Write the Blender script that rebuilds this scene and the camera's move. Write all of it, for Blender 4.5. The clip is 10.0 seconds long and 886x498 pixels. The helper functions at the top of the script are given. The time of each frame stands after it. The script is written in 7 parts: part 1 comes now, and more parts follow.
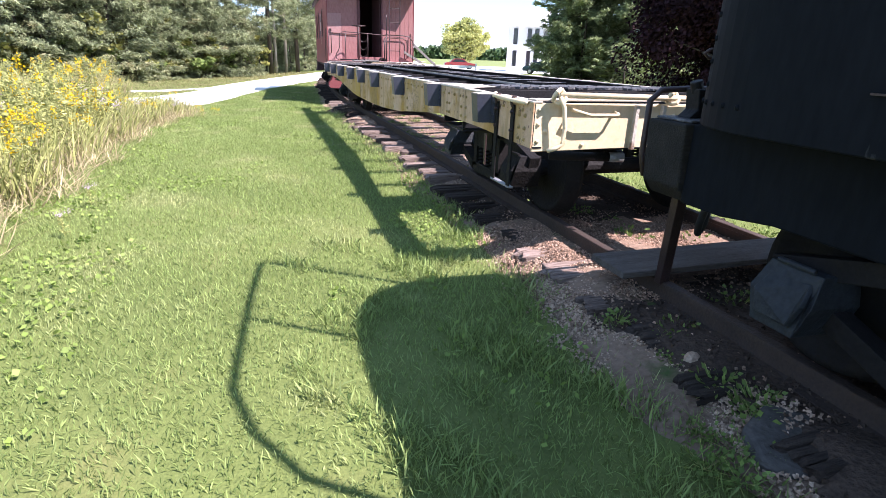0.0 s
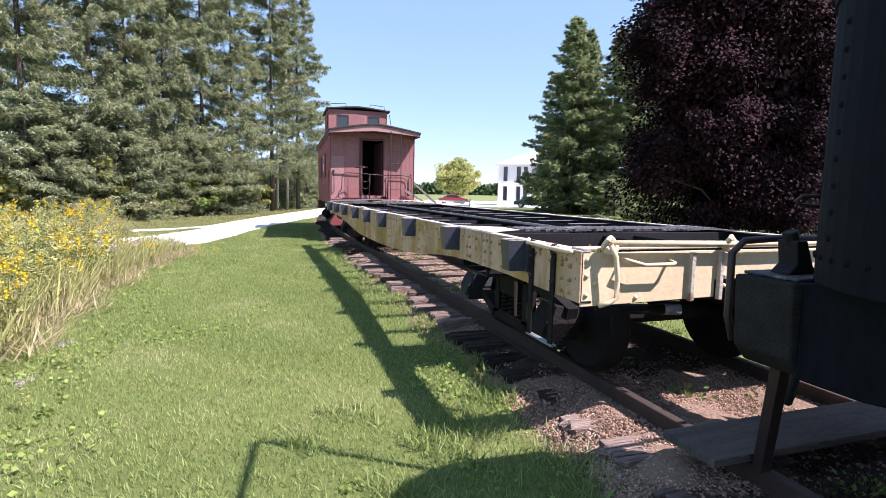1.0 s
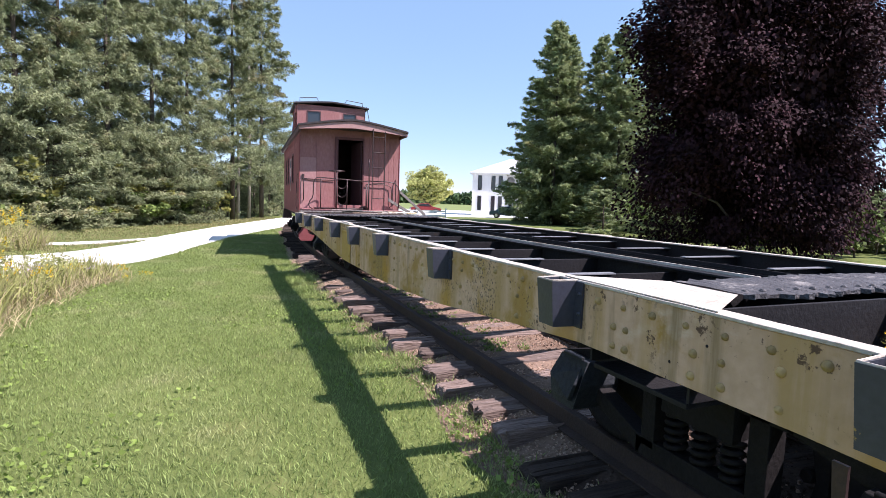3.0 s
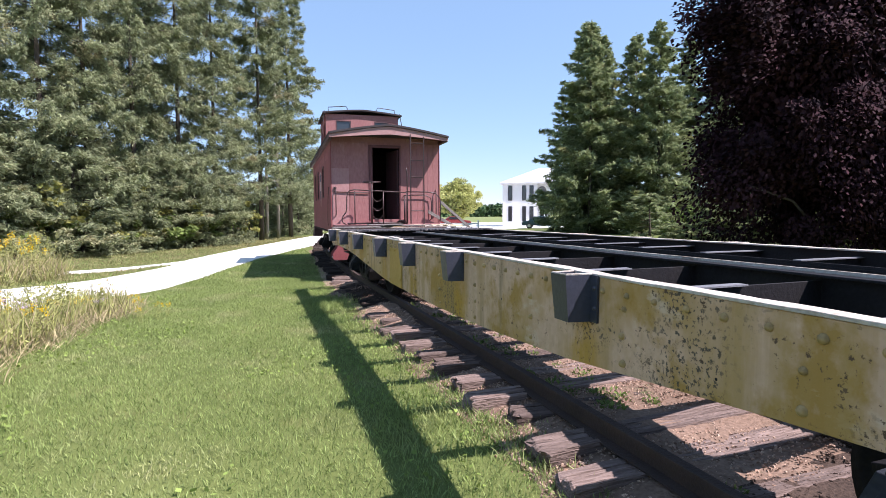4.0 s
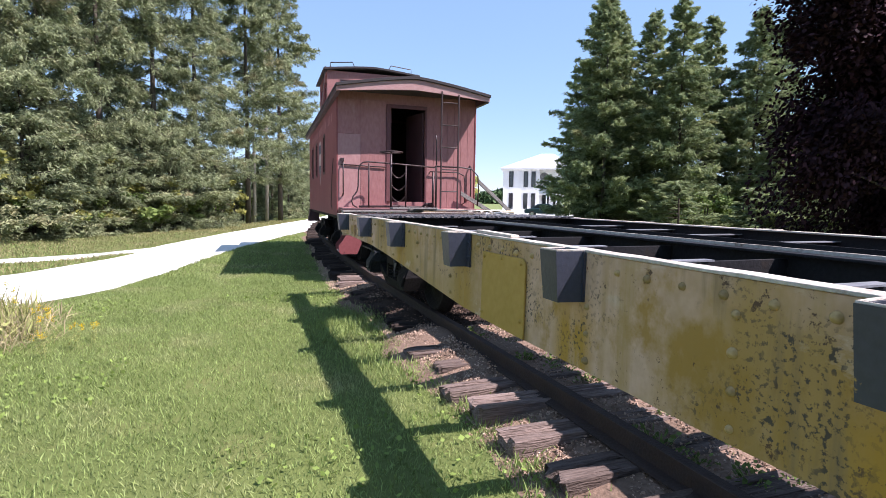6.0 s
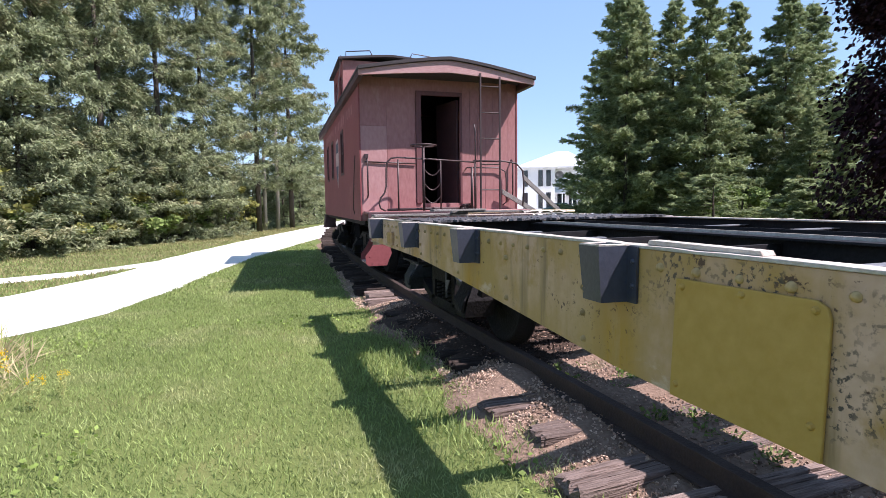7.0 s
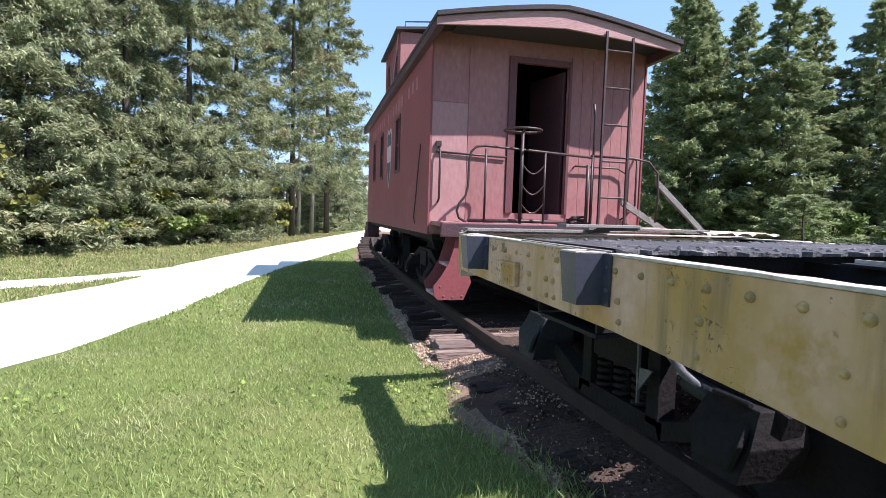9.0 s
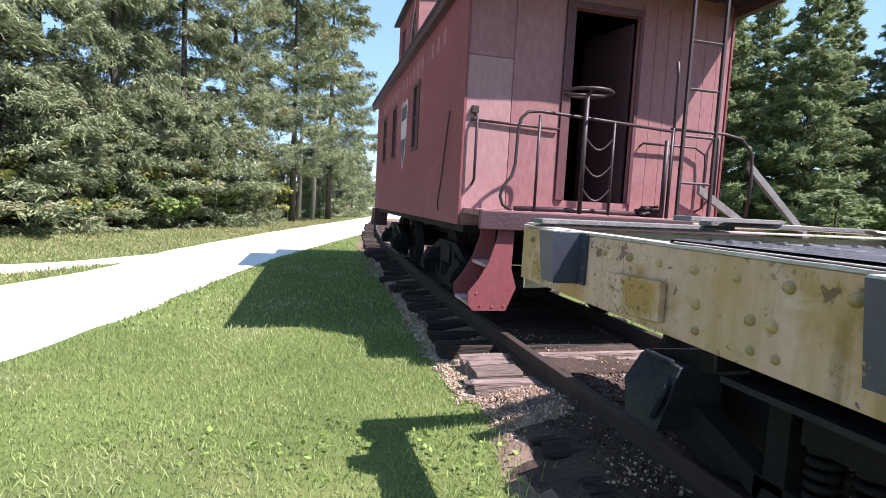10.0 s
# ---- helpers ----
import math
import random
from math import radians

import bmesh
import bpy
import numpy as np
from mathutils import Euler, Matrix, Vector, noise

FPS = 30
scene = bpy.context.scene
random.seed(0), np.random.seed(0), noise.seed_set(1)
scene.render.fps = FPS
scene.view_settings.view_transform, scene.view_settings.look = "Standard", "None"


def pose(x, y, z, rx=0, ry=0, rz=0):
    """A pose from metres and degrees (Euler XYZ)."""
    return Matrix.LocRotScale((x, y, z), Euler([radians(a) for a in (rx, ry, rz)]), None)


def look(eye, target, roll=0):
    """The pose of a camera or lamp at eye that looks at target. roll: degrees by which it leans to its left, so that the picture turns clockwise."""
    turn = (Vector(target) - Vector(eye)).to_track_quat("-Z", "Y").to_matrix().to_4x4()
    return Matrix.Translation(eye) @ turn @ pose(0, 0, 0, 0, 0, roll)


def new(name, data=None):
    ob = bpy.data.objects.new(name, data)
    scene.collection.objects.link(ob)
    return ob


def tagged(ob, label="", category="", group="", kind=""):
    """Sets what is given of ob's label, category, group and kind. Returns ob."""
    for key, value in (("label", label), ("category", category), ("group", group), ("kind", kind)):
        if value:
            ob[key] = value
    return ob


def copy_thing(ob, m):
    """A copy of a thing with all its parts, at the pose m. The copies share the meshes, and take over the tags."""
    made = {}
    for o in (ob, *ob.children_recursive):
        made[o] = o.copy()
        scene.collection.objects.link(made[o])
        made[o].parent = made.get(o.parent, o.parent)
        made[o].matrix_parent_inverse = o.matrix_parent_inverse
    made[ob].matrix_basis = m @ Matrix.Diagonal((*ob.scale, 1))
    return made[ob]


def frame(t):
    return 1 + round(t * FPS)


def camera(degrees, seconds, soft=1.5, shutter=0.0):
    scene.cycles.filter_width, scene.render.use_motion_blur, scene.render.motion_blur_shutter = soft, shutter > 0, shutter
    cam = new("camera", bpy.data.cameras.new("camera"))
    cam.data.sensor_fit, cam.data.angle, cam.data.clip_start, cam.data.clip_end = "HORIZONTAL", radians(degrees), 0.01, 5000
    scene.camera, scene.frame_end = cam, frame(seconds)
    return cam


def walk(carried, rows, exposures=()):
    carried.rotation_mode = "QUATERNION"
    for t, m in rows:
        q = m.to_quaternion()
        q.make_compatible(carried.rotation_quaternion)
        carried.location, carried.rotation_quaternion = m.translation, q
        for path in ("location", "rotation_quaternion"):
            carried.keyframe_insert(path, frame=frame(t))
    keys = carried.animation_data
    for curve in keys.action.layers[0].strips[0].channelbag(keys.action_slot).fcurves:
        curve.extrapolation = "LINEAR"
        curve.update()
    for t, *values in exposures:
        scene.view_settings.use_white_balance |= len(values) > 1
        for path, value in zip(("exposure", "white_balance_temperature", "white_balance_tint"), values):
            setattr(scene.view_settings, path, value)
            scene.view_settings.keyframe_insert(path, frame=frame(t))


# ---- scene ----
cam = camera(79.3, 10.0, 0.8)
METRES, EYE, TILT, LEAN, TURN = 8.0, 1.5, 0.0, 0.0, -14.4
PATH = [
    (0, (-1.655, -4.327, 1.633), (-1.065, -2.541, 0.955), 1.9),
    (0.5, (-1.795, -4.786, 1.713), (-1.141, -2.898, 1.621), 2.3),
    (1, (-1.713, -3.669, 1.699), (-1.08, -1.784, 1.487), 1.1),
    (1.5, (-1.627, -3.003, 1.713), (-1.044, -1.098, 1.539), 2.1),
    (2, (-1.566, -2.331, 1.72), (-0.918, -0.449, 1.522), 1.9),
    (2.5, (-1.508, -1.586, 1.744), (-0.857, 0.298, 1.578), 1.1),
    (3, (-1.471, -0.817, 1.719), (-0.721, 1.029, 1.542), 1.8),
    (3.2, (-1.448, -0.52, 1.715), (-0.731, 1.343, 1.602), 1.4),
    (4.3, (-1.326, 1.278, 1.629), (-0.679, 3.165, 1.493), -0.5),
    (4.5, (-1.289, 1.58, 1.66), (-0.704, 3.484, 1.477), 1.7),
    (4.8, (-1.319, 2.036, 1.621), (-0.693, 3.924, 1.408), -0.0),
    (5, (-1.318, 2.353, 1.649), (-0.724, 4.245, 1.395), -0.7),
    (5.2, (-1.316, 2.706, 1.602), (-0.691, 4.595, 1.395), -1.1),
    (6.3, (-1.268, 4.431, 1.556), (-0.567, 6.297, 1.391), 1.0),
    (6.5, (-1.29, 4.706, 1.546), (-0.579, 6.571, 1.431), -2.9),
    (7, (-1.278, 5.541, 1.531), (-0.622, 7.422, 1.36), -0.8),
    (7.5, (-1.274, 6.156, 1.52), (-0.583, 8.03, 1.409), 0.2),
    (8, (-1.223, 6.903, 1.524), (-0.562, 8.788, 1.414), 2.4),
    (8.5, (-1.213, 7.523, 1.51), (-0.509, 9.386, 1.334), 3.4),
    (9, (-1.192, 8.245, 1.505), (-0.64, 10.163, 1.372), 1.7),
    (9.5, (-1.192, 8.844, 1.504), (-0.57, 10.734, 1.3), 0.2),
    (10, (-1.122, 9.622, 1.459), (-0.573, 11.537, 1.283), 3.0),
]
walk(cam, [(t, look(eye, target, roll)) for t, eye, target, roll in PATH], [(0.0, 1.52, 6150, 28), (0.5, 1.42, 6220, 30), (1.0, 1.1, 6220, 30), (1.6, 0.96, 6220, 29), (6.0, 0.97, 6170, 27), (8.5, 1.09, 6080, 25), (10.0, 1.23, 5990, 23)])

# ---- light ----
SUN_EL, SUN_AZ = 53.0, -40.7          # degrees; azimuth from +x towards +y
sun_dir = Vector((math.cos(radians(SUN_EL)) * math.cos(radians(SUN_AZ)), math.cos(radians(SUN_EL)) * math.sin(radians(SUN_AZ)), math.sin(radians(SUN_EL))))
sun_data = bpy.data.lights.new("sun", "SUN")
sun_data.energy, sun_data.angle, sun_data.color = 5.0, radians(0.53), (1.0, 0.955, 0.89)
sun = new("sun", sun_data)
sun.matrix_world = look(sun_dir * 60, (0, 0, 0))
world = bpy.data.worlds.new("sky")
scene.world = world
world.use_nodes = True
wn = world.node_tree
sky = wn.nodes.new("ShaderNodeTexSky")
sky.sky_type = "NISHITA"
sky.sun_disc = False
sky.sun_elevation = radians(SUN_EL)
sky.sun_rotation = radians(90 - SUN_AZ)
sky.air_density, sky.dust_density, sky.ozone_density = 1.0, 0.1, 3.0
haze = wn.nodes.new("ShaderNodeMix")          # thin summer haze evens out the clear sky
haze.data_type = "RGBA"
haze.inputs[0].default_value = 0.5
haze.inputs[7].default_value = (2.0, 3.45, 4.45, 1)
wn.links.new(sky.outputs[0], haze.inputs[6])
wn.links.new(haze.outputs[2], wn.nodes["Background"].inputs[0])
wn.nodes["Background"].inputs[1].default_value = 0.107

# ---- materials ----


def mat(name, base, other=None, rough=0.6, metal=0.0, scale=3.0, fine=40.0, bump=0.1, stain=None, stain_scale=1.2, stain_at=0.6, stain_soft=0.08, per_object=0.0, per_island=0.0, stretch=(1, 1, 1), spec=0.5, transmit=0.0, sheen=0.0):
    """A surface with colour variation at two scales, optional stains with an edge of their own, and fine relief."""
    m = bpy.data.materials.new(name)
    m.use_nodes = True
    nt = m.node_tree
    n, l = nt.nodes, nt.links
    bs = n["Principled BSDF"]
    other = other or tuple(c * 0.7 for c in base)
    tc = n.new("ShaderNodeTexCoord")
    mp = n.new("ShaderNodeMapping")
    mp.inputs["Scale"].default_value = stretch
    l.new(tc.outputs["Object"], mp.inputs[0])
    big = n.new("ShaderNodeTexNoise")
    big.inputs["Scale"].default_value, big.inputs["Detail"].default_value = scale, 5
    small = n.new("ShaderNodeTexNoise")
    small.inputs["Scale"].default_value, small.inputs["Detail"].default_value = fine, 4
    l.new(mp.outputs[0], big.inputs[0])
    l.new(mp.outputs[0], small.inputs[0])
    add = n.new("ShaderNodeMath")
    add.operation = "MULTIPLY_ADD"
    add.inputs[1].default_value = 0.5
    half = n.new("ShaderNodeMath")
    half.operation = "MULTIPLY"
    half.inputs[1].default_value = 0.5
    l.new(small.outputs[0], half.inputs[0])
    l.new(big.outputs[0], add.inputs[0])
    l.new(half.outputs[0], add.inputs[2])
    spread = n.new("ShaderNodeMapRange")
    spread.inputs[1].default_value, spread.inputs[2].default_value = 0.35, 0.65
    l.new(add.outputs[0], spread.inputs[0])
    mix = n.new("ShaderNodeMix")
    mix.data_type = "RGBA"
    mix.inputs[6].default_value, mix.inputs[7].default_value = (*other, 1), (*base, 1)
    l.new(spread.outputs[0], mix.inputs[0])
    colour = mix.outputs[2]
    if stain:
        sn = n.new("ShaderNodeTexNoise")
        sn.inputs["Scale"].default_value, sn.inputs["Detail"].default_value, sn.inputs["Roughness"].default_value = stain_scale, 8, 0.65
        l.new(mp.outputs[0], sn.inputs[0])
        edge = n.new("ShaderNodeMapRange")
        edge.inputs[1].default_value, edge.inputs[2].default_value = stain_at, stain_at + stain_soft
        l.new(sn.outputs[0], edge.inputs[0])
        sm = n.new("ShaderNodeMix")
        sm.data_type = "RGBA"
        sm.inputs[7].default_value = (*stain, 1)
        l.new(edge.outputs[0], sm.inputs[0])
        l.new(colour, sm.inputs[6])
        colour = sm.outputs[2]
    if per_object or per_island:
        src = n.new("ShaderNodeObjectInfo").outputs["Random"] if per_object else n.new("ShaderNodeNewGeometry").outputs["Random Per Island"]
        hv = n.new("ShaderNodeHueSaturation")
        vr = n.new("ShaderNodeMapRange")
        k = per_object or per_island
        vr.inputs[3].default_value, vr.inputs[4].default_value = 1 - k, 1 + k
        l.new(src, vr.inputs[0])
        l.new(vr.outputs[0], hv.inputs["Value"])
        l.new(colour, hv.inputs["Color"])
        colour = hv.outputs[0]
    l.new(colour, bs.inputs["Base Color"])
    bs.inputs["Roughness"].default_value, bs.inputs["Metallic"].default_value = rough, metal
    bs.inputs["Specular IOR Level"].default_value = spec
    if bump:
        bp = n.new("ShaderNodeBump")
        bp.inputs["Strength"].default_value, bp.inputs["Distance"].default_value = bump, 0.02
        l.new(small.outputs[0], bp.inputs["Height"])
        l.new(bp.outputs[0], bs.inputs["Normal"])
    if transmit:
        tr = n.new("ShaderNodeBsdfTranslucent")
        l.new(colour, tr.inputs[0])
        ms = n.new("ShaderNodeMixShader")
        ms.inputs[0].default_value = transmit
        l.new(bs.outputs[0], ms.inputs[1])
        l.new(tr.outputs[0], ms.inputs[2])
        l.new(ms.outputs[0], n["Material Output"].inputs[0])
    return m


M = {}
M["lawn"] = mat("mown_lawn", (0.15, 0.18, 0.055), (0.09, 0.115, 0.035), rough=0.9, scale=0.6, fine=55, bump=0.4, stain=(0.16, 0.165, 0.06), stain_scale=1.1, stain_at=0.55, stain_soft=0.15, spec=0.1)
M["blade"] = mat("grass_blade", (0.295, 0.37, 0.125), (0.2, 0.265, 0.078), rough=0.65, scale=0.9, fine=9, bump=0, per_island=0.35, spec=0.25, transmit=0.35, stain=(0.41, 0.415, 0.2), stain_scale=0.8, stain_at=0.52, stain_soft=0.16)
M["clover"] = mat("clover_leaf", (0.27, 0.36, 0.09), (0.19, 0.27, 0.06), rough=0.6, scale=0.9, fine=9, bump=0, per_island=0.3, spec=0.2, transmit=0.3)
M["leafweed"] = mat("broad_weed_leaf", (0.2, 0.28, 0.075), (0.12, 0.18, 0.045), rough=0.6, scale=2.0, fine=12, bump=0, per_island=0.4, spec=0.2, transmit=0.3)
M["bankgrass"] = mat("dull_olive_grass", (0.33, 0.3, 0.14), (0.24, 0.235, 0.1), rough=0.75, scale=0.7, fine=6, bump=0, per_island=0.35, spec=0.15, transmit=0.3, stain=(0.42, 0.36, 0.2), stain_scale=0.7, stain_at=0.52, stain_soft=0.15)
M["gravel_bed"] = mat("ballast_earth", (0.27, 0.185, 0.135), (0.14, 0.095, 0.068), rough=0.95, scale=2.0, fine=30, bump=1.0, stain=(0.06, 0.09, 0.03), stain_scale=1.6, stain_at=0.6, stain_soft=0.12, spec=0.1)
# Dark soil and ties: the shade under the cars is put into their colours.
M["shadesoil"] = mat("shaded_dark_ballast", (0.1, 0.07, 0.054), (0.042, 0.031, 0.025), rough=0.95, scale=2.5, fine=45, bump=0.8, stain=(0.17, 0.115, 0.085), stain_scale=3.4, stain_at=0.62, stain_soft=0.06, spec=0.08)
M["tie_shaded"] = mat("shaded_dark_tie", (0.075, 0.057, 0.047), (0.03, 0.023, 0.02), rough=0.9, scale=3, fine=26, bump=0.9, stretch=(0.3, 4.0, 4.0), per_object=0.3, spec=0.12)
M["stone"] = mat("limestone_chip", (0.5, 0.37, 0.275), (0.28, 0.19, 0.135), rough=0.9, scale=9, fine=60, bump=0.5, per_island=0.45, spec=0.15)
M["crumb"] = mat("rusty_earth_crumb", (0.4, 0.27, 0.195), (0.22, 0.14, 0.1), rough=0.95, scale=9, fine=60, bump=0.3, per_island=0.5, spec=0.08)
M["road"] = mat("crushed_limestone", (0.8, 0.78, 0.74), (0.66, 0.64, 0.6), rough=0.95, scale=0.9, fine=26, bump=0.5, stain=(0.5, 0.49, 0.44), stain_scale=0.5, stain_at=0.62, stain_soft=0.2, spec=0.1)
M["tie"] = mat("weathered_tie_wood", (0.27, 0.205, 0.175), (0.1, 0.072, 0.06), rough=0.9, scale=3, fine=26, bump=0.9, stretch=(0.3, 4.0, 4.0), per_object=0.35, spec=0.15, stain=(0.05, 0.036, 0.03), stain_scale=2.2, stain_at=0.6, stain_soft=0.06)
M["rail"] = mat("rusted_rail", (0.07, 0.046, 0.036), (0.04, 0.028, 0.024), rough=0.75, metal=0.3, scale=5, fine=60, bump=0.3)
M["yellow"] = mat("worn_yellow_paint", (0.6, 0.4, 0.275), (0.47, 0.31, 0.195), rough=0.62, scale=1.1, fine=22, bump=0.12, spec=0.3)
M["mustard"] = mat("mustard_paint", (0.47, 0.3, 0.075), (0.4, 0.245, 0.05), rough=0.6, scale=1.1, fine=22, bump=0.12, stain=(0.33, 0.19, 0.04), stain_scale=1.6, stain_at=0.55, stain_soft=0.1, spec=0.3)
M["rivet"] = mat("painted_rivet", (0.43, 0.3, 0.13), (0.3, 0.2, 0.08), rough=0.6, scale=20, fine=60, bump=0.1, per_object=0.3, spec=0.3)
M["cream"] = mat("faded_sunlit_cream", (0.74, 0.6, 0.4), (0.64, 0.5, 0.31), rough=0.6, scale=1.6, fine=30, bump=0.12, stain=(0.34, 0.2, 0.07), stain_scale=2.4, stain_at=0.66, stain_soft=0.06, spec=0.3)
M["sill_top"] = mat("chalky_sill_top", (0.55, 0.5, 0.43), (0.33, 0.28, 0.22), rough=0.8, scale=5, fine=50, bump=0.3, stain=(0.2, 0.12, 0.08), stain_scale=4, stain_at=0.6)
M["navy"] = mat("chipped_navy_paint", (0.042, 0.046, 0.064), (0.026, 0.029, 0.042), rough=0.42, scale=4, fine=40, bump=0.1, stain=(0.46, 0.29, 0.06), stain_scale=5.0, stain_at=0.67, stain_soft=0.03)
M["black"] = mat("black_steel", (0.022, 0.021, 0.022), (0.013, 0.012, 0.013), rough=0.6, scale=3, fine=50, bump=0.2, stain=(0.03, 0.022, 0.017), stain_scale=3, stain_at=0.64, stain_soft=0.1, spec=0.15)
M["grime"] = mat("grimy_truck_iron", (0.017, 0.015, 0.015), (0.01, 0.009, 0.009), rough=0.7, scale=5, fine=40, bump=0.35, stain=(0.03, 0.022, 0.018), stain_scale=4, stain_at=0.66, spec=0.12)
M["tar"] = mat("torn_tar_plate", (0.085, 0.08, 0.08), (0.04, 0.038, 0.04), rough=0.6, scale=6, fine=45, bump=0.8, stain=(0.24, 0.22, 0.2), stain_scale=6, stain_at=0.58)
M["beam"] = mat("old_black_timber", (0.034, 0.031, 0.029), (0.018, 0.017, 0.016), rough=0.85, scale=3, fine=30, bump=0.5, stretch=(0.4, 3, 3), spec=0.1)
M["rock"] = mat("grey_field_rock", (0.11, 0.1, 0.092), (0.06, 0.054, 0.05), rough=0.9, scale=6, fine=40, bump=0.6, spec=0.1)
M["tank"] = mat("black_tender_paint", (0.0105, 0.012, 0.0155), (0.006, 0.007, 0.0095), rough=0.7, spec=0.05, scale=1.5, fine=30, bump=0.06, stain=(0.04, 0.04, 0.042), stain_scale=7, stain_at=0.68, stain_soft=0.03, stretch=(1, 1, 0.25))
M["bluegrey"] = mat("blue_grey_iron", (0.026, 0.03, 0.036), (0.01, 0.012, 0.015), rough=0.6, scale=5, fine=40, bump=0.3, spec=0.3)
# Sides darker, bleached ends paler: shade and sun are put into the reds.
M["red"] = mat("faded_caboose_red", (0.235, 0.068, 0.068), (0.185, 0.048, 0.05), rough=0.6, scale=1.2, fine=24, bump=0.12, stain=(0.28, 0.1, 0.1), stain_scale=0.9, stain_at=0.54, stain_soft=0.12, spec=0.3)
M["red_end"] = mat("bleached_sunlit_red", (0.32, 0.155, 0.145), (0.24, 0.1, 0.096), rough=0.65, scale=1.3, fine=26, bump=0.15, stain=(0.42, 0.27, 0.255), stain_scale=1.0, stain_at=0.57, stain_soft=0.14, stretch=(1, 1, 0.4), spec=0.25)
M["chalky"] = mat("chalky_faded_panel", (0.385, 0.215, 0.203), (0.31, 0.155, 0.148), rough=0.7, scale=1.2, fine=26, bump=0.15, stain=(0.3, 0.14, 0.135), stain_scale=0.9, stain_at=0.56, stain_soft=0.08, stretch=(1, 1, 0.5), spec=0.25)
M["fascia"] = mat("weathered_fascia", (0.4, 0.25, 0.235), (0.3, 0.15, 0.145), rough=0.7, scale=1.6, fine=30, bump=0.2, stain=(0.5, 0.4, 0.38), stain_scale=1.4, stain_at=0.55, stain_soft=0.1, stretch=(0.5, 1, 3), spec=0.25)
M["window_board"] = mat("dull_red_board", (0.12, 0.036, 0.038), (0.08, 0.025, 0.027), rough=0.7, scale=2, fine=30, bump=0.2, stretch=(1, 3, 0.5))
M["dark_red"] = mat("dark_trim_red", (0.075, 0.03, 0.032), (0.045, 0.02, 0.022), rough=0.6, scale=3, fine=40, bump=0.2)
M["roof"] = mat("dark_roofing", (0.04, 0.03, 0.031), (0.024, 0.02, 0.021), rough=0.85, scale=3, fine=50, bump=0.4)
M["iron"] = mat("brown_black_iron", (0.055, 0.03, 0.028), (0.03, 0.018, 0.018), rough=0.5, scale=6, fine=60, bump=0.15, metal=0.2)
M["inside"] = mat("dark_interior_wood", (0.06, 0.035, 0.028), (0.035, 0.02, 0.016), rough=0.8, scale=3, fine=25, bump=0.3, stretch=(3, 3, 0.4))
M["oldwood"] = mat("grey_weathered_wood", (0.24, 0.22, 0.2), (0.14, 0.125, 0.11), rough=0.85, scale=2, fine=30, bump=0.5, stretch=(6, 0.5, 3))
# Darker than the other old wood: the tender's shade is put into the colour.
M["footwood"] = mat("shaded_grey_plank", (0.13, 0.115, 0.105), (0.07, 0.06, 0.054), rough=0.9, scale=3, fine=30, bump=0.6, stretch=(0.5, 5, 3), spec=0.1)
M["bark"] = mat("grey_brown_bark", (0.12, 0.1, 0.08), (0.06, 0.05, 0.04), rough=0.95, scale=3, fine=20, bump=1.0, stretch=(1, 1, 0.3), spec=0.1)
M["palebark"] = mat("pale_dead_bark", (0.4, 0.36, 0.3), (0.26, 0.23, 0.19), rough=0.95, scale=3, fine=20, bump=0.8, stretch=(1, 1, 0.3), spec=0.1)
M["needle"] = mat("spruce_needles", (0.34, 0.38, 0.2), (0.145, 0.17, 0.095), rough=0.7, scale=0.7, fine=2.5, bump=0, per_island=0.45, spec=0.2, transmit=0.35, stain=(0.31, 0.275, 0.15), stain_scale=0.6, stain_at=0.57, stain_soft=0.1)
M["needle_dark"] = mat("dark_spruce_needles", (0.33, 0.38, 0.18), (0.17, 0.215, 0.105), rough=0.7, scale=0.7, fine=2.5, bump=0, per_island=0.4, spec=0.2, transmit=0.4, stain=(0.3, 0.28, 0.12), stain_scale=0.5, stain_at=0.58, stain_soft=0.1)
M["purple"] = mat("purple_maple_leaf", (0.046, 0.02, 0.025), (0.014, 0.008, 0.01), rough=0.7, scale=0.5, fine=4, bump=0, per_island=0.55, spec=0.06, transmit=0.06)
M["lime"] = mat("yellow_green_leaf", (0.5, 0.5, 0.19), (0.36, 0.39, 0.13), rough=0.6, scale=0.6, fine=3, bump=0, per_island=0.35, spec=0.2, transmit=0.35)
M["yellowleaf"] = mat("yellowing_shrub_leaf", (0.3, 0.29, 0.08), (0.2, 0.21, 0.06), rough=0.6, scale=0.6, fine=3, bump=0, per_island=0.35, spec=0.2, transmit=0.3)
M["shrub"] = mat("shrub_leaf", (0.19, 0.25, 0.07), (0.11, 0.16, 0.045), rough=0.6, scale=0.6, fine=3, bump=0, per_island=0.4, spec=0.2, transmit=0.3)
M["farwood"] = mat("distant_wood_leaf", (0.075, 0.12, 0.05), (0.05, 0.085, 0.04), rough=0.8, scale=0.2, fine=1, bump=0, per_island=0.35, spec=0.1)
M["field"] = mat("far_grass_field", (0.2, 0.23, 0.09), (0.15, 0.19, 0.07), rough=0.95, scale=0.05, fine=2, bump=0.2, spec=0.1)
M["weed"] = mat("weed_stalk_green", (0.39, 0.4, 0.15), (0.28, 0.29, 0.1), rough=0.75, scale=1.5, fine=8, bump=0, per_island=0.4, spec=0.2, transmit=0.25)
M["dry"] = mat("dry_grass_straw", (0.5, 0.42, 0.25), (0.36, 0.3, 0.17), rough=0.8, scale=1.5, fine=8, bump=0, per_island=0.35, spec=0.15, transmit=0.25)
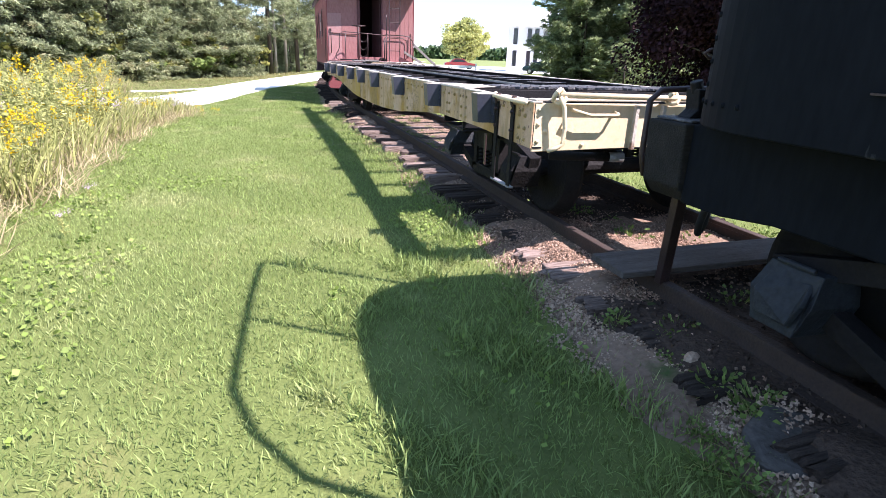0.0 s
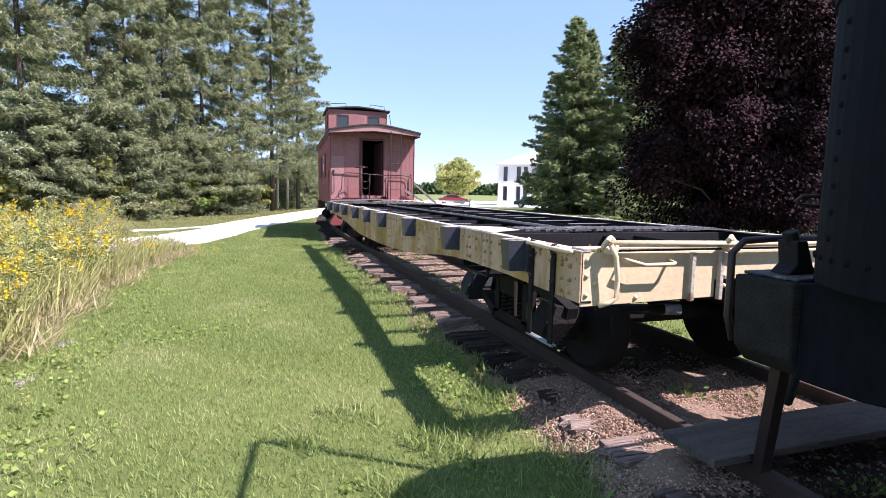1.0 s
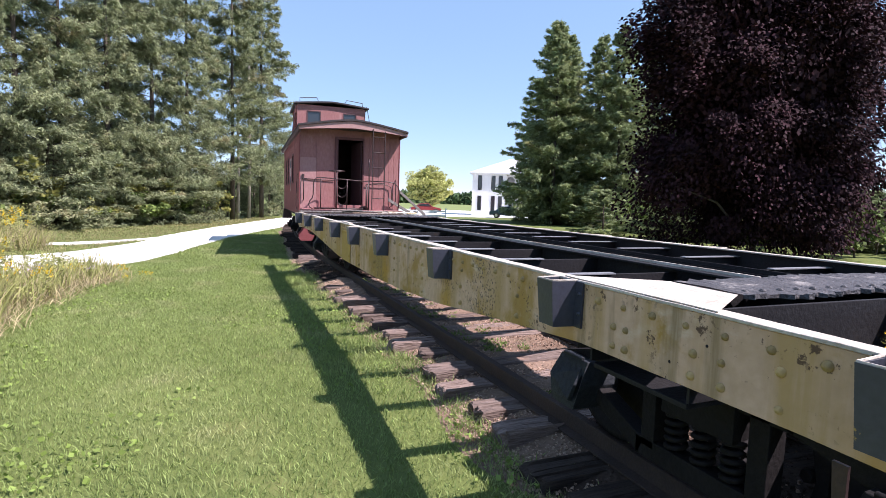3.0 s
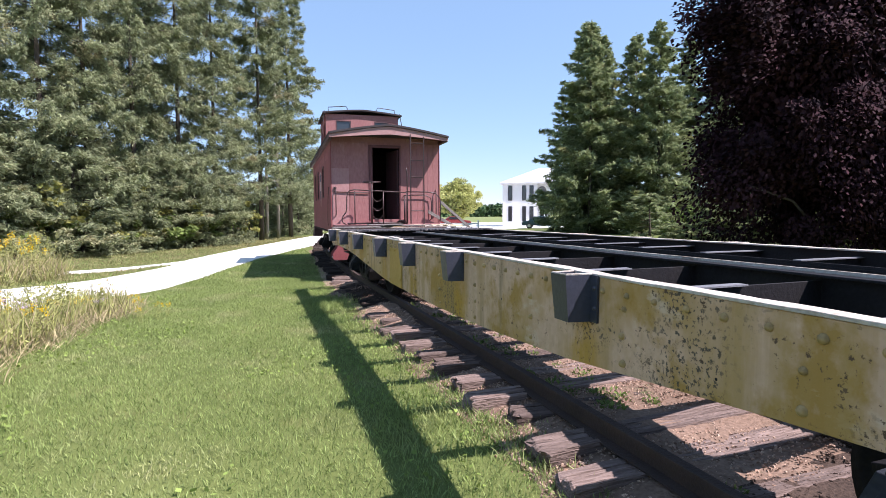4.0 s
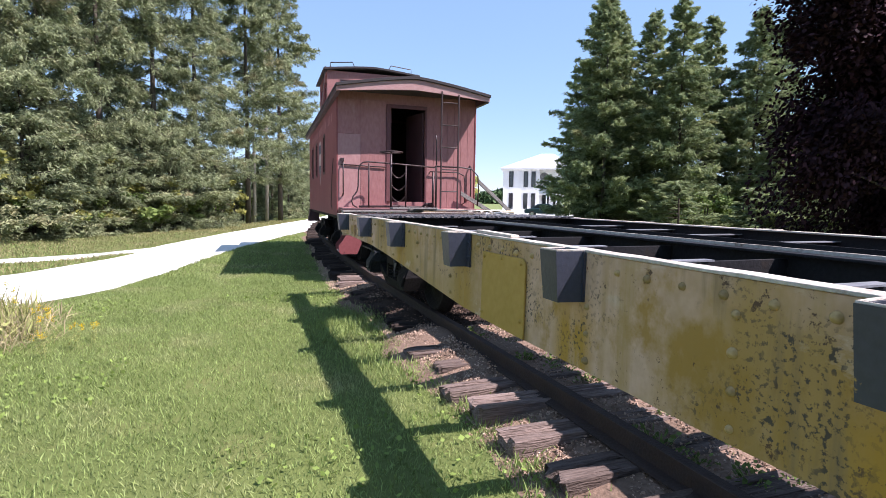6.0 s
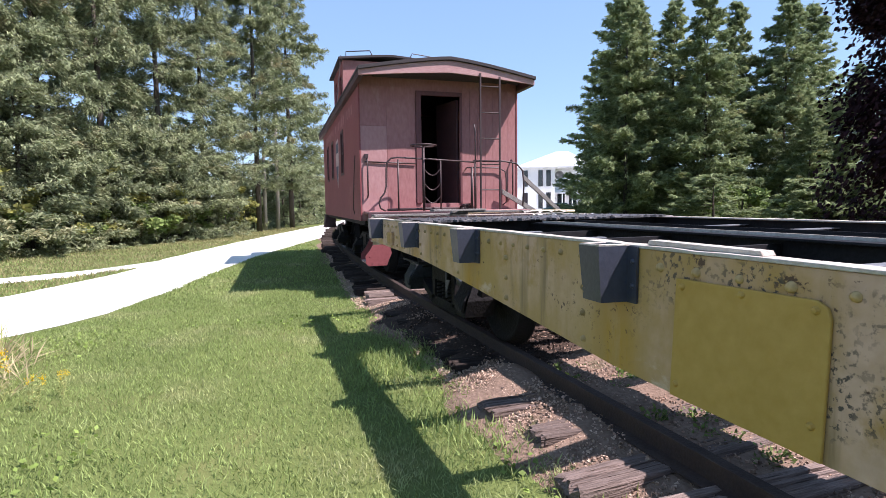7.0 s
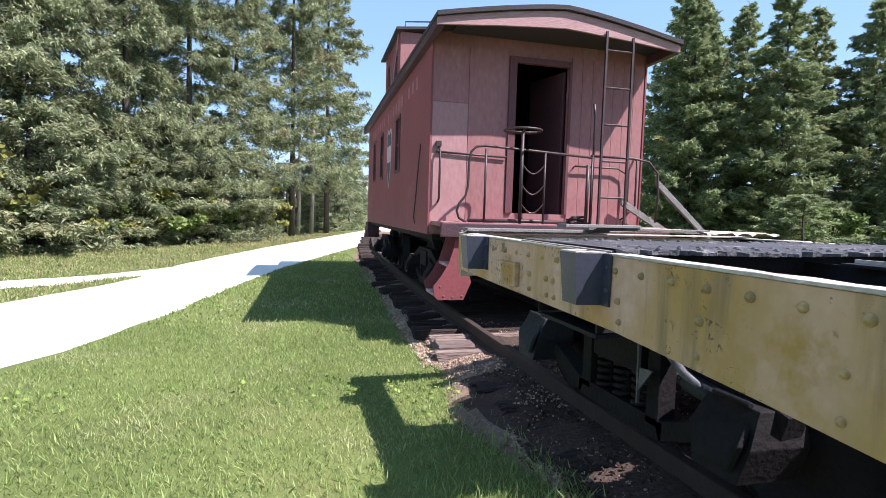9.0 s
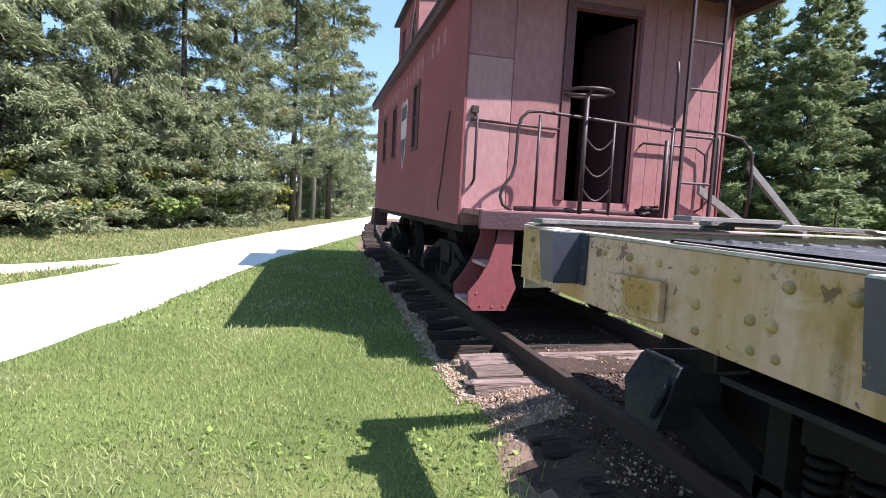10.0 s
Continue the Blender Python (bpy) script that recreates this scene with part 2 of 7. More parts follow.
M["gold"] = mat("goldenrod_bloom", (0.8, 0.58, 0.01), (0.7, 0.45, 0.01), rough=0.7, scale=6, fine=30, bump=0, per_island=0.2, spec=0.1, transmit=0.2)
M["lilac"] = mat("pale_lilac_bloom", (0.6, 0.48, 0.58), (0.5, 0.38, 0.5), rough=0.7, scale=6, fine=30, bump=0, per_island=0.2, spec=0.1, transmit=0.2)
M["white"] = mat("white_siding_paint", (0.8, 0.8, 0.8), (0.72, 0.72, 0.72), rough=0.6, scale=0.4, fine=6, bump=0.05)
M["house_roof"] = mat("pale_metal_roof", (0.72, 0.72, 0.72), (0.64, 0.65, 0.66), rough=0.5, scale=0.4, fine=5, bump=0.05)
M["shutter"] = mat("black_shutter", (0.03, 0.03, 0.035), rough=0.6, scale=3, fine=20, bump=0.05)
M["carred"] = mat("dark_red_car_paint", (0.2, 0.03, 0.03), (0.17, 0.025, 0.025), rough=0.25, scale=1, fine=10, bump=0)
M["carblue"] = mat("dark_blue_green_car_paint", (0.02, 0.05, 0.06), (0.015, 0.04, 0.05), rough=0.25, scale=1, fine=10, bump=0)
M["tyre"] = mat("tyre_rubber", (0.02, 0.02, 0.02), rough=0.85, scale=10, fine=60, bump=0.1)
M["chrome"] = mat("dull_bright_metal", (0.6, 0.6, 0.6), (0.45, 0.45, 0.45), rough=0.3, metal=1.0, scale=8, fine=60, bump=0.05)
M["greysteel"] = mat("sunlit_grey_steel", (0.3, 0.3, 0.31), (0.17, 0.17, 0.18), rough=0.55, metal=0.4, scale=6, fine=50, bump=0.2)
M["worn_iron"] = mat("worn_dark_iron", (0.12, 0.12, 0.125), (0.05, 0.05, 0.053), rough=0.6, scale=9, fine=50, bump=0.2)
M["decal_blue"] = mat("emblem_blue", (0.05, 0.07, 0.1), (0.035, 0.05, 0.08), rough=0.6, scale=6, fine=40, bump=0.05)
M["decal_faint"] = mat("faded_letter_paint", (0.36, 0.17, 0.165), (0.27, 0.1, 0.1), rough=0.7, scale=8, fine=50, bump=0.05)
M["decal_white"] = mat("emblem_white", (0.55, 0.45, 0.42), (0.42, 0.32, 0.3), rough=0.7, scale=8, fine=50, bump=0.05)


def aged_sill():
    """The sill's paint: chalky cream, mustard underneath in patches, runs, mould specks and rust spots."""
    m = M["yellow"]
    n, l = m.node_tree.nodes, m.node_tree.links
    bs = n["Principled BSDF"]
    tc = n.new("ShaderNodeTexCoord")
    colour = bs.inputs["Base Color"].links[0].from_socket

    def field(scale, detail, stretch, rough=0.6):
        mp = n.new("ShaderNodeMapping")
        mp.inputs["Scale"].default_value = stretch
        l.new(tc.outputs["Object"], mp.inputs[0])
        t = n.new("ShaderNodeTexNoise")
        t.inputs["Scale"].default_value, t.inputs["Detail"].default_value, t.inputs["Roughness"].default_value = scale, detail, rough
        l.new(mp.outputs[0], t.inputs[0])
        return t.outputs[0]

    def step(value, a, b, top=1.0):
        r = n.new("ShaderNodeMapRange")
        r.inputs[1].default_value, r.inputs[2].default_value, r.inputs[4].default_value = a, b, top
        l.new(value, r.inputs[0])
        return r.outputs[0]

    def calc(op, a, b):
        r = n.new("ShaderNodeMath")
        r.operation = op
        l.new(a, r.inputs[0])
        if isinstance(b, float):
            r.inputs[1].default_value = b
        else:
            l.new(b, r.inputs[1])
        return r.outputs[0]

    def over(below, factor, rgb):
        r = n.new("ShaderNodeMix")
        r.data_type = "RGBA"
        r.inputs[7].default_value = (*rgb, 1)
        l.new(factor, r.inputs[0])
        l.new(below, r.inputs[6])
        return r.outputs[2]

    sep = n.new("ShaderNodeSeparateXYZ")
    l.new(tc.outputs["Object"], sep.inputs[0])
    far = calc("MULTIPLY", step(sep.outputs[1], 0.5, 8.0, 0.2), step(sep.outputs[1], 11.5, 9.3))
    # mustard coat in soft patches, more of it towards the far end
    colour = over(colour, step(calc("ADD", field(1.3, 6, (1, 1, 0.8)), far), 0.6, 0.74, 0.95), (0.38, 0.23, 0.06))
    colour = over(colour, step(field(2.4, 7, (1, 1, 0.9), 0.64), 0.53, 0.62, 0.9), (0.34, 0.195, 0.035))
    # fresher mustard coat beyond the splice plate, worn thin along the lower edge
    fresh = calc("MULTIPLY", step(sep.outputs[1], 7.0, 7.4), step(sep.outputs[1], 10.0, 9.2))
    rough_ = calc("MAXIMUM", step(sep.outputs[1], 7.4, 7.0, 0.8), step(sep.outputs[1], 9.6, 10.4, 0.6))
    colour = over(colour, calc("MULTIPLY", fresh, step(field(1.6, 5, (1, 0.8, 1.2)), 0.4, 0.6, 0.6)), (0.43, 0.285, 0.095))
    # pale scrubbed patches
    colour = over(colour, step(field(2.3, 8, (1, 0.8, 1.6), 0.7), 0.59, 0.66, 0.7), (0.58, 0.445, 0.33))
    # orange runs below the stake pockets
    below = step(sep.outputs[2], 1.2, 1.0)
    near_p = None
    for py in (-0.065, 1.41, 3.03, 4.72, 6.06, 7.37, 8.93, 10.34, 11.8):
        d = calc("ABSOLUTE", calc("SUBTRACT", sep.outputs[1], py), 0.0)
        k = step(d, 0.19, 0.08)
        near_p = k if near_p is None else calc("MAXIMUM", near_p, k)
    blot = step(field(4.0, 6, (1, 1.6, 0.5), 0.65), 0.36, 0.52)
    colour = over(colour, calc("MULTIPLY", calc("MULTIPLY", near_p, below), calc("MULTIPLY", blot, 0.95)), (0.42, 0.235, 0.03))
    # olive runs
    colour = over(colour, step(field(1.0, 6, (1, 5.5, 0.5)), 0.5, 0.66, 0.75), (0.38, 0.24, 0.08))
    # brown runs
    colour = over(colour, step(calc("MULTIPLY", field(1.0, 5, (1, 9, 0.7)), step(field(1.2, 3, (1, 1, 0.3)), 0.4, 0.6)), 0.5, 0.64, 0.8), (0.22, 0.15, 0.07))
    # mould specks in clusters
    colour = over(colour, calc("MULTIPLY", step(field(52.0, 3, (1, 1, 1)), 0.54, 0.61), calc("MULTIPLY", step(field(1.9, 4, (1, 1, 1)), 0.52, 0.62), calc("ADD", rough_, 0.15))), (0.06, 0.05, 0.04))
    # rust blisters and chips
    colour = over(colour, calc("MULTIPLY", step(calc("ADD", field(9.0, 7, (1, 1, 1), 0.72), step(sep.outputs[2], 1.24, 1.3, 0.045)), 0.635, 0.66), calc("ADD", rough_, 0.12)), (0.075, 0.04, 0.025))
    # small dark chips
    colour = over(colour, calc("MULTIPLY", step(field(30.0, 5, (1, 1, 1), 0.7), 0.6, 0.64), step(field(2.6, 3, (1, 1, 1)), 0.47, 0.6)), (0.1, 0.06, 0.035))
    l.new(colour, bs.inputs["Base Color"])


aged_sill()
glass = bpy.data.materials.new("window_glass")
glass.use_nodes = True
gb = glass.node_tree.nodes["Principled BSDF"]
gb.inputs["Base Color"].default_value, gb.inputs["Roughness"].default_value = (0.03, 0.035, 0.04, 1), 0.05
gb.inputs["Specular IOR Level"].default_value = 0.8
M["glass"] = glass

# ---- builders ----


class Mesh:
    """Collects vertices and faces of one mesh."""

    def __init__(self):
        self.v, self.f = [], []

    def add(self, vs, fs):
        o = len(self.v)
        self.v += [tuple(p) for p in vs]
        self.f += [tuple(i + o for i in f) for f in fs]
        return self

    def box(self, x0, x1, y0, y1, z0, z1, c=0.0):
        """A box; c cuts its upright edges."""
        if c:
            ring = [(x0 + c, y0), (x1 - c, y0), (x1, y0 + c), (x1, y1 - c), (x1 - c, y1), (x0 + c, y1), (x0, y1 - c), (x0, y0 + c)]
            return self.prism(ring, "z", z0, z1)
        return self.add([(x, y, z) for z in (z0, z1) for x, y in ((x0, y0), (x1, y0), (x1, y1), (x0, y1))],
                        [(3, 2, 1, 0), (4, 5, 6, 7), (0, 1, 5, 4), (1, 2, 6, 5), (2, 3, 7, 6), (3, 0, 4, 7)])

    def prism(self, ring, axis, a, b):
        """A ring of 2D points drawn out along an axis from a to b."""
        put = {"x": lambda p, w: (w, p[0], p[1]), "y": lambda p, w: (p[0], w, p[1]), "z": lambda p, w: (p[0], p[1], w)}[axis]
        n = len(ring)
        return self.add([put(p, a) for p in ring] + [put(p, b) for p in ring],
                        [tuple(range(n))[::-1], tuple(range(n, 2 * n))] + [(i, (i + 1) % n, n + (i + 1) % n, n + i) for i in range(n)])

    def tube(self, pts, r, n=8, r2=None):
        """A round bar along points; r2 is its radius at the end."""
        pts = [Vector(p) for p in pts]
        vs, fs, side = [], [], None
        for i, p in enumerate(pts):
            d = (pts[min(i + 1, len(pts) - 1)] - pts[max(i - 1, 0)]).normalized()
            if side is None:
                side = d.orthogonal().normalized()
            side = (side - d * side.dot(d)).normalized()
            up = d.cross(side)
            rr = r if r2 is None else r + (r2 - r) * i / (len(pts) - 1)
            vs += [p + (side * math.cos(a) + up * math.sin(a)) * rr for a in [2 * math.pi * k / n for k in range(n)]]
        for i in range(len(pts) - 1):
            fs += [(i * n + k, i * n + (k + 1) % n, (i + 1) * n + (k + 1) % n, (i + 1) * n + k) for k in range(n)]
        fs += [tuple(range(n))[::-1], tuple(range((len(pts) - 1) * n, len(pts) * n))]
        return self.add(vs, fs)

    def lathe(self, profile, axis, centre, n=24):
        """Turns (radius, along) points round an axis through centre."""
        put = {"x": lambda r, w, a: (w, r * math.cos(a), r * math.sin(a)), "y": lambda r, w, a: (r * math.cos(a), w, r * math.sin(a)), "z": lambda r, w, a: (r * math.cos(a), r * math.sin(a), w)}[axis]
        c = Vector(centre)
        vs = [c + Vector(put(r, w, 2 * math.pi * k / n)) for r, w in profile for k in range(n)]
        fs = [(i * n + k, i * n + (k + 1) % n, (i + 1) * n + (k + 1) % n, (i + 1) * n + k) for i in range(len(profile) - 1) for k in range(n)]
        return self.add(vs, fs)

    def data(self, name, material, smooth=False):
        me = bpy.data.meshes.new(name)
        me.from_pydata(self.v, [], self.f)
        me.materials.append(material)
        bm = bmesh.new()
        bm.from_mesh(me)
        bmesh.ops.recalc_face_normals(bm, faces=bm.faces)
        bm.to_mesh(me)
        bm.free()
        if smooth:
            for p in me.polygons:
                p.use_smooth = True
        me.update()
        return me


def part(name, mesh, material, parent, label="", bevel=0.0, smooth=False):
    """One mesh object under a thing or part, or at top level if parent is None."""
    ob = new(name, mesh if isinstance(mesh, bpy.types.Mesh) else mesh.data(name, material, smooth))
    if parent is not None:
        ob.parent = parent
    if label:
        ob["label"] = label
    if bevel:
        bv = ob.modifiers.new("bevel", "BEVEL")
        bv.width, bv.segments, bv.limit_method = bevel, 2, "ANGLE"
    return ob


def thing(name, label, category, group="", at=(0, 0, 0), turn=(0, 0, 0)):
    ob = new(name)
    ob.empty_display_size = 0.2
    ob.matrix_basis = pose(*at, *turn)
    return tagged(ob, label, category, group)


def structure(name, mesh, material, label, smooth=False):
    return tagged(part(name, mesh, material, None, smooth=smooth), label, name.split("_")[0], kind="structure")


def cloud(name, quads, material, parent=None):
    """One mesh from an array of faces, n x corners x 3."""
    q = np.asarray(quads, dtype=np.float32)
    n, c = q.shape[:2]
    me = bpy.data.meshes.new(name)
    me.vertices.add(n * c)
    me.vertices.foreach_set("co", q.reshape(-1))
    me.loops.add(n * c)
    me.loops.foreach_set("vertex_index", np.arange(n * c, dtype=np.int32))
    me.polygons.add(n)
    me.polygons.foreach_set("loop_start", np.arange(0, n * c, c, dtype=np.int32))
    me.polygons.foreach_set("loop_total", np.full(n, c, dtype=np.int32))
    me.materials.append(material)
    me.update(calc_edges=True)
    ob = new(name, me)
    if parent is not None:
        ob.parent = parent
    return ob


def unit(a):
    return a / np.maximum(np.linalg.norm(a, axis=-1, keepdims=True), 1e-6)


def needles(centres, along, length, width, rng, jitter=0.6):
    """Slim pointed sprays, one triangle each."""
    n = len(centres)
    d = unit(along + rng.normal(0, jitter, (n, 3)))
    s = unit(np.cross(d, rng.normal(0, 1, (n, 3))))
    L = (length * rng.uniform(0.6, 1.4, n))[:, None]
    W = (width * rng.uniform(0.6, 1.3, n))[:, None]
    return np.stack([centres - d * L * 0.5 + s * W * 0.5, centres - d * L * 0.5 - s * W * 0.5, centres + d * L * 0.5], axis=1)


def leaves(centres, along, length, width, rng, jitter=0.6, level=0.0):
    """Leaf-shaped quads at centres, pointing about along; level lays their faces up to the light."""
    n = len(centres)
    d = unit(along + rng.normal(0, jitter, (n, 3)))
    s = unit(np.cross(d, rng.normal(0, 1, (n, 3)) + np.array([0, 0, level])))
    L = (length * rng.uniform(0.6, 1.3, n))[:, None]
    W = (width * rng.uniform(0.6, 1.3, n))[:, None]
    base = centres - d * L * 0.5
    return np.stack([base, base + d * L * 0.45 + s * W * 0.5, base + d * L, base + d * L * 0.45 - s * W * 0.5], axis=1)

# ---- ground ----
ground = structure("ground", Mesh().box(-2500, 2500, -2500, 2500, -0.5, 0.0), M["lawn"], "mown green lawn reaching to far fields")


def strip(points, widths, z, edge=0.0, seed=0, steps=14):
    """A flat ribbon along points, with uneven edges."""
    rng = np.random.default_rng(seed)
    p = np.array(points, float)
    w = np.array(widths, float)
    t = np.linspace(0, len(p) - 1, (len(p) - 1) * steps + 1)
    k = np.arange(len(p))
    # smooth by repeated averaging
    c = np.stack([np.interp(t, k, p[:, 0]), np.interp(t, k, p[:, 1])], 1)
    for _ in range(steps * 2):
        c[1:-1] = (c[:-2] + 2 * c[1:-1] + c[2:]) / 4
    ww = np.interp(t, k, w)
    d = np.gradient(c, axis=0)
    d /= np.linalg.norm(d, axis=1)[:, None]
    nrm = np.stack([d[:, 1], -d[:, 0]], 1)
    wander = np.array([[edge * noise.noise((x * 0.9, y * 0.9, seed + k * 5.0)) * 1.6 for x, y in c] for k in (0, 1)]) + rng.normal(0, edge * 0.2, (2, len(c)))
    l = c - nrm * (ww / 2 + wander[0])[:, None]
    r = c + nrm * (ww / 2 + wander[1])[:, None]
    m = Mesh()
    n = len(c)
    m.add([(x, y, z) for x, y in l] + [(x, y, z) for x, y in r], [(i, n + i, n + i + 1, i + 1) for i in range(n - 1)])
    return m


LANE = ([(40, 150), (14, 78), (6.5, 50), (3.7, 42), (0.45, 32.4), (-0.98, 27.95), (-2.52, 23.1), (-3.17, 19.65), (-3.7, 17.95), (-4.25, 16.1), (-5.1, 14.6), (-7.2, 13.3), (-11, 12.6), (-24, 12.6), (-60, 15)], [4.5, 4.2, 3.8, 3.4, 3.1, 2.95, 2.65, 2.2, 2.45, 2.8, 3.6, 3.6, 3.2, 3.0, 3.0])
BRANCH = ([(-3.7, 22.3), (-4.1, 21.5), (-4.7, 20.65), (-5.55, 19.75), (-6.6, 19.2), (-8.5, 18.7), (-14, 18.0), (-24, 18.5)], [0.6, 0.7, 0.8, 1.15, 1.1, 1.0, 1.3, 1.4])
road = structure("road", strip(*LANE, 0.006, 0.05, 3), M["road"], "white crushed limestone gravel lane")
road_branch = structure("road_branch", strip(*BRANCH, 0.010, 0.04, 4), M["road"], "narrow white gravel wheel track beside the lane")
far_field = structure("far_field", Mesh().box(12, 700, 78, 900, -0.2, 0.004), M["field"], "pale grass field in the distance")

# ---- railway track ----
RAIL = 0.27


def track_x(y):
    return 1.55 + (0.0035 * (y - 11) ** 2 if y > 11 else 0.0)


def bed_z(x, y):
    """Height of the ballast: soil has washed over the ties at the near end."""
    buried = np.maximum(np.clip((1.3 - y) / 1.2, 0, 1), 0.8 * np.clip((y - 7.6) / 0.8, 0, 1) * np.clip((13.6 - y) / 0.8, 0, 1)) * 0.085
    return 0.115 + buried * 0.35 - (0.13 + buried * 0.35) * np.maximum(0, (np.abs(x) - 0.6 - buried * 4) / (0.76 - buried * 2)) ** 1.3


def bed():
    m = Mesh()
    xs = np.linspace(-1.5, 1.4, 39)
    ys = np.concatenate([np.arange(-14, -4.5, 0.35), np.arange(-4.5, 14.5, 0.1), np.arange(14.5, 46, 0.35)])
    v = []
    for y in ys:
        for i, x in enumerate(xs):
            out = 0.22 * noise.noise((x * 0.3, y * 0.9, 2.0)) if abs(x) > 1.2 else 0.0
            z = bed_z(x, y) + 0.03 * noise.noise((x * 2, y * 2, 0)) + 0.014 * noise.noise((x * 9, y * 9, 1.0))
            v.append((track_x(y) + x + out, y, max(float(z), 0.004 if 0 < i < 38 else -0.02)))
    n = len(xs)
    m.add(v, [(r * n + c, r * n + c + 1, (r + 1) * n + c + 1, (r + 1) * n + c) for r in range(len(ys) - 1) for c in range(n - 1)])
    return m


track_bed = structure("track_bed", bed(), M["gravel_bed"], "brown earth and limestone ballast under the rails", smooth=True)
track_bed.data.materials.append(M["shadesoil"])          # dark ballast, the shade under the cars put into its colour


def shaded_bed(x, y):
    """True where shade is put into the ballast's colour: round the trucks and under the tender."""
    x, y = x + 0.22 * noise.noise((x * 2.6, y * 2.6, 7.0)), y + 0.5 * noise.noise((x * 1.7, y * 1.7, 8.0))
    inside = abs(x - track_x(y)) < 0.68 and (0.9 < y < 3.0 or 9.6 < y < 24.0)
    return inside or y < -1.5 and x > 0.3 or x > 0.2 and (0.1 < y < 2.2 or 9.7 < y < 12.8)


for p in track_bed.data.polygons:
    p.material_index = 1 if shaded_bed(p.center.x, p.center.y) else 0



def rail_mesh(side):
    prof = [(-0.07, -0.15), (0.07, -0.15), (0.07, -0.138), (0.012, -0.122), (0.01, -0.045), (0.036, -0.034), (0.036, -0.004), (0.03, 0.0), (-0.03, 0.0), (-0.036, -0.004), (-0.036, -0.034), (-0.01, -0.045), (-0.012, -0.122), (-0.07, -0.138)]
    ys = list(np.arange(-14, 11.1, 5.0)) + list(np.arange(12, 46, 1.5))
    m = Mesh()
    k = len(prof)
    m.add([(track_x(y) + side * 0.755 + px, y, RAIL + pz) for y in ys for px, pz in prof], [(r * k + i, r * k + (i + 1) % k, (r + 1) * k + (i + 1) % k, (r + 1) * k + i) for r in range(len(ys) - 1) for i in range(k)] + [tuple(range(k))])
    return m


for s in (-1, 1):
    part("rail", rail_mesh(s), M["rail"], track_bed, "rusted steel rail")


def tie_mesh(seed, material):
    """A squared timber with weather cracks along its top and split, broken ends."""
    rng = np.random.default_rng(seed)
    m = Mesh()
    xs = [-1.24, -1.225, -1.12, -0.95, -0.6, 0.0, 0.6, 0.95, 1.12, 1.225, 1.24]
    g1, g2, g3 = rng.uniform(-0.075, -0.03), rng.uniform(-0.01, 0.02), rng.uniform(0.045, 0.08)
    ring = [(-0.112, -0.16), (0.112, -0.16), (0.114, -0.012), (0.106, 0.0)]
    for g in (g3, g2, g1):
        ring += [(g + 0.008, 0.001), (g, -rng.uniform(0.015, 0.032)), (g - 0.008, -0.002)]
    ring += [(-0.104, -0.002), (-0.114, -0.012)]
    lift = rng.normal(0, 0.007, len(ring))
    v = []
    for i, x in enumerate(xs):
        end = i in (0, len(xs) - 1)
        for k, (y, z) in enumerate(ring):
            v.append((x + (rng.normal(0, 0.022) if end else 0.0), y * (0.97 if end else 1.0) + rng.normal(0, 0.003), z + (lift[k] if z > -0.1 else 0) * (1.4 if end else 1.0) - (0.008 if end and z > -0.1 else 0) + rng.normal(0, 0.002)))
    k = len(ring)
    m.add(v, [(r * k + i, r * k + (i + 1) % k, (r + 1) * k + (i + 1) % k, (r + 1) * k + i) for r in range(len(xs) - 1) for i in range(k)] + [tuple(range(k))[::-1], tuple(range((len(xs) - 1) * k, len(xs) * k))])
    return m.data("tie", material)


# ---- flatcar ----
FX, Y0, Y1, TOP = 1.52, -0.86, 12.35, 1.345
POCKETS = [-0.015, 1.46, 3.08, 4.77, 6.11, 7.42, 8.98, 10.39, 11.85]
flatcar = thing("flatcar", "yellow riveted steel railway flatcar with its deck removed, on rusty rails", "flatcar", at=(FX, 5.77, RAIL))


def own(name, mesh, material, parent, label="", bevel=0.0, smooth=False):
    """A part given in the world's metres under a thing that stands unturned."""
    ob = part(name, mesh, material, parent, label, bevel, smooth)
    ob.matrix_parent_inverse = parent.matrix_basis.inverted() if parent.parent is None else Matrix()
    return ob


BELLY = [(Y0, 1.03), (0.2, 1.055), (1.3, 1.055), (2.0, 1.0), (3.2, 0.89), (4.3, 0.838), (5.3, 0.82), (6.6, 0.822), (7.4, 0.838), (8.3, 0.905), (9.4, 0.985), (10.2, 1.03), (Y1, 1.065)]


def belly(y):
    return float(np.interp(y, [p[0] for p in BELLY], [p[1] for p in BELLY]))


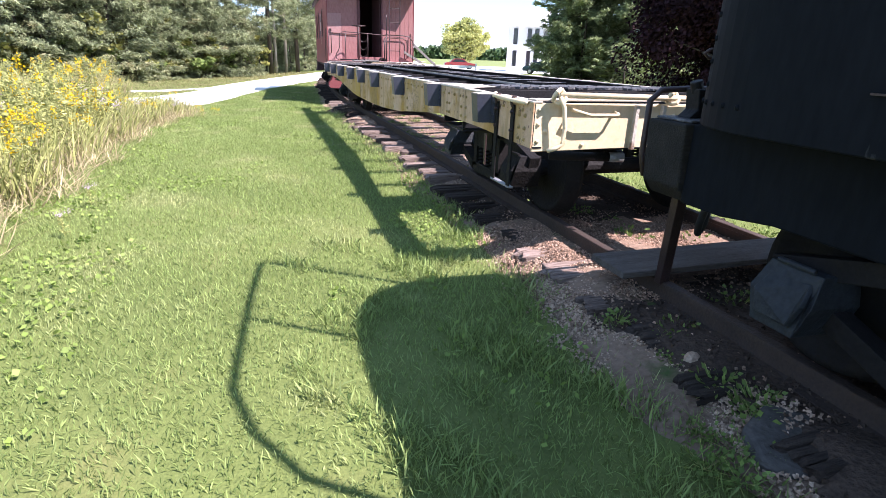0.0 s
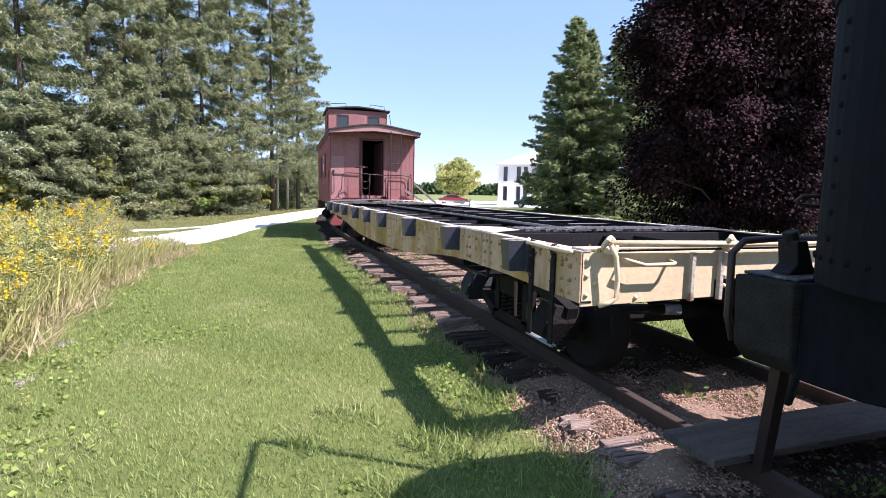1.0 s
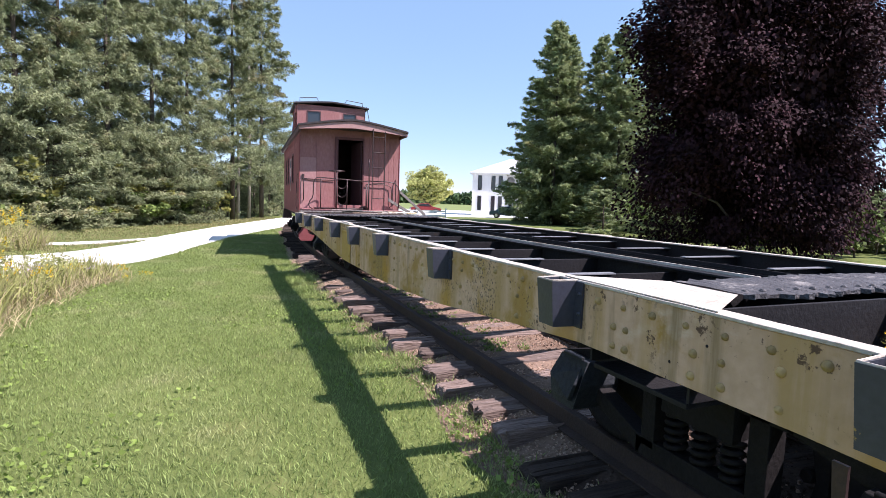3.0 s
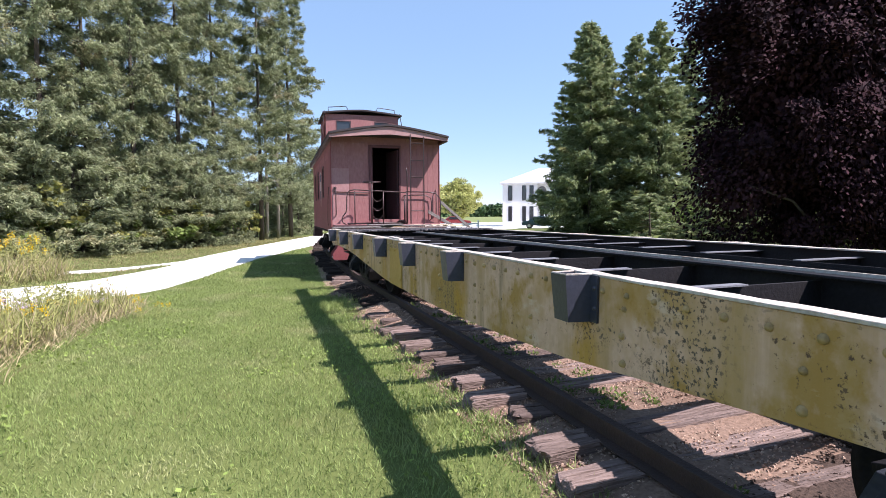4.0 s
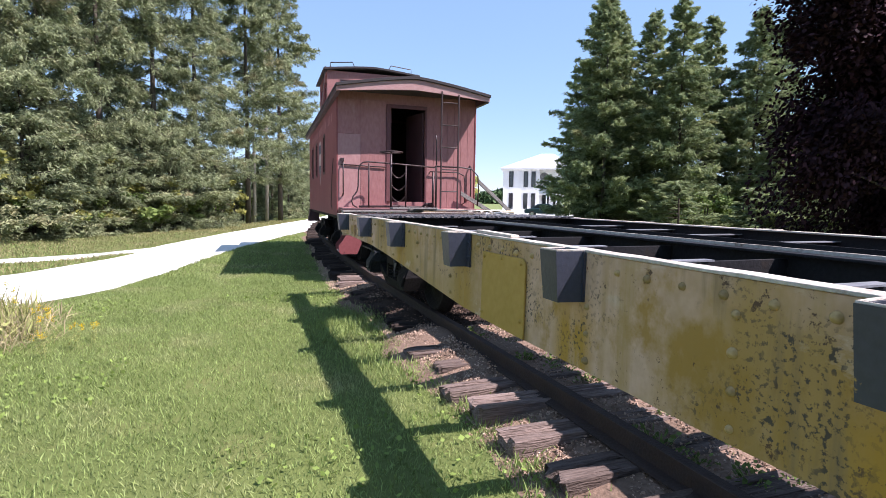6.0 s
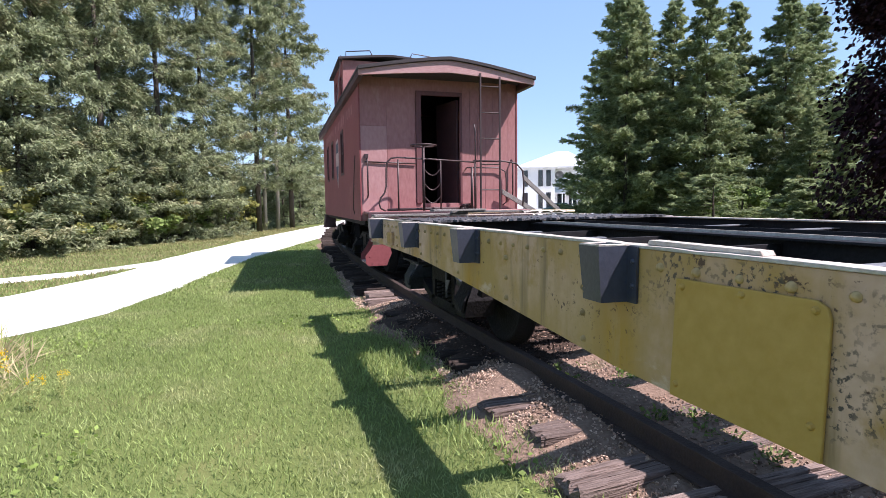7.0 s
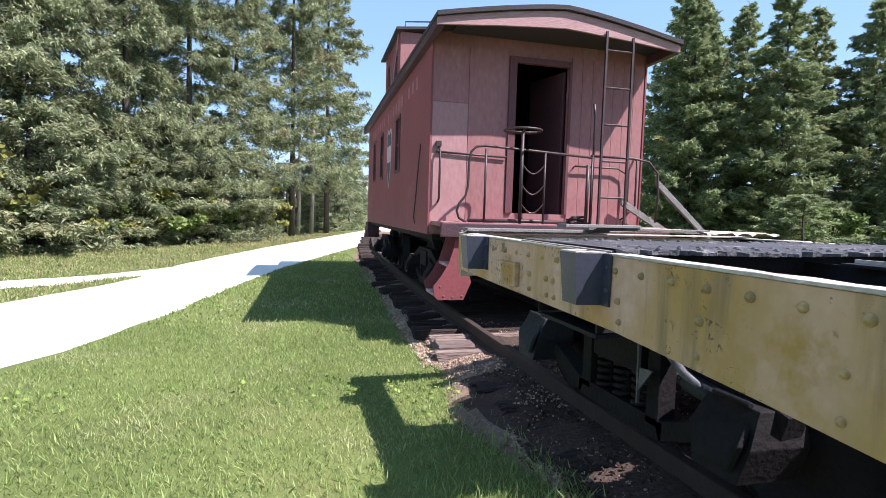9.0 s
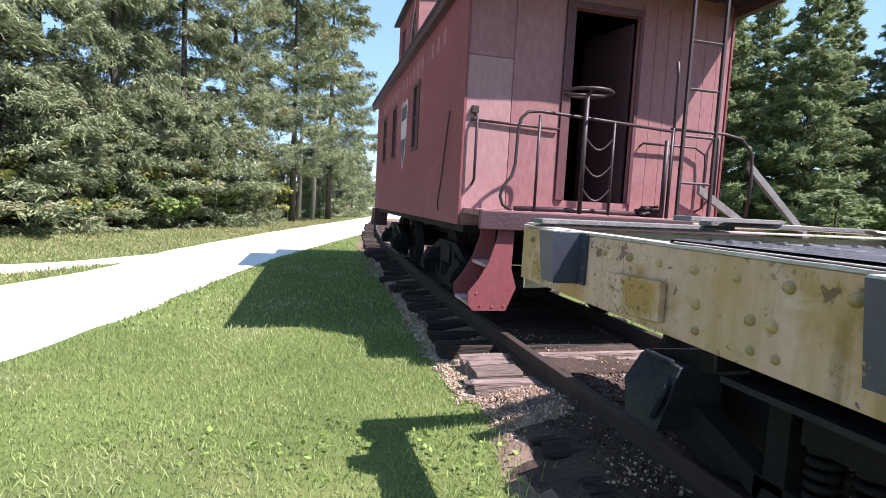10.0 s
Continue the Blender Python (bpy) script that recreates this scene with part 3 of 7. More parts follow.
def sill(sign):
    """Fish-bellied side sill: web with an inward top flange and a bottom angle."""
    x = FX + sign * 1.40
    web = Mesh()
    ring = [(Y0, TOP)] + BELLY + [(Y1, TOP)]
    web.prism(ring, "x", x, x - sign * 0.012)
    ob = own("side_sill", web, M["yellow"], flatcar, "worn yellow painted steel side sill with rust streaks", bevel=0.003)
    fl = Mesh()
    rng = np.random.default_rng(17 + sign)
    ys_ = np.arange(Y0, Y1, 0.11)
    edge_ = [x - sign * (0.078 + 0.02 * noise.noise((y * 1.7, 5.0 + sign, 0)) + rng.normal(0, 0.004)) for y in ys_]
    lip_ = [x + sign * (0.004 + 0.004 * rng.random()) for y in ys_]
    k = len(ys_)
    fl.add([(a, y, TOP + 0.001) for a, y in zip(lip_, ys_)] + [(a, y, TOP + 0.001) for a, y in zip(edge_, ys_)] + [(a, y, TOP + 0.012 + 0.004 * rng.random()) for a, y in zip(lip_, ys_)] + [(a, y, TOP + 0.012 + 0.003 * rng.random()) for a, y in zip(edge_, ys_)],
           [q for i in range(k - 1) for q in ((i, i + 1, k + i + 1, k + i), (2 * k + i, 3 * k + i, 3 * k + i + 1, 2 * k + i + 1), (i, 2 * k + i, 2 * k + i + 1, i + 1), (k + i, k + i + 1, 3 * k + i + 1, 3 * k + i))] + [(0, k, 3 * k, 2 * k), (k - 1, 3 * k - 1, 4 * k - 1, 2 * k - 1)])
    own("inner_web", Mesh().prism([(y, z + (0.004 if z < TOP else -0.004)) for y, z in ring], "x", x - sign * 0.0125, x - sign * 0.018), M["black"], ob, "black inner face of the side sill")
    own("top_flange", fl, M["sill_top"], ob, "chalky weathered top flange", bevel=0.003)
    low = Mesh()
    ys = [p[0] for p in BELLY]
    for a, b in zip(ys[:-1], ys[1:]):
        za, zb = belly(a), belly(b)
        xs = sorted((x - sign * 0.014, x - sign * 0.09))
        low.add([(xx, y, z + d) for y, z in ((a, za), (b, zb)) for xx in xs for d in (0, 0.012)], [(0, 2, 3, 1), (4, 5, 7, 6), (0, 1, 5, 4), (2, 6, 7, 3), (0, 4, 6, 2), (1, 3, 7, 5)])
    own("bottom_flange", low, M["black"], ob)
    return ob


sills = [sill(-1), sill(1)]


def pocket_mesh(sign, ear):
    """Open-topped stake pocket bent from one plate: outer face, two cheeks, and an ear against the sill."""
    w, d, h, t, e = 0.08, 0.14, 0.225, 0.012, ear
    ring = [(0, -w - e), (t, -w - e), (t, -w), (d, 0.012 - w), (d, w - 0.012), (t, w), (t, w + 0.02), (0, w + 0.02), (0, w - t), (d - t, w - 0.024), (d - t, 0.024 - w), (0, t - w)]
    k = len(ring)
    m = Mesh()
    low = lambda x, y: (sign * (x * 0.86 if x > t else x), y * (0.9 if x > t else 0.97), -h)
    m.add([(sign * x, y, 0) for x, y in ring] + [low(x, y) for x, y in ring],
          [(i, (i + 1) % k, k + (i + 1) % k, k + i) for i in range(k)] + [(0, 1, 2, 11), (11, 2, 3, 10), (10, 3, 4, 9), (9, 4, 5, 8), (8, 5, 6, 7)] + [(k, k + 11, k + 2, k + 1), (k + 11, k + 10, k + 3, k + 2), (k + 10, k + 9, k + 4, k + 3), (k + 9, k + 8, k + 5, k + 4), (k + 8, k + 7, k + 6, k + 5)])
    return m.data("stake_pocket", M["navy"])


for s in (-1, 1):
    shapes = [pocket_mesh(s, 0.055), pocket_mesh(s, 0.012)]
    rim = Mesh().tube([(0, -0.078, 0.003), (s * 0.134, -0.064, 0.004), (s * 0.134, 0.064, 0.002), (0, 0.078, 0.003)], 0.0048, 5).data("pocket_rim", M["sill_top"])
    for i, y in enumerate(POCKETS):
        p = part("stake_pocket", shapes[i in (3, 4)], None, sills[0 if s < 0 else 1], "chipped navy blue steel stake pocket")
        p.matrix_basis = pose(FX + s * 1.402, y - 0.05, TOP + 0.008)
        r = part("pocket_rim", rim, None, sills[0 if s < 0 else 1], "chalky worn rim of the pocket")
        r.matrix_basis = p.matrix_basis.copy()


def end_sill(y, sign):
    m = Mesh()
    z0, z1 = 1.005, TOP
    ring = [(FX - 1.385, z1), (FX - 1.385, z0), (FX - 0.34, z0 + 0.02), (FX - 0.34, z0 + 0.14), (FX + 0.34, z0 + 0.14), (FX + 0.34, z0 + 0.02), (FX + 1.385, z0), (FX + 1.385, z1)]
    m.prism(ring, "y", y + sign * 0.004, y + sign * 0.02)
    # Same paint as the side sills, but paler: sunlight is put into the colour.
    ob = own("end_sill", m, M["cream"], flatcar, "faded cream end sill with bolted irons, sunlight put into its colour", bevel=0.004)
    f = Mesh().box(FX - 1.386, FX + 1.386, min(y, y + sign * 0.13), max(y, y + sign * 0.13), TOP + 0.014, TOP + 0.026)
    own("end_flange", f, M["sill_top"], ob, bevel=0.003)
    return ob


near_end, far_end = end_sill(Y0, 1), end_sill(Y1, -1)
# centre sills and cross bearers
for s in (-1, 1):
    m = Mesh()
    x = FX + s * 0.17
    m.prism([(Y0 + 0.03, TOP - 0.03), (Y0 + 0.03, 1.0), (2.2, 1.0), (4.2, 0.74), (7.4, 0.74), (9.4, 1.0), (Y1 - 0.03, 1.0), (Y1 - 0.03, TOP - 0.03)], "x", x, x + s * 0.014)
    c = own("centre_sill", m, M["black"], flatcar, "black steel centre sill", bevel=0.003)
    f = Mesh().box(min(x, x + s * 0.1), max(x, x + s * 0.1), 1.3, 10.1, TOP - 0.028, TOP - 0.014)
    own("sill_flange", f, M["black"], c, bevel=0.003)
    f2 = Mesh().box(min(x, x + s * 0.014), max(x, x + s * 0.014), 1.3, 10.1, TOP - 0.014, TOP + 0.004)
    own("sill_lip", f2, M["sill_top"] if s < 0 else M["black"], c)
for y in (1.9, 2.72, 3.55, 4.4, 5.2, 5.95, 6.75, 7.6, 8.4, 9.2):
    for s in (-1, 1):
        xa, xb = FX + s * 0.19, FX + s * 1.385
        m = Mesh().add([(xa, y + d, z) for d in (0, 0.012) for z in (TOP - 0.05, 0.86)] + [(xb, y + d, z) for d in (0, 0.012) for z in (TOP - 0.05, 1.16)],
                       [(0, 1, 5, 4), (2, 6, 7, 3), (0, 4, 6, 2), (1, 3, 7, 5), (0, 2, 3, 1), (4, 5, 7, 6)])
        bearer = own("cross_bearer", m, M["black"], flatcar, "black steel cross bearer", bevel=0.003)
        own("bearer_cap", Mesh().box(min(FX + s * 0.72, xb), max(FX + s * 0.72, xb), y - 0.03, y + 0.03, TOP - 0.049, TOP - 0.041), M["greysteel"], bearer, "worn grey top of the bearer")
# bolster cover plates with torn edges
for yc, a, b in ((0.95, 0.7, 1.2), (10.65, 10.15, 11.2)):
    m = Mesh()
    rng = np.random.default_rng(int(yc * 10))
    n = 90
    xs = np.linspace(FX - (0.99 if yc < 5 else 1.38), FX + 1.38, n)
    lo = a + 0.05 * rng.random(n) + 0.03 * np.sin(xs * 5)
    hi = b - 0.05 * rng.random(n) + 0.03 * np.cos(xs * 4)
    zz = TOP + 0.02 + 0.012 * rng.random((2, n))
    m.add([(x, y, z) for x, y, z in zip(xs, lo, zz[0])] + [(x, yc, TOP + 0.03) for x in xs] + [(x, y, z) for x, y, z in zip(xs, hi, zz[1])] + [(x, y, TOP + 0.008) for x, y in zip(xs, lo)] + [(x, y, TOP + 0.008) for x, y in zip(xs, hi)],
          [(i, i + 1, n + i + 1, n + i) for i in range(n - 1)] + [(n + i, n + i + 1, 2 * n + i + 1, 2 * n + i) for i in range(n - 1)] + [(3 * n + i, 3 * n + i + 1, i + 1, i) for i in range(n - 1)] + [(2 * n + i, 2 * n + i + 1, 4 * n + i + 1, 4 * n + i) for i in range(n - 1)])
    cover = own("bolster_cover", m, M["tar"], flatcar, "torn tarred cover plate over the bolster")
    bol = own("bolster", Mesh().box(FX - 1.36, FX + 1.36, yc - 0.28, yc + 0.28, 0.95, 0.972), M["black"], flatcar, "black steel body bolster", bevel=0.003)
    for d in (-0.3, 0.285):
        own("bolster_web", Mesh().box(FX - 1.37, FX + 1.37, yc + d, yc + d + 0.015, 0.98, TOP - 0.002), M["black"], bol, bevel=0.003)

# gusset plates over the bolster ends, and unseen pans added to shade the ground
for yc in (0.95, 10.65):
    for s in (-1, 1):
        xo, xi = FX + s * 1.396, FX + s * 0.98
        own("gusset_plate", Mesh().prism([(xo, yc - 0.42), (xo, yc + 0.5), (xi, yc + 0.22), (xi, yc - 0.16)], "z", TOP + 0.0165, TOP + 0.021 if s < 0 else TOP + 0.019), M["sill_top"] if s < 0 else M["tar"], flatcar, "chalky gusset plate on the sill" if s < 0 else "", bevel=0.002)
for ya, yb in ((-0.77, 0.64), (10.97, 12.3)):
    for s in (-1, 1):
        xa, xb = sorted((FX + s * 0.19, FX + s * 0.74))
        own("end_pan", Mesh().box(xa, xb, ya, yb, 0.992, 1.004), M["black"], flatcar, "unseen dark sheet pan added in the end bay to shade the ground")

# ---- trucks ----


def wheel_mesh(side):
    m = Mesh()
    s = side
    m.lathe([(0.0, s * 0.02), (0.1, s * 0.03), (0.13, s * 0.0), (0.33, -s * 0.03), (0.37, s * 0.02), (0.408, s * 0.02), (0.418, -s * 0.08), (0.448, -s * 0.085), (0.445, -s * 0.115), (0.37, -s * 0.115), (0.33, -s * 0.06), (0.13, -s * 0.06), (0.09, -s * 0.12), (0.0, -s * 0.12)], "x", (0, 0, 0), 36)
    return m.data("wheel", M["grime"], True)


WHEEL = {-1: wheel_mesh(-1), 1: wheel_mesh(1)}


def spring_mesh():
    m = Mesh()
    pts = [(0.045 * math.cos(a), 0.045 * math.sin(a), 0.2 * a / (2 * math.pi * 5)) for a in np.linspace(0, 2 * math.pi * 5, 60)]
    m.tube(pts, 0.014, 6)
    return m.data("spring", M["grime"], True)


SPRING = spring_mesh()


def truck(car, yc, xc, turn=0.0, base=0.85, lid=None):
    """A two-axle truck: side frames with arch openings, bolster, springs, axles, journal boxes, brake beams."""
    inv = car.matrix_basis.inverted()
    here = pose(xc, yc, RAIL, 0, 0, turn)

    def sub(name, mesh, parent, m, material=None, label=""):
        o = part(name, mesh, material, parent, label) if isinstance(mesh, bpy.types.Mesh) else part(name, mesh, material, parent, label, bevel=0.004)
        o.matrix_parent_inverse = inv if parent == car else here.inverted()
        o.matrix_basis = here @ m
        return o
    root = None
    for s in (-1, 1):
        f = Mesh()
        x0, x1 = sorted((s * 0.93, s * 1.03))
        for (ya, za), (yb, zb), th in (((-base - 0.15, 0.50), (-0.42, 0.66), 0.10), ((-0.42, 0.66), (0.42, 0.66), 0.11), ((0.42, 0.66), (base + 0.15, 0.50), 0.10), ((-base - 0.1, 0.45), (-0.36, 0.22), 0.09), ((-0.36, 0.22), (0.36, 0.22), 0.10), ((0.36, 0.22), (base + 0.1, 0.45), 0.09), ((-0.30, 0.25), (-0.30, 0.64), 0.09), ((0.30, 0.25), (0.30, 0.64), 0.09)):
            d = Vector((0, yb - ya, zb - za))
            nrm = Vector((0, -d.z, d.y)).normalized() * th / 2
            e = d.normalized() * 0.02
            ring = [(ya - e.y + nrm.y, za - e.z + nrm.z), (yb + e.y + nrm.y, zb + e.z + nrm.z), (yb + e.y - nrm.y, zb + e.z - nrm.z), (ya - e.y - nrm.y, za - e.z - nrm.z)]
            f.prism(ring, "x", x0, x1)
        ob = sub("side_frame", f, root or car, Matrix(), M["grime"], "grimy cast truck side frame" if s < 0 else "")
        if root is None:
            root = ob
        for sy in (-1, 1):
            j = Mesh()
            prof = [(-0.17, 0.0), (-0.12, -0.15), (0.12, -0.15), (0.17, 0.0), (0.14, 0.13), (-0.14, 0.13)]
            out = [1.17 - 0.5 * max(0.0, z + 0.02) for _, z in prof]
            j.add([(s * 0.9, y, z) for y, z in prof] + [(s * o, y * 0.9, z) for (y, z), o in zip(prof, out)], [(5, 4, 3, 2, 1, 0), (6, 7, 8, 9, 10, 11)] + [(i, (i + 1) % 6, 6 + (i + 1) % 6, 6 + i) for i in range(6)])
            j.add([(s * (o + e), y * g, z * g) for e, g in ((0.0, 0.72), (0.02, 0.66)) for (y, z), o in zip(prof, out)], [(6, 7, 8, 9, 10, 11)] + [(i, (i + 1) % 6, 6 + (i + 1) % 6, 6 + i) for i in range(6)])
            j.tube([(s * 1.10, -0.09, 0.14), (s * 1.10, 0.09, 0.14)], 0.014, 6)
            # Far boxes take the lighter iron: the light on them is put into the colour.
            sub("journal_box", j, root, pose(0, sy * base, 0.42), lid if lid and sy > 0 else M["grime"])
            sub("wheel", WHEEL[s], root, pose(s * 0.755, sy * base, 0.42))
        for dy in (-0.16, 0, 0.16):
            sub("spring", SPRING, root, pose(s * 0.98, dy, 0.27))
    for sy in (-1, 1):
        sub("axle", Mesh().tube([(-0.9, sy * base, 0.42), (-0.3, sy * base, 0.42), (0.3, sy * base, 0.42), (0.9, sy * base, 0.42)], 0.075, 12), root, Matrix(), M["grime"])
        bb = Mesh()
        bb.tube([(-0.8, sy * (base - 0.5), 0.36), (0, sy * (base - 0.42), 0.36), (0.8, sy * (base - 0.5), 0.36)], 0.03, 6)
        for s in (-1, 1):
            bb.prism([(sy * (base - 0.46) + dy, 0.36 + dz) for dy, dz in ((-0.05, -0.14), (0.03, -0.15), (0.0, 0.0), (0.03, 0.15), (-0.05, 0.14))], "x", s * 0.755 - 0.04, s * 0.755 + 0.04)
        sub("brake_beam", bb, root, Matrix(), M["grime"])
    bol = Mesh().box(-1.05, 1.05, -0.2, 0.2, 0.46, 0.68)
    sub("truck_bolster", bol, root, Matrix(), M["grime"])
    return root


truck(flatcar, 0.93, 1.55, lid=M["bluegrey"])
truck(flatcar, 10.72, 1.55, lid=M["bluegrey"])

# near-end irons: sill step, grab irons, uncoupling lever, coupler
X0 = FX - 1.40
step = Mesh()
for y in (-0.58, -0.28):
    step.prism([(y, TOP - 0.035), (y + 0.055, TOP - 0.035), (y + 0.06, 0.69), (y + 0.005, 0.69)], "x", X0 - 0.016, X0 - 0.004)
sill_step = own("sill_step", step, M["grime"], flatcar, "hanging black strap-iron sill step", bevel=0.002)
# Tread is lighter than its straps: the sun on it is put into the colour.
own("step_tread", Mesh().box(X0 - 0.02, X0 + 0.022, -0.585, -0.215, 0.675, 0.69), M["greysteel"], sill_step, "light grey step tread, sunlight put into its colour", bevel=0.003)
for y in (-0.58, -0.28):
    own("hook", Mesh().tube([(X0 - 0.018, y + 0.03, TOP - 0.05), (X0 - 0.03, y + 0.03, TOP - 0.01), (X0 - 0.015, y + 0.03, TOP + 0.02), (X0 + 0.01, y + 0.03, TOP + 0.018)], 0.011, 6), M["iron"], sill_step)
for y in (-0.55, -0.25):
    own("bolt", Mesh().lathe([(0, -0.018), (0.01, -0.016), (0.015, 0.0)], "x", (X0 - 0.016, y, TOP - 0.09), 8), M["iron"], sill_step)
    own("bolt", Mesh().lathe([(0, -0.018), (0.01, -0.016), (0.015, 0.0)], "x", (X0 - 0.016, y, 1.12), 8), M["iron"], sill_step)
own("side_grab_iron", Mesh().tube([(X0 + 0.01, -0.16, TOP + 0.02), (X0 - 0.022, -0.2, TOP + 0.004), (X0 - 0.024, -0.5, TOP - 0.004), (X0 - 0.022, -0.79, TOP - 0.002)], 0.0165, 8), M["cream"], sills[0], "cream painted grab rod along the sill top", smooth=True)
own("brake_hanger", Mesh().prism([(0.10, 1.0), (0.145, 1.0), (0.125, 0.73), (0.10, 0.73)], "x", X0 + 0.05, X0 + 0.062), M["iron"], flatcar, "hanging iron strap under the sill")
lever = Mesh().tube([(X0 + 0.17, Y0 - 0.05, TOP + 0.06), (X0 + 1.2, Y0 - 0.05, TOP + 0.045), (X0 + 2.6, Y0 - 0.05, TOP + 0.05)], 0.021, 8)
lever_ob = own("uncoupling_lever", lever, M["cream"], flatcar, "cream painted uncoupling rod across the end sill", smooth=True)
for dx in (0.17, 1.12):
    ring_ = [(X0 + dx + 0.042 * math.cos(a), Y0 - 0.05 + 0.02 * math.sin(2 * a), TOP + 0.05 + 0.045 * math.sin(a)) for a in np.linspace(0, 2 * math.pi, 14)]
    own("eye_bracket", Mesh().tube(ring_, 0.017, 8), M["cream"], lever_ob)
own("lever_handle", Mesh().tube([(X0 + 0.17, Y0 - 0.06, TOP + 0.05), (X0 + 0.2, Y0 - 0.075, TOP - 0.02), (X0 + 0.22, Y0 - 0.075, TOP - 0.16), (X0 + 0.215, Y0 - 0.075, 1.07), (X0 + 0.17, Y0 - 0.07, 1.04), (X0 + 0.11, Y0 - 0.05, 1.02)], 0.016, 8), M["cream"], lever_ob, smooth=True)
own("grab_iron", Mesh().tube([(X0 + 0.3, Y0, TOP - 0.04), (X0 + 0.3, Y0 - 0.07, TOP - 0.045), (X0 + 0.42, Y0 - 0.075, TOP - 0.075), (X0 + 0.64, Y0 - 0.075, TOP - 0.075), (X0 + 0.66, Y0 - 0.06, TOP - 0.07), (X0 + 0.66, Y0, TOP - 0.06)], 0.012, 8), M["cream"], near_end, smooth=True)
for dx, dw in ((0.83, 0.03), (1.07, 0.03)):
    own("stiffener", Mesh().box(X0 + dx, X0 + dx + dw, Y0 - 0.03, Y0 + 0.003, 1.01, TOP - 0.01), M["sill_top"], near_end, bevel=0.003)
own("coupler_shank", Mesh().box(FX - 0.12, FX + 0.12, Y0 - 0.5, Y0 + 0.3, 0.93, 1.13, 0.03), M["grime"], flatcar, "rusty knuckle coupler", bevel=0.01)
kn = Mesh().prism([(FX - 0.2, Y0 - 0.42), (FX - 0.16, Y0 - 0.68), (FX - 0.04, Y0 - 0.74), (FX - 0.02, Y0 - 0.6), (FX + 0.1, Y0 - 0.58), (FX + 0.18, Y0 - 0.72), (FX + 0.24, Y0 - 0.5), (FX + 0.16, Y0 - 0.4)], "z", 0.89, 1.17)
own("coupler_head", kn, M["grime"], flatcar, bevel=0.015)
kn = Mesh().prism([(FX - 0.2, Y1 + 0.3), (FX - 0.16, Y1 + 0.56), (FX - 0.04, Y1 + 0.62), (FX - 0.02, Y1 + 0.48), (FX + 0.1, Y1 + 0.46), (FX + 0.18, Y1 + 0.6), (FX + 0.24, Y1 + 0.38), (FX + 0.14, Y1 - 0.3), (FX - 0.14, Y1 - 0.3)], "z", 0.9, 1.14)
own("coupler_head", kn, M["grime"], flatcar, bevel=0.015)
pipe_ = own("train_pipe", Mesh().tube([(X0 + 0.3, Y0 + 0.25, 0.93), (X0 + 0.75, Y0 + 0.12, 0.93)], 0.035, 12), M["grime"], flatcar, "black brake pipe under the end sill", smooth=True)
own("pipe_end", Mesh().tube([(X0 + 0.75, Y0 + 0.12, 0.93), (X0 + 0.86, Y0 + 0.09, 0.93)], 0.038, 12), M["greysteel"], pipe_, smooth=True)
rod = own("brake_hanger_rod", Mesh().tube([(0.47, 10.42, 0.97), (0.47, 10.3, 0.93), (0.47, 10.16, 0.84), (0.48, 10.05, 0.8)], 0.02, 8), M["worn_iron"], flatcar, "worn dark brake hanger under the sill", smooth=True)
own("brake_cross_pipe", Mesh().tube([(0.5, 10.16, 0.8), (0.5, 9.98, 0.78), (0.52, 9.84, 0.78)], 0.045, 10), M["bluegrey"], rod, smooth=True)
own("hanger_strap", Mesh().prism([(10.46, 0.97), (10.475, 0.97), (10.465, 0.6), (10.455, 0.6)], "x", 0.46, 0.475), M["worn_iron"], rod)
own("strap_gusset", Mesh().prism([(10.45, 0.78), (10.35, 0.79), (10.45, 0.67)], "x", 0.46, 0.47), M["worn_iron"], rod)
# splice plates on the side
own("splice_plate", Mesh().prism([(6.5, 0.826), (6.49, 1.215), (6.5, 1.245), (6.53, 1.262), (7.03, 1.258), (7.05, 0.832)], "x", X0 - 0.014, X0 - 0.001), M["mustard"], sills[0], "riveted mustard yellow patch plate", bevel=0.004)
for y_, z_ in ((6.53, 1.235), (6.53, 0.92), (7.0, 1.23), (7.02, 0.88), (6.76, 1.24)):
    own("plate_bolt", Mesh().lathe([(0, -0.012), (0.008, -0.01), (0.013, 0.0)], "x", (X0 - 0.014, y_, z_), 8), M["mustard"], sills[0])
own("loose_strip", Mesh().prism([(6.72, TOP + 0.015), (7.22, TOP + 0.015), (7.21, TOP + 0.034), (6.73, TOP + 0.03)], "x", X0 + 0.02, X0 + 0.075), M["sill_top"], sills[0], "pale bent plate strip on the sill top", bevel=0.002)
own("placard", Mesh().prism([(11.15, 1.085), (11.15, 1.225), (11.46, 1.215), (11.46, 1.065)], "x", X0 - 0.03, X0 - 0.002), M["yellow"], sills[0], "small blank faded yellow placard board", bevel=0.004)

# ---- caboose ----
CAB = pose(1.80, 14.38, RAIL, 0, 0.1, -2.3) @ Matrix.Diagonal((1.035, 1.0, 1.053, 1))
caboose = thing("caboose", "faded red wooden caboose with cupola, end platform and open end door", "caboose")
caboose.matrix_basis = CAB
HW, FLOOR, LEN = 1.36, 1.085, 7.3


def roof_z(x, peak=3.44, edge=3.14, half=1.47):
    return edge + (peak - edge) * (1 - (abs(x) / half) ** 1.3)


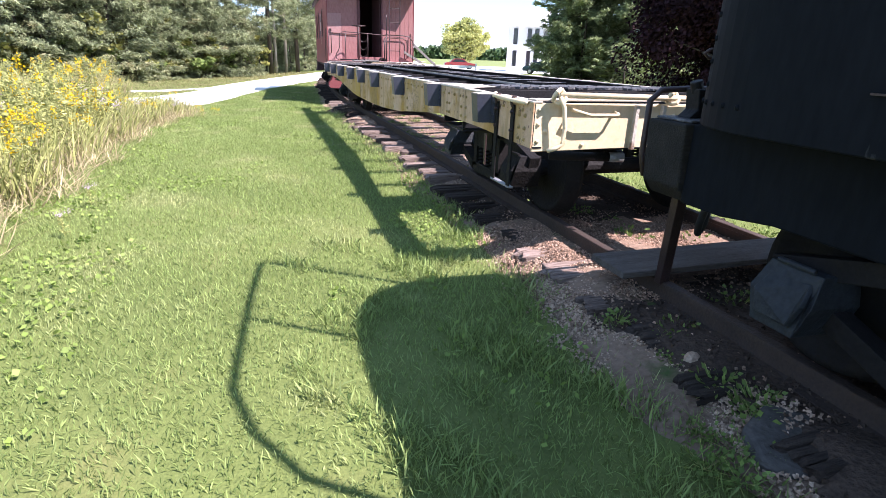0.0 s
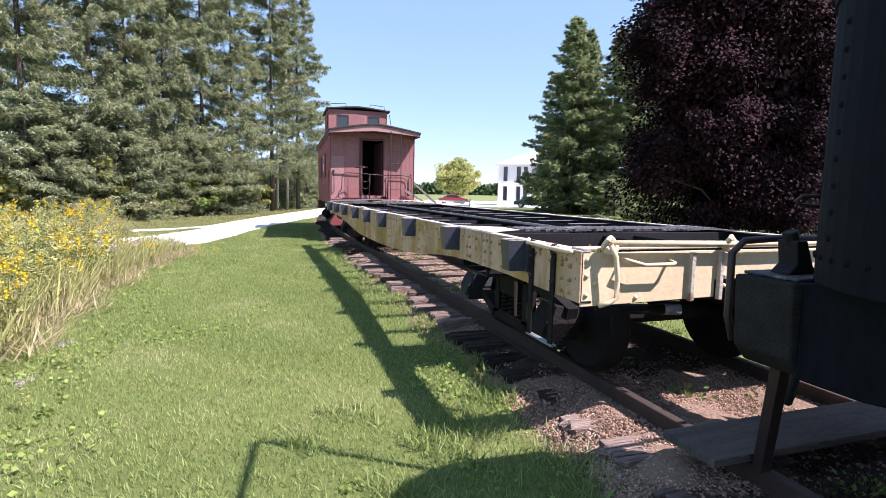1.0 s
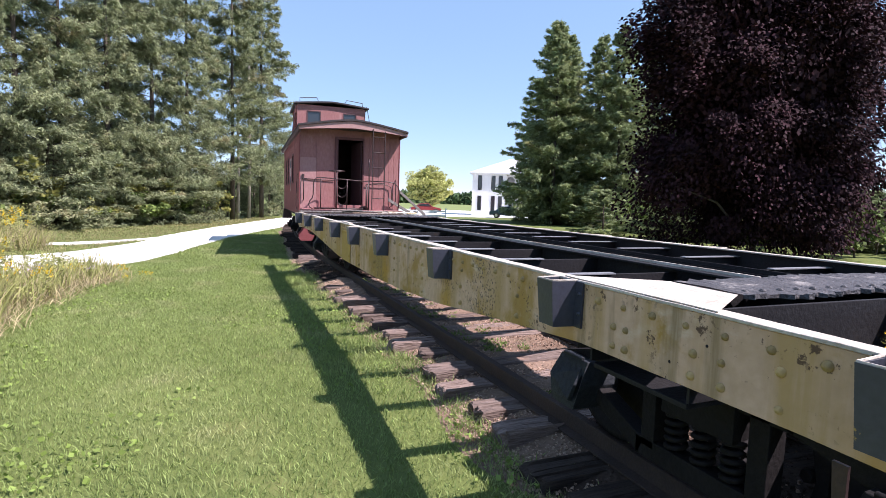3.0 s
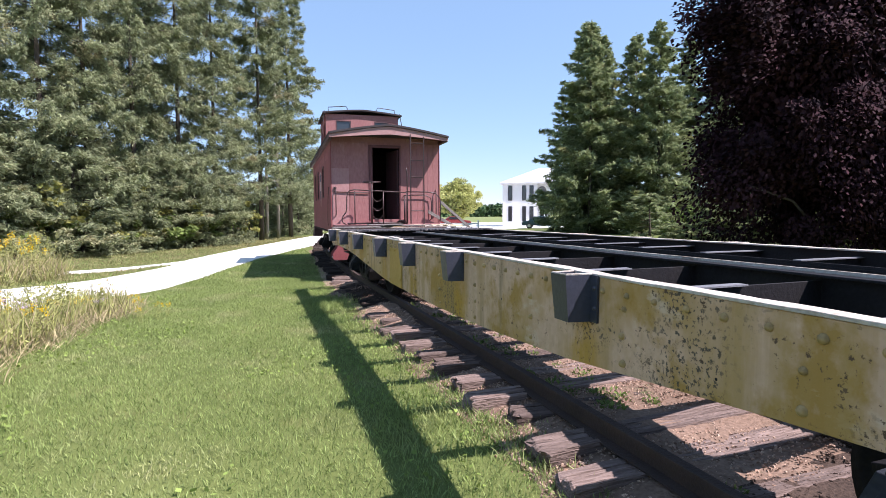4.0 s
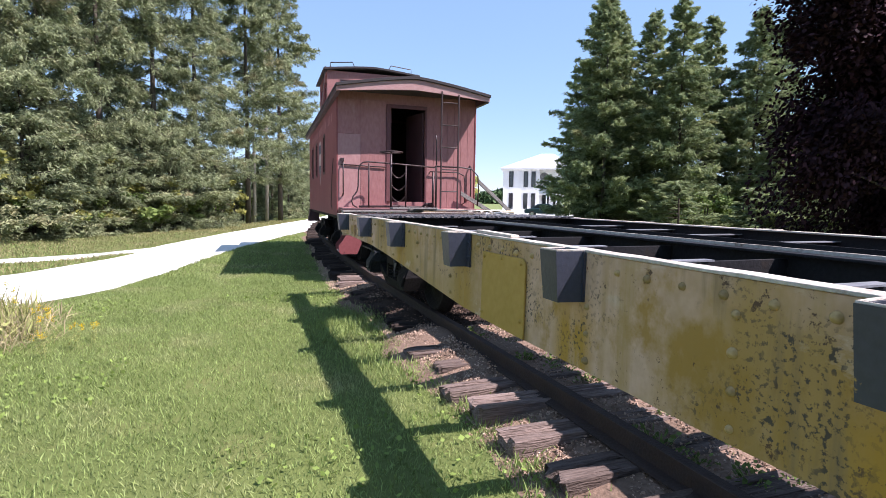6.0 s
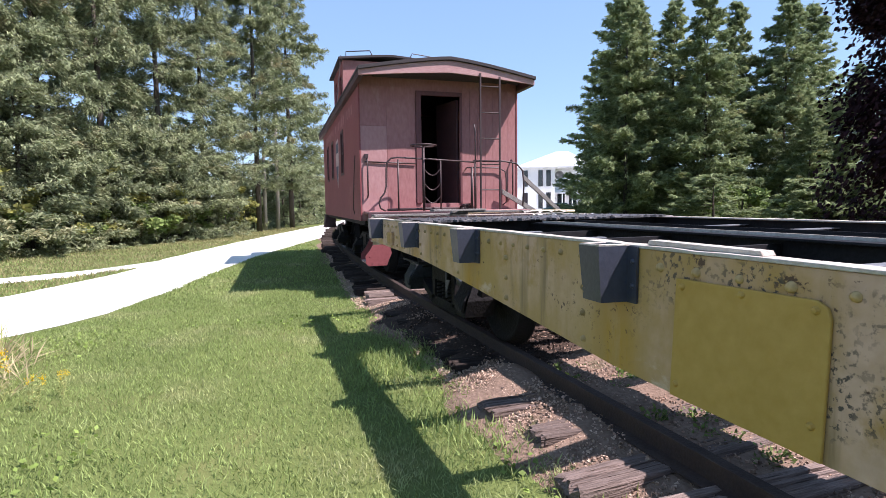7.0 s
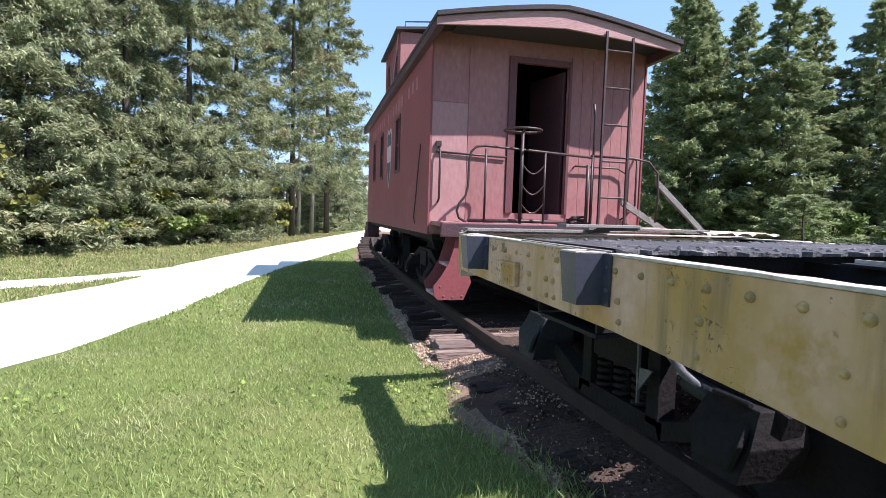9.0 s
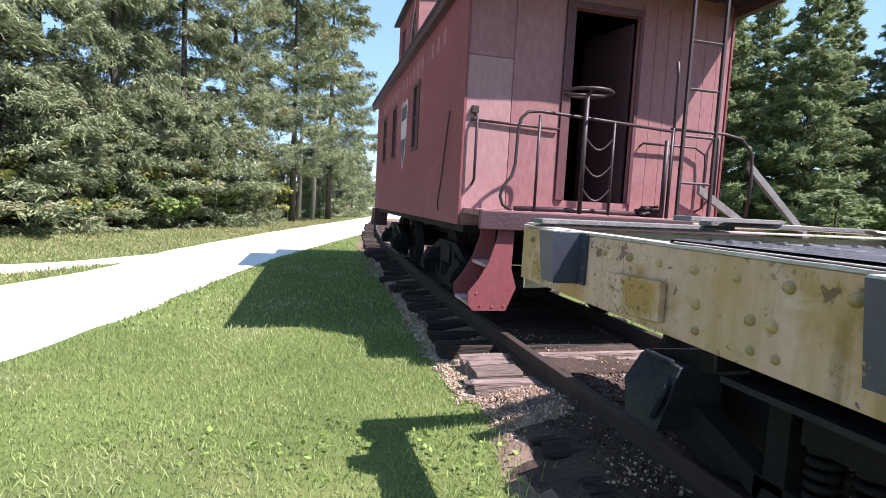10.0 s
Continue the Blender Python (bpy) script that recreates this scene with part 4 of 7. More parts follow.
def holed(name, x0, x1, y0, y1, z0, z1, holes, across, material, parent, label=""):
    """A wall as one joined sheet with rectangular openings; across is the axis that it runs along."""
    u0, u1 = (x0, x1) if across == "x" else (y0, y1)
    us = sorted({u0, u1} | {v for h in holes for v in h[:2]})
    zs = sorted({z0, z1} | {v for h in holes for v in h[2:]})
    m = Mesh()
    t0, t1 = (y0, y1) if across == "x" else (x0, x1)
    solid = [[not any(h[0] <= (us[i] + us[i + 1]) / 2 <= h[1] and h[2] <= (zs[k] + zs[k + 1]) / 2 <= h[3] for h in holes) for k in range(len(zs) - 1)] for i in range(len(us) - 1)]
    nz = len(zs)
    idx = lambda i, k, t: (i * nz + k) * 2 + t
    v = [((u, t, z) if across == "x" else (t, u, z)) for u in us for z in zs for t in (t0, t1)]
    f = []
    inside = lambda i, k: 0 <= i < len(us) - 1 and 0 <= k < nz - 1 and solid[i][k]
    for i in range(len(us) - 1):
        for k in range(nz - 1):
            if not solid[i][k]:
                continue
            for t in (0, 1):
                f.append((idx(i, k, t), idx(i + 1, k, t), idx(i + 1, k + 1, t), idx(i, k + 1, t)))
            for di, dk, p, q in ((-1, 0, (i, k), (i, k + 1)), (1, 0, (i + 1, k), (i + 1, k + 1)), (0, -1, (i, k), (i + 1, k)), (0, 1, (i, k + 1), (i + 1, k + 1))):
                if not inside(i + di, k + dk):
                    f.append((idx(*p, 0), idx(*q, 0), idx(*q, 1), idx(*p, 1)))
    used_v = sorted({j for q in f for j in q})
    remap = {j: r for r, j in enumerate(used_v)}
    m.add([v[j] for j in used_v], [tuple(remap[j] for j in q) for q in f])
    return part(name, m, material, parent, label)


def wall_end(y, sign, door):
    ya, yb = sorted((y, y + 0.06 * sign))
    return holed("end_wall", -HW, HW, ya, yb, 0.93, 3.2, [(-0.36, 0.33, 1.2, 2.94)] if door else [], "x", M["red_end"], caboose, "bleached red board end wall with a doorway, sunlight put into its colour" if door else "")


end_a, end_b = wall_end(0, 1, True), wall_end(LEN, -1, False)
WINS = [(2.35, 2.75), (4.45, 4.8), (5.75, 6.1)]


def side_wall(s):
    x0, x1 = sorted((s * HW, s * (HW - 0.05)))
    ob = holed("side_wall", x0, x1, 0.06, LEN - 0.06, 0.93, 3.14, [(a, b, 1.82, 2.62) for a, b in WINS], "y", M["red"], caboose, "red board side wall, shade put into its darker colour")
    for a, b in WINS:
        part("pane", Mesh().box(s * (HW - 0.03) - 0.003, s * (HW - 0.03) + 0.003, a, b, 1.82, 2.62), M["window_board"], ob, "dull dark red board closing the window")
        fr = Mesh()
        xa, xb = sorted((s * (HW + 0.012), s * (HW - 0.045)))
        fr.box(xa, xb, a - 0.04, a + 0.012, 1.78, 2.66)
        fr.box(xa, xb, b - 0.012, b + 0.04, 1.78, 2.66)
        fr.box(xa, xb, a + 0.012, b - 0.012, 2.61, 2.66)
        fr.box(xa, xb, a + 0.012, b - 0.012, 1.78, 1.83)
        fr.box(xa + 0.02 * (s < 0), xb - 0.02 * (s > 0), a + 0.012, b - 0.012, 2.2, 2.24)
        part("window_frame", fr, M["dark_red"], ob)
    return ob


side_l, side_r = side_wall(-1), side_wall(1)


def roof_shell(y0, y1, half, peak, edge, thick, zoff=0.0, n=16):
    m = Mesh()
    xs = np.linspace(-half, half, n + 1)
    top = [(x, roof_z(x, peak, edge, half) + zoff) for x in xs]
    ring = top + [(x, z - thick) for x, z in reversed(top)]
    k = len(ring)
    m.add([(x, y, z) for y in (y0, y1) for x, z in ring], [(i, (i + 1) % k, k + (i + 1) % k, k + i) for i in range(k)] + [(i, i + 1, k - 2 - i, k - 1 - i) for i in range(n)] + [(k + i, k + k - 1 - i, k + k - 2 - i, k + i + 1) for i in range(n)])
    return m


roof = part("roof", roof_shell(-0.60, LEN + 0.60, 1.45, 3.42, 3.2, 0.05), M["roof"], caboose, "low arched dark roof", bevel=0.004)
for y in (-0.56, LEN + 0.53):
    m = Mesh()
    n = 16
    xs = np.linspace(-1.44, 1.44, n + 1)
    top = [(x, roof_z(x, 3.366, 3.147, 1.47)) for x in xs]
    ring = top + [(1.44, 3.075), (0.7, 3.14), (0, 3.185), (-0.7, 3.14), (-1.44, 3.075)]
    m.prism(ring, "y", y, y + 0.03)
    part("fascia", m, M["fascia"], roof, "weathered greyish pink fascia board", bevel=0.004)
for s in (-1, 1):
    m = Mesh()
    x0, x1 = sorted((s * 1.36, s * 1.44))
    m.box(x0, x1, -0.53, LEN + 0.53, 3.06, 3.16)
    part("eave_board", m, M["dark_red"], roof, bevel=0.004)
part("porch_ceiling", Mesh().box(-1.15, 1.15, -0.53, -0.02, 3.178, 3.192), M["roof"], roof)
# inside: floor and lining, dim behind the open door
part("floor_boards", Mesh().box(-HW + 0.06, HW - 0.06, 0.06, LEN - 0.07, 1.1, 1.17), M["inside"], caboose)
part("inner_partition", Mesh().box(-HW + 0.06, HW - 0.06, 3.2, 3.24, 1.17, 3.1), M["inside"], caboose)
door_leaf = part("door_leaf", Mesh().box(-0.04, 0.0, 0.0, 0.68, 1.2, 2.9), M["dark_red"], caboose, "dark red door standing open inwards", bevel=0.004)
door_leaf.matrix_basis = pose(0.325, 0.08, 0, 0, 0, 14)
fr = Mesh()
fr.box(-0.44, -0.35, -0.03, -0.002, 1.2, 3.0)
fr.box(0.322, 0.36, -0.024, -0.002, 1.2, 3.0)
fr.box(-0.35, 0.322, -0.03, -0.002, 2.93, 3.0)
part("door_frame", fr, M["window_board"], end_a, bevel=0.004)

# cupola
C0, C1, CW, CT = 4.0, 6.1, 1.14, 4.4


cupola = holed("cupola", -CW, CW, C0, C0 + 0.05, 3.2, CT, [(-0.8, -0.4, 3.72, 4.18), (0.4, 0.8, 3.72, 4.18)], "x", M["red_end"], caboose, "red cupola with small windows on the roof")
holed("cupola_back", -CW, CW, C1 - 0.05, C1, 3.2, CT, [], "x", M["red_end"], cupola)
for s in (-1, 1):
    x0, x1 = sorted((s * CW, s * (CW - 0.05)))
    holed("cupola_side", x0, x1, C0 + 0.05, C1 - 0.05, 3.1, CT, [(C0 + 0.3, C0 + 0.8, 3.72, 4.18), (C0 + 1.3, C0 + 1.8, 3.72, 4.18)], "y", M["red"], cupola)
for a, b in ((-0.8, -0.4), (0.4, 0.8)):
    part("pane", Mesh().box(a, b, C0 + 0.02, C0 + 0.026, 3.72, 4.18), M["glass"], cupola)
    w_ = Mesh()
    w_.box(a - 0.03, a, C0 - 0.012, C0 + 0.05, 3.69, 4.21)
    w_.box(b, b + 0.03, C0 - 0.012, C0 + 0.05, 3.69, 4.21)
    w_.box(a, b, C0 - 0.012, C0 + 0.05, 4.18, 4.21)
    w_.box(a, b, C0 - 0.012, C0 + 0.05, 3.69, 3.72)
    part("window_frame", w_, M["dark_red"], cupola)
for s in (-1, 1):
    for a in (0.3, 1.3):
        part("pane", Mesh().box(s * (CW - 0.03) - 0.003, s * (CW - 0.03) + 0.003, C0 + a, C0 + a + 0.5, 3.72, 4.18), M["glass"], cupola)
part("cupola_roof", roof_shell(C0 - 0.12, C1 + 0.12, CW + 0.1, 4.55, 4.44, 0.05), M["roof"], caboose, "low arched cupola roof", bevel=0.004)
for s in (-1, 1):
    part("roof_grab_rail", Mesh().tube([(s * 1.05, C0 + 0.1, 4.5), (s * 1.05, C0 + 0.1, 4.61), (s * 0.5, C0 + 0.08, 4.66), (s * 0.45, C0 + 0.08, 4.56)], 0.012, 6), M["iron"], caboose, "thin iron grab rail")
    part("roof_grab_rail", Mesh().tube([(s * 1.18, C0 - 0.02, 4.48), (s * 1.28, C0 - 0.25, 3.75), (s * 1.32, C0 - 0.35, 3.42)], 0.012, 6), M["iron"], caboose, "thin iron grab rail")

# platform
plat = Mesh()
for i in range(5):
    plat.box(-1.33, 1.33, -0.62 + i * 0.124, -0.62 + i * 0.124 + 0.118, FLOOR - 0.05, FLOOR - 0.004 * (i % 2))
platform = part("end_platform", plat, M["red_end"], caboose, "weathered plank end platform", bevel=0.004)
part("platform_beam", Mesh().box(-1.36, 1.36, -0.68, -0.625, 0.93, FLOOR - 0.01), M["dark_red"], platform, bevel=0.006)


def bar(name, pts, r, label=""):
    return part(name, Mesh().tube(pts, r, 8), M["iron"], caboose, label, smooth=True)


yr = -0.58
bar("handrail", [(-1.07, yr, FLOOR), (-1.15, yr, 1.13), (-1.175, yr, 1.2), (-1.15, yr, 1.28), (-1.085, yr, 1.36), (-1.06, yr, 1.46), (-1.055, yr, 1.72), (-1.035, yr, 1.82), (-0.98, yr, 1.875), (-0.88, yr, 1.89), (-0.4, yr, 1.87), (0.4, yr, 1.83)], 0.0135, "bent iron platform handrail")
bar("handrail", [(0.36, yr, 1.85), (0.9, yr, 1.85), (1.1, yr, 1.82), (1.22, yr, 1.7), (1.24, yr, 1.45), (1.22, yr, 1.14)], 0.0135, "bent iron platform handrail")
for x in (-0.87, -0.19, 0.38):
    bar("rail_post", [(x, yr, FLOOR), (x, yr, 1.86)], 0.013)
for x in (-1.26, 1.26):
    bar("corner_grab_iron", [(x, -0.02, 1.3), (x, -0.08, 1.34), (x, -0.08, 1.88), (x, -0.02, 1.92)], 0.013)
bar("corner_grab_iron", [(-1.3, -0.03, 1.86), (-0.45, -0.04, 1.84)], 0.012)
bar("corner_grab_iron", [(0.42, -0.02, 1.76), (0.42, -0.07, 1.78), (1.0, -0.07, 1.78), (1.12, -0.07, 1.72), (1.14, -0.07, 1.6), (1.14, -0.07, 1.2), (1.1, -0.02, 1.16)], 0.011)
part("gate_chain", Mesh().tube([(-0.46 + 0.26 * t, yr - 0.01, 1.72 - 0.1 * math.sin(math.pi * t)) for t in np.linspace(0, 1, 9)], 0.008, 6), M["iron"], caboose, "hanging gate chain")
part("gate_chain", Mesh().tube([(-0.46 + 0.26 * t, yr - 0.01, 1.5 - 0.1 * math.sin(math.pi * t)) for t in np.linspace(0, 1, 9)], 0.008, 6), M["iron"], caboose, "hanging gate chain")
part("gate_chain", Mesh().tube([(-0.46 + 0.26 * t, yr - 0.01, 1.3 - 0.1 * math.sin(math.pi * t)) for t in np.linspace(0, 1, 9)], 0.008, 6), M["iron"], caboose, "hanging gate chain")
staff = bar("brake_staff", [(-0.47, yr - 0.02, FLOOR), (-0.47, yr - 0.02, 2.06)], 0.02, "upright hand brake staff")
bw = Mesh()
bw.tube([(-0.47 + 0.2 * math.cos(a), yr - 0.02 + 0.2 * math.sin(a), 2.07) for a in np.linspace(0, 2 * math.pi, 25)], 0.0135, 8)
for a in (0.3, 2.4, 4.5):
    bw.tube([(-0.47, yr - 0.02, 2.05), (-0.47 + 0.2 * math.cos(a), yr - 0.02 + 0.2 * math.sin(a), 2.07)], 0.013, 6)
part("brake_wheel", bw, M["iron"], staff, "horizontal iron brake wheel", smooth=True)
# ladder
part("ladder_rail", Mesh().box(0.47, 0.493, yr - 0.02, yr + 0.01, FLOOR, 3.2), M["iron"], caboose, "iron roof ladder")
part("ladder_rail", Mesh().box(0.80, 0.823, yr - 0.02, yr + 0.01, FLOOR, 3.16), M["iron"], caboose)
for z in np.linspace(1.4, 3.0, 5):
    part("ladder_rung", Mesh().tube([(0.48, yr - 0.005, z), (0.812, yr - 0.005, z)], 0.011, 6), M["iron"], caboose)
bar("pipe_stanchion", [(0.33, yr, FLOOR), (0.33, yr, 1.75)], 0.02)
bar("valve_rod", [(0.40, yr + 0.02, FLOOR), (0.40, yr + 0.02, 2.3), (0.38, yr + 0.02, 2.42)], 0.014)

# steps
STEP = [(1.17, FLOOR - 0.05), (1.04, FLOOR - 0.05), (1.05, 0.62), (1.0, 0.46), (1.08, 0.27), (1.36, 0.27), (1.4, 0.31), (1.41, 0.42), (1.33, 0.52), (1.25, 0.66), (1.19, 0.85)]
for s in (-1, 1):
    ob = None
    for y0 in (-0.62, -0.14):
        plate = part("step_plate", Mesh().prism([(s * x, z) for x, z in STEP], "y", y0, y0 + 0.012), M["red"], ob or caboose, "" if ob else "red painted steel boarding steps with curved side plates", bevel=0.002)
        ob = ob or plate
        for x, z in ((1.1, 0.31), (1.2, 0.3), (1.3, 0.31), (1.34, 0.41)):
            part("rivet", Mesh().lathe([(0, -0.008), (0.008, -0.006), (0.012, 0.0)], "y", (s * x, y0, z), 6), M["red"], ob)
    for z, xi, xo in ((0.64, 1.05, 1.25), (0.33, 1.08, 1.39)):
        xa, xb = sorted((s * xi, s * xo))
        part("step_tread", Mesh().box(xa, xb, -0.606, -0.142, z - 0.03, z), M["fascia"], ob, "worn pale step tread", bevel=0.003)
    xa, xb = sorted((s * 1.05, s * 1.06))
    part("step_riser", Mesh().box(xa, xb, -0.606, -0.142, 0.36, 0.6), M["red"], ob)
truck(caboose, 15.9, 1.77, -2.3, 0.75)
truck(caboose, 20.3, 1.93, -2.3, 0.75)
und = Mesh()
und.box(-1.3, 1.3, 0.05, LEN - 0.05, 0.86, 0.93)
und.box(-0.5, -0.3, -0.5, LEN + 0.5, 0.62, 0.86)
und.box(0.3, 0.5, -0.5, LEN + 0.5, 0.62, 0.86)
part("underframe", und, M["grime"], caboose, "black underframe", bevel=0.005)

# ---- tender ----
tender = thing("steam_locomotive_tender", "black riveted steel locomotive tender with rounded corners and footboard", "tender", at=(1.6, -5.4, RAIL))
TX0, TX1, TYE, TR = 0.2, 3.0, -1.9, 0.72


def tank_plan(o=0.0, n=14):
    """Outline with two rounded legs and the open bunker between them."""
    pts = [(TX1 + o, -9.2 - o), (TX1 + o, TYE - TR)]
    pts += [(TX1 - TR + (TR + o) * math.cos(radians(90 * k / n)), TYE - TR + (TR + o) * math.sin(radians(90 * k / n))) for k in range(1, int(n * 0.72))]
    x_in = pts[-1][0] - 0.02
    pts += [(x_in, -4.9 + o), (1.46 + o, -4.9 + o), (1.46 + o, TYE - 0.12), (1.43 + o, TYE - 0.02 + o)]
    pts += [(TX0 + TR + (TR + o) * math.cos(radians(90 + 90 * k / n)), TYE - TR + (TR + o) * math.sin(radians(90 + 90 * k / n))) for k in range(n + 1)]
    return pts + [(TX0 - o, -9.2 - o)]


tank = own("tank", Mesh().prism(tank_plan(), "z", 1.36, 2.51), M["tank"], tender, "black painted riveted water tank", bevel=0.008)
own("tank_rim", Mesh().prism(tank_plan(0.012), "z", 2.46, 2.525), M["tank"], tank, bevel=0.006)
own("seam_strip", Mesh().box(TX0 - 0.014, TX0 - 0.001, -9.0, -3.05, 1.558, 1.565), M["iron"], tank, "worn bright edge of a seam")
fr = Mesh()
fr.prism([(-9.1, 1.36), (-9.1, 0.96), (-2.6, 0.96), (-2.3, 0.92), (-2.02, 0.92), (-2.02, 1.34), (-2.1, 1.36)], "x", 0.46, 2.74)
own("frame", fr, M["tank"], tender, "black tender frame", bevel=0.01)
beam = Mesh().prism([(0.41, 1.34), (0.43, 1.0), (0.5, 0.92), (0.68, 0.86), (0.9, 0.83), (2.3, 0.83), (2.6, 0.88), (2.77, 1.0), (2.79, 1.34)], "y", -2.02, -1.72)
own("bumper_beam", beam, M["beam"], tender, "heavy black timber bumper beam", bevel=0.012)
own("deck_plate", Mesh().box(0.46, 2.74, -2.0, -1.725, 1.342, 1.355), M["tar"], tender, bevel=0.004)
for x in (0.78, 2.42):
    own("footboard_hanger", Mesh().add([(x + dx - 0.12 * (z > 0.5), y + dy, z) for z, y in ((0.9, -1.8), (0.25, -1.64)) for dx, dy in ((-0.035, -0.03), (0.035, -0.03), (0.035, 0.03), (-0.035, 0.03))], [(0, 1, 2, 3), (7, 6, 5, 4), (0, 4, 5, 1), (1, 5, 6, 2), (2, 6, 7, 3), (3, 7, 4, 0)]), M["iron"], tender, bevel=0.004)
own("footboard", Mesh().box(0.5, 2.7, -1.6, -1.22, 0.285, 0.33), M["footwood"], tender, "grey weathered plank footboard", bevel=0.006)
lever2 = Mesh().tube([(0.47, -1.68, 1.0), (0.45, -1.66, 1.12), (0.45, -1.66, 1.43), (0.51, -1.67, 1.49), (0.7, -1.67, 1.5), (1.7, -1.67, 1.5)], 0.018, 8)
own("uncoupling_rod", lever2, M["iron"], tender, smooth=True)
st = Mesh()
st.prism([(0.53, 1.357), (0.73, 1.357), (0.68, 1.39), (0.63, 1.51), (0.565, 1.51), (0.58, 1.4)], "y", -1.9, -1.8)
st.tube([(0.6, -1.85, 1.49), (0.58, -1.85, 1.55)], 0.035, 8)
own("poling_bracket", st, M["black"], tender, bevel=0.006)
own("grab_handle", Mesh().tube([(0.78, -1.95, 1.66), (0.62, -1.86, 1.67), (0.6, -1.85, 1.69), (0.62, -1.86, 1.71), (0.8, -1.95, 1.72)], 0.011, 6), M["iron"], tender, smooth=True)
rail_pts = [(0.68, -1.93, 2.46), (0.60, -1.94, 3.2), (0.50, -1.95, 3.9), (0.47, -2.0, 3.97), (0.42, -2.6, 3.99), (0.36, -3.4, 3.98), (0.30, -3.72, 3.9), (0.18, -3.9, 3.5), (0.1, -4.0, 3.0), (0.22, -4.05, 2.46)]
rl = own("top_railing", Mesh().tube(rail_pts, 0.024, 8), M["greysteel"], tender, "grey pipe railing on top of the tank", smooth=True)
own("railing_post", Mesh().tube([(0.62, -2.95, 2.46), (0.39, -2.95, 3.98)], 0.02, 8), M["greysteel"], rl, smooth=True)
own("coupler_head", Mesh().prism([(1.34, -1.7), (1.38, -1.4), (1.5, -1.34), (1.52, -1.46), (1.64, -1.48), (1.72, -1.36), (1.8, -1.56), (1.72, -1.7)], "z", 0.9, 1.16), M["grime"], tender, "black knuckle coupler of the tender", bevel=0.015)
own("air_hose", Mesh().tube([(1.2, -1.72, 0.98), (1.2, -1.6, 0.95), (1.19, -1.5, 0.78), (1.18, -1.46, 0.58), (1.22, -1.42, 0.5), (1.28, -1.4, 0.56), (1.3, -1.4, 0.72)], 0.026, 8), M["tyre"], tender, "black rubber air hose hanging in a loop", smooth=True)
truck(tender, -3.6, 1.58, 0, 0.85, M["bluegrey"])
truck(tender, -7.6, 1.58, 0, 0.85, M["bluegrey"])
RIV = Mesh().lathe([(0, 0.011), (0.007, 0.0095), (0.0115, 0.005), (0.013, 0.0)], "z", (0, 0, 0), 8).data("rivet", M["tank"], True)


def rivet(parent, p, normal, mesh=RIV, scale=1.0):
    o = part("rivet", mesh, None, parent)
    q = Vector(normal).to_track_quat("Z", "Y").to_matrix().to_4x4()
    o.matrix_basis = Matrix.Translation(p) @ q @ Matrix.Diagonal((scale, scale, scale, 1))
    return o


for k in range(24):
    rivet(tank, (TX0 - 0.012, -2.5 - k * 0.12, 2.492), (-1, 0, 0))
for a in range(2, 90, 8):
    ca, sa = math.cos(radians(90 + a)), math.sin(radians(90 + a))
    for z, rr in ((2.492, TR + 0.012), (1.47, TR)):
        rivet(tank, (TX0 + TR + rr * ca, TYE - TR + rr * sa, z), (ca, sa, 0))
for k in range(10):
    a = radians(90 + 55)
    rivet(tank, (TX0 + TR + TR * math.cos(a), TYE - TR + TR * math.sin(a), 1.55 + k * 0.1), (math.cos(a), math.sin(a), 0))

# ---- trees ----


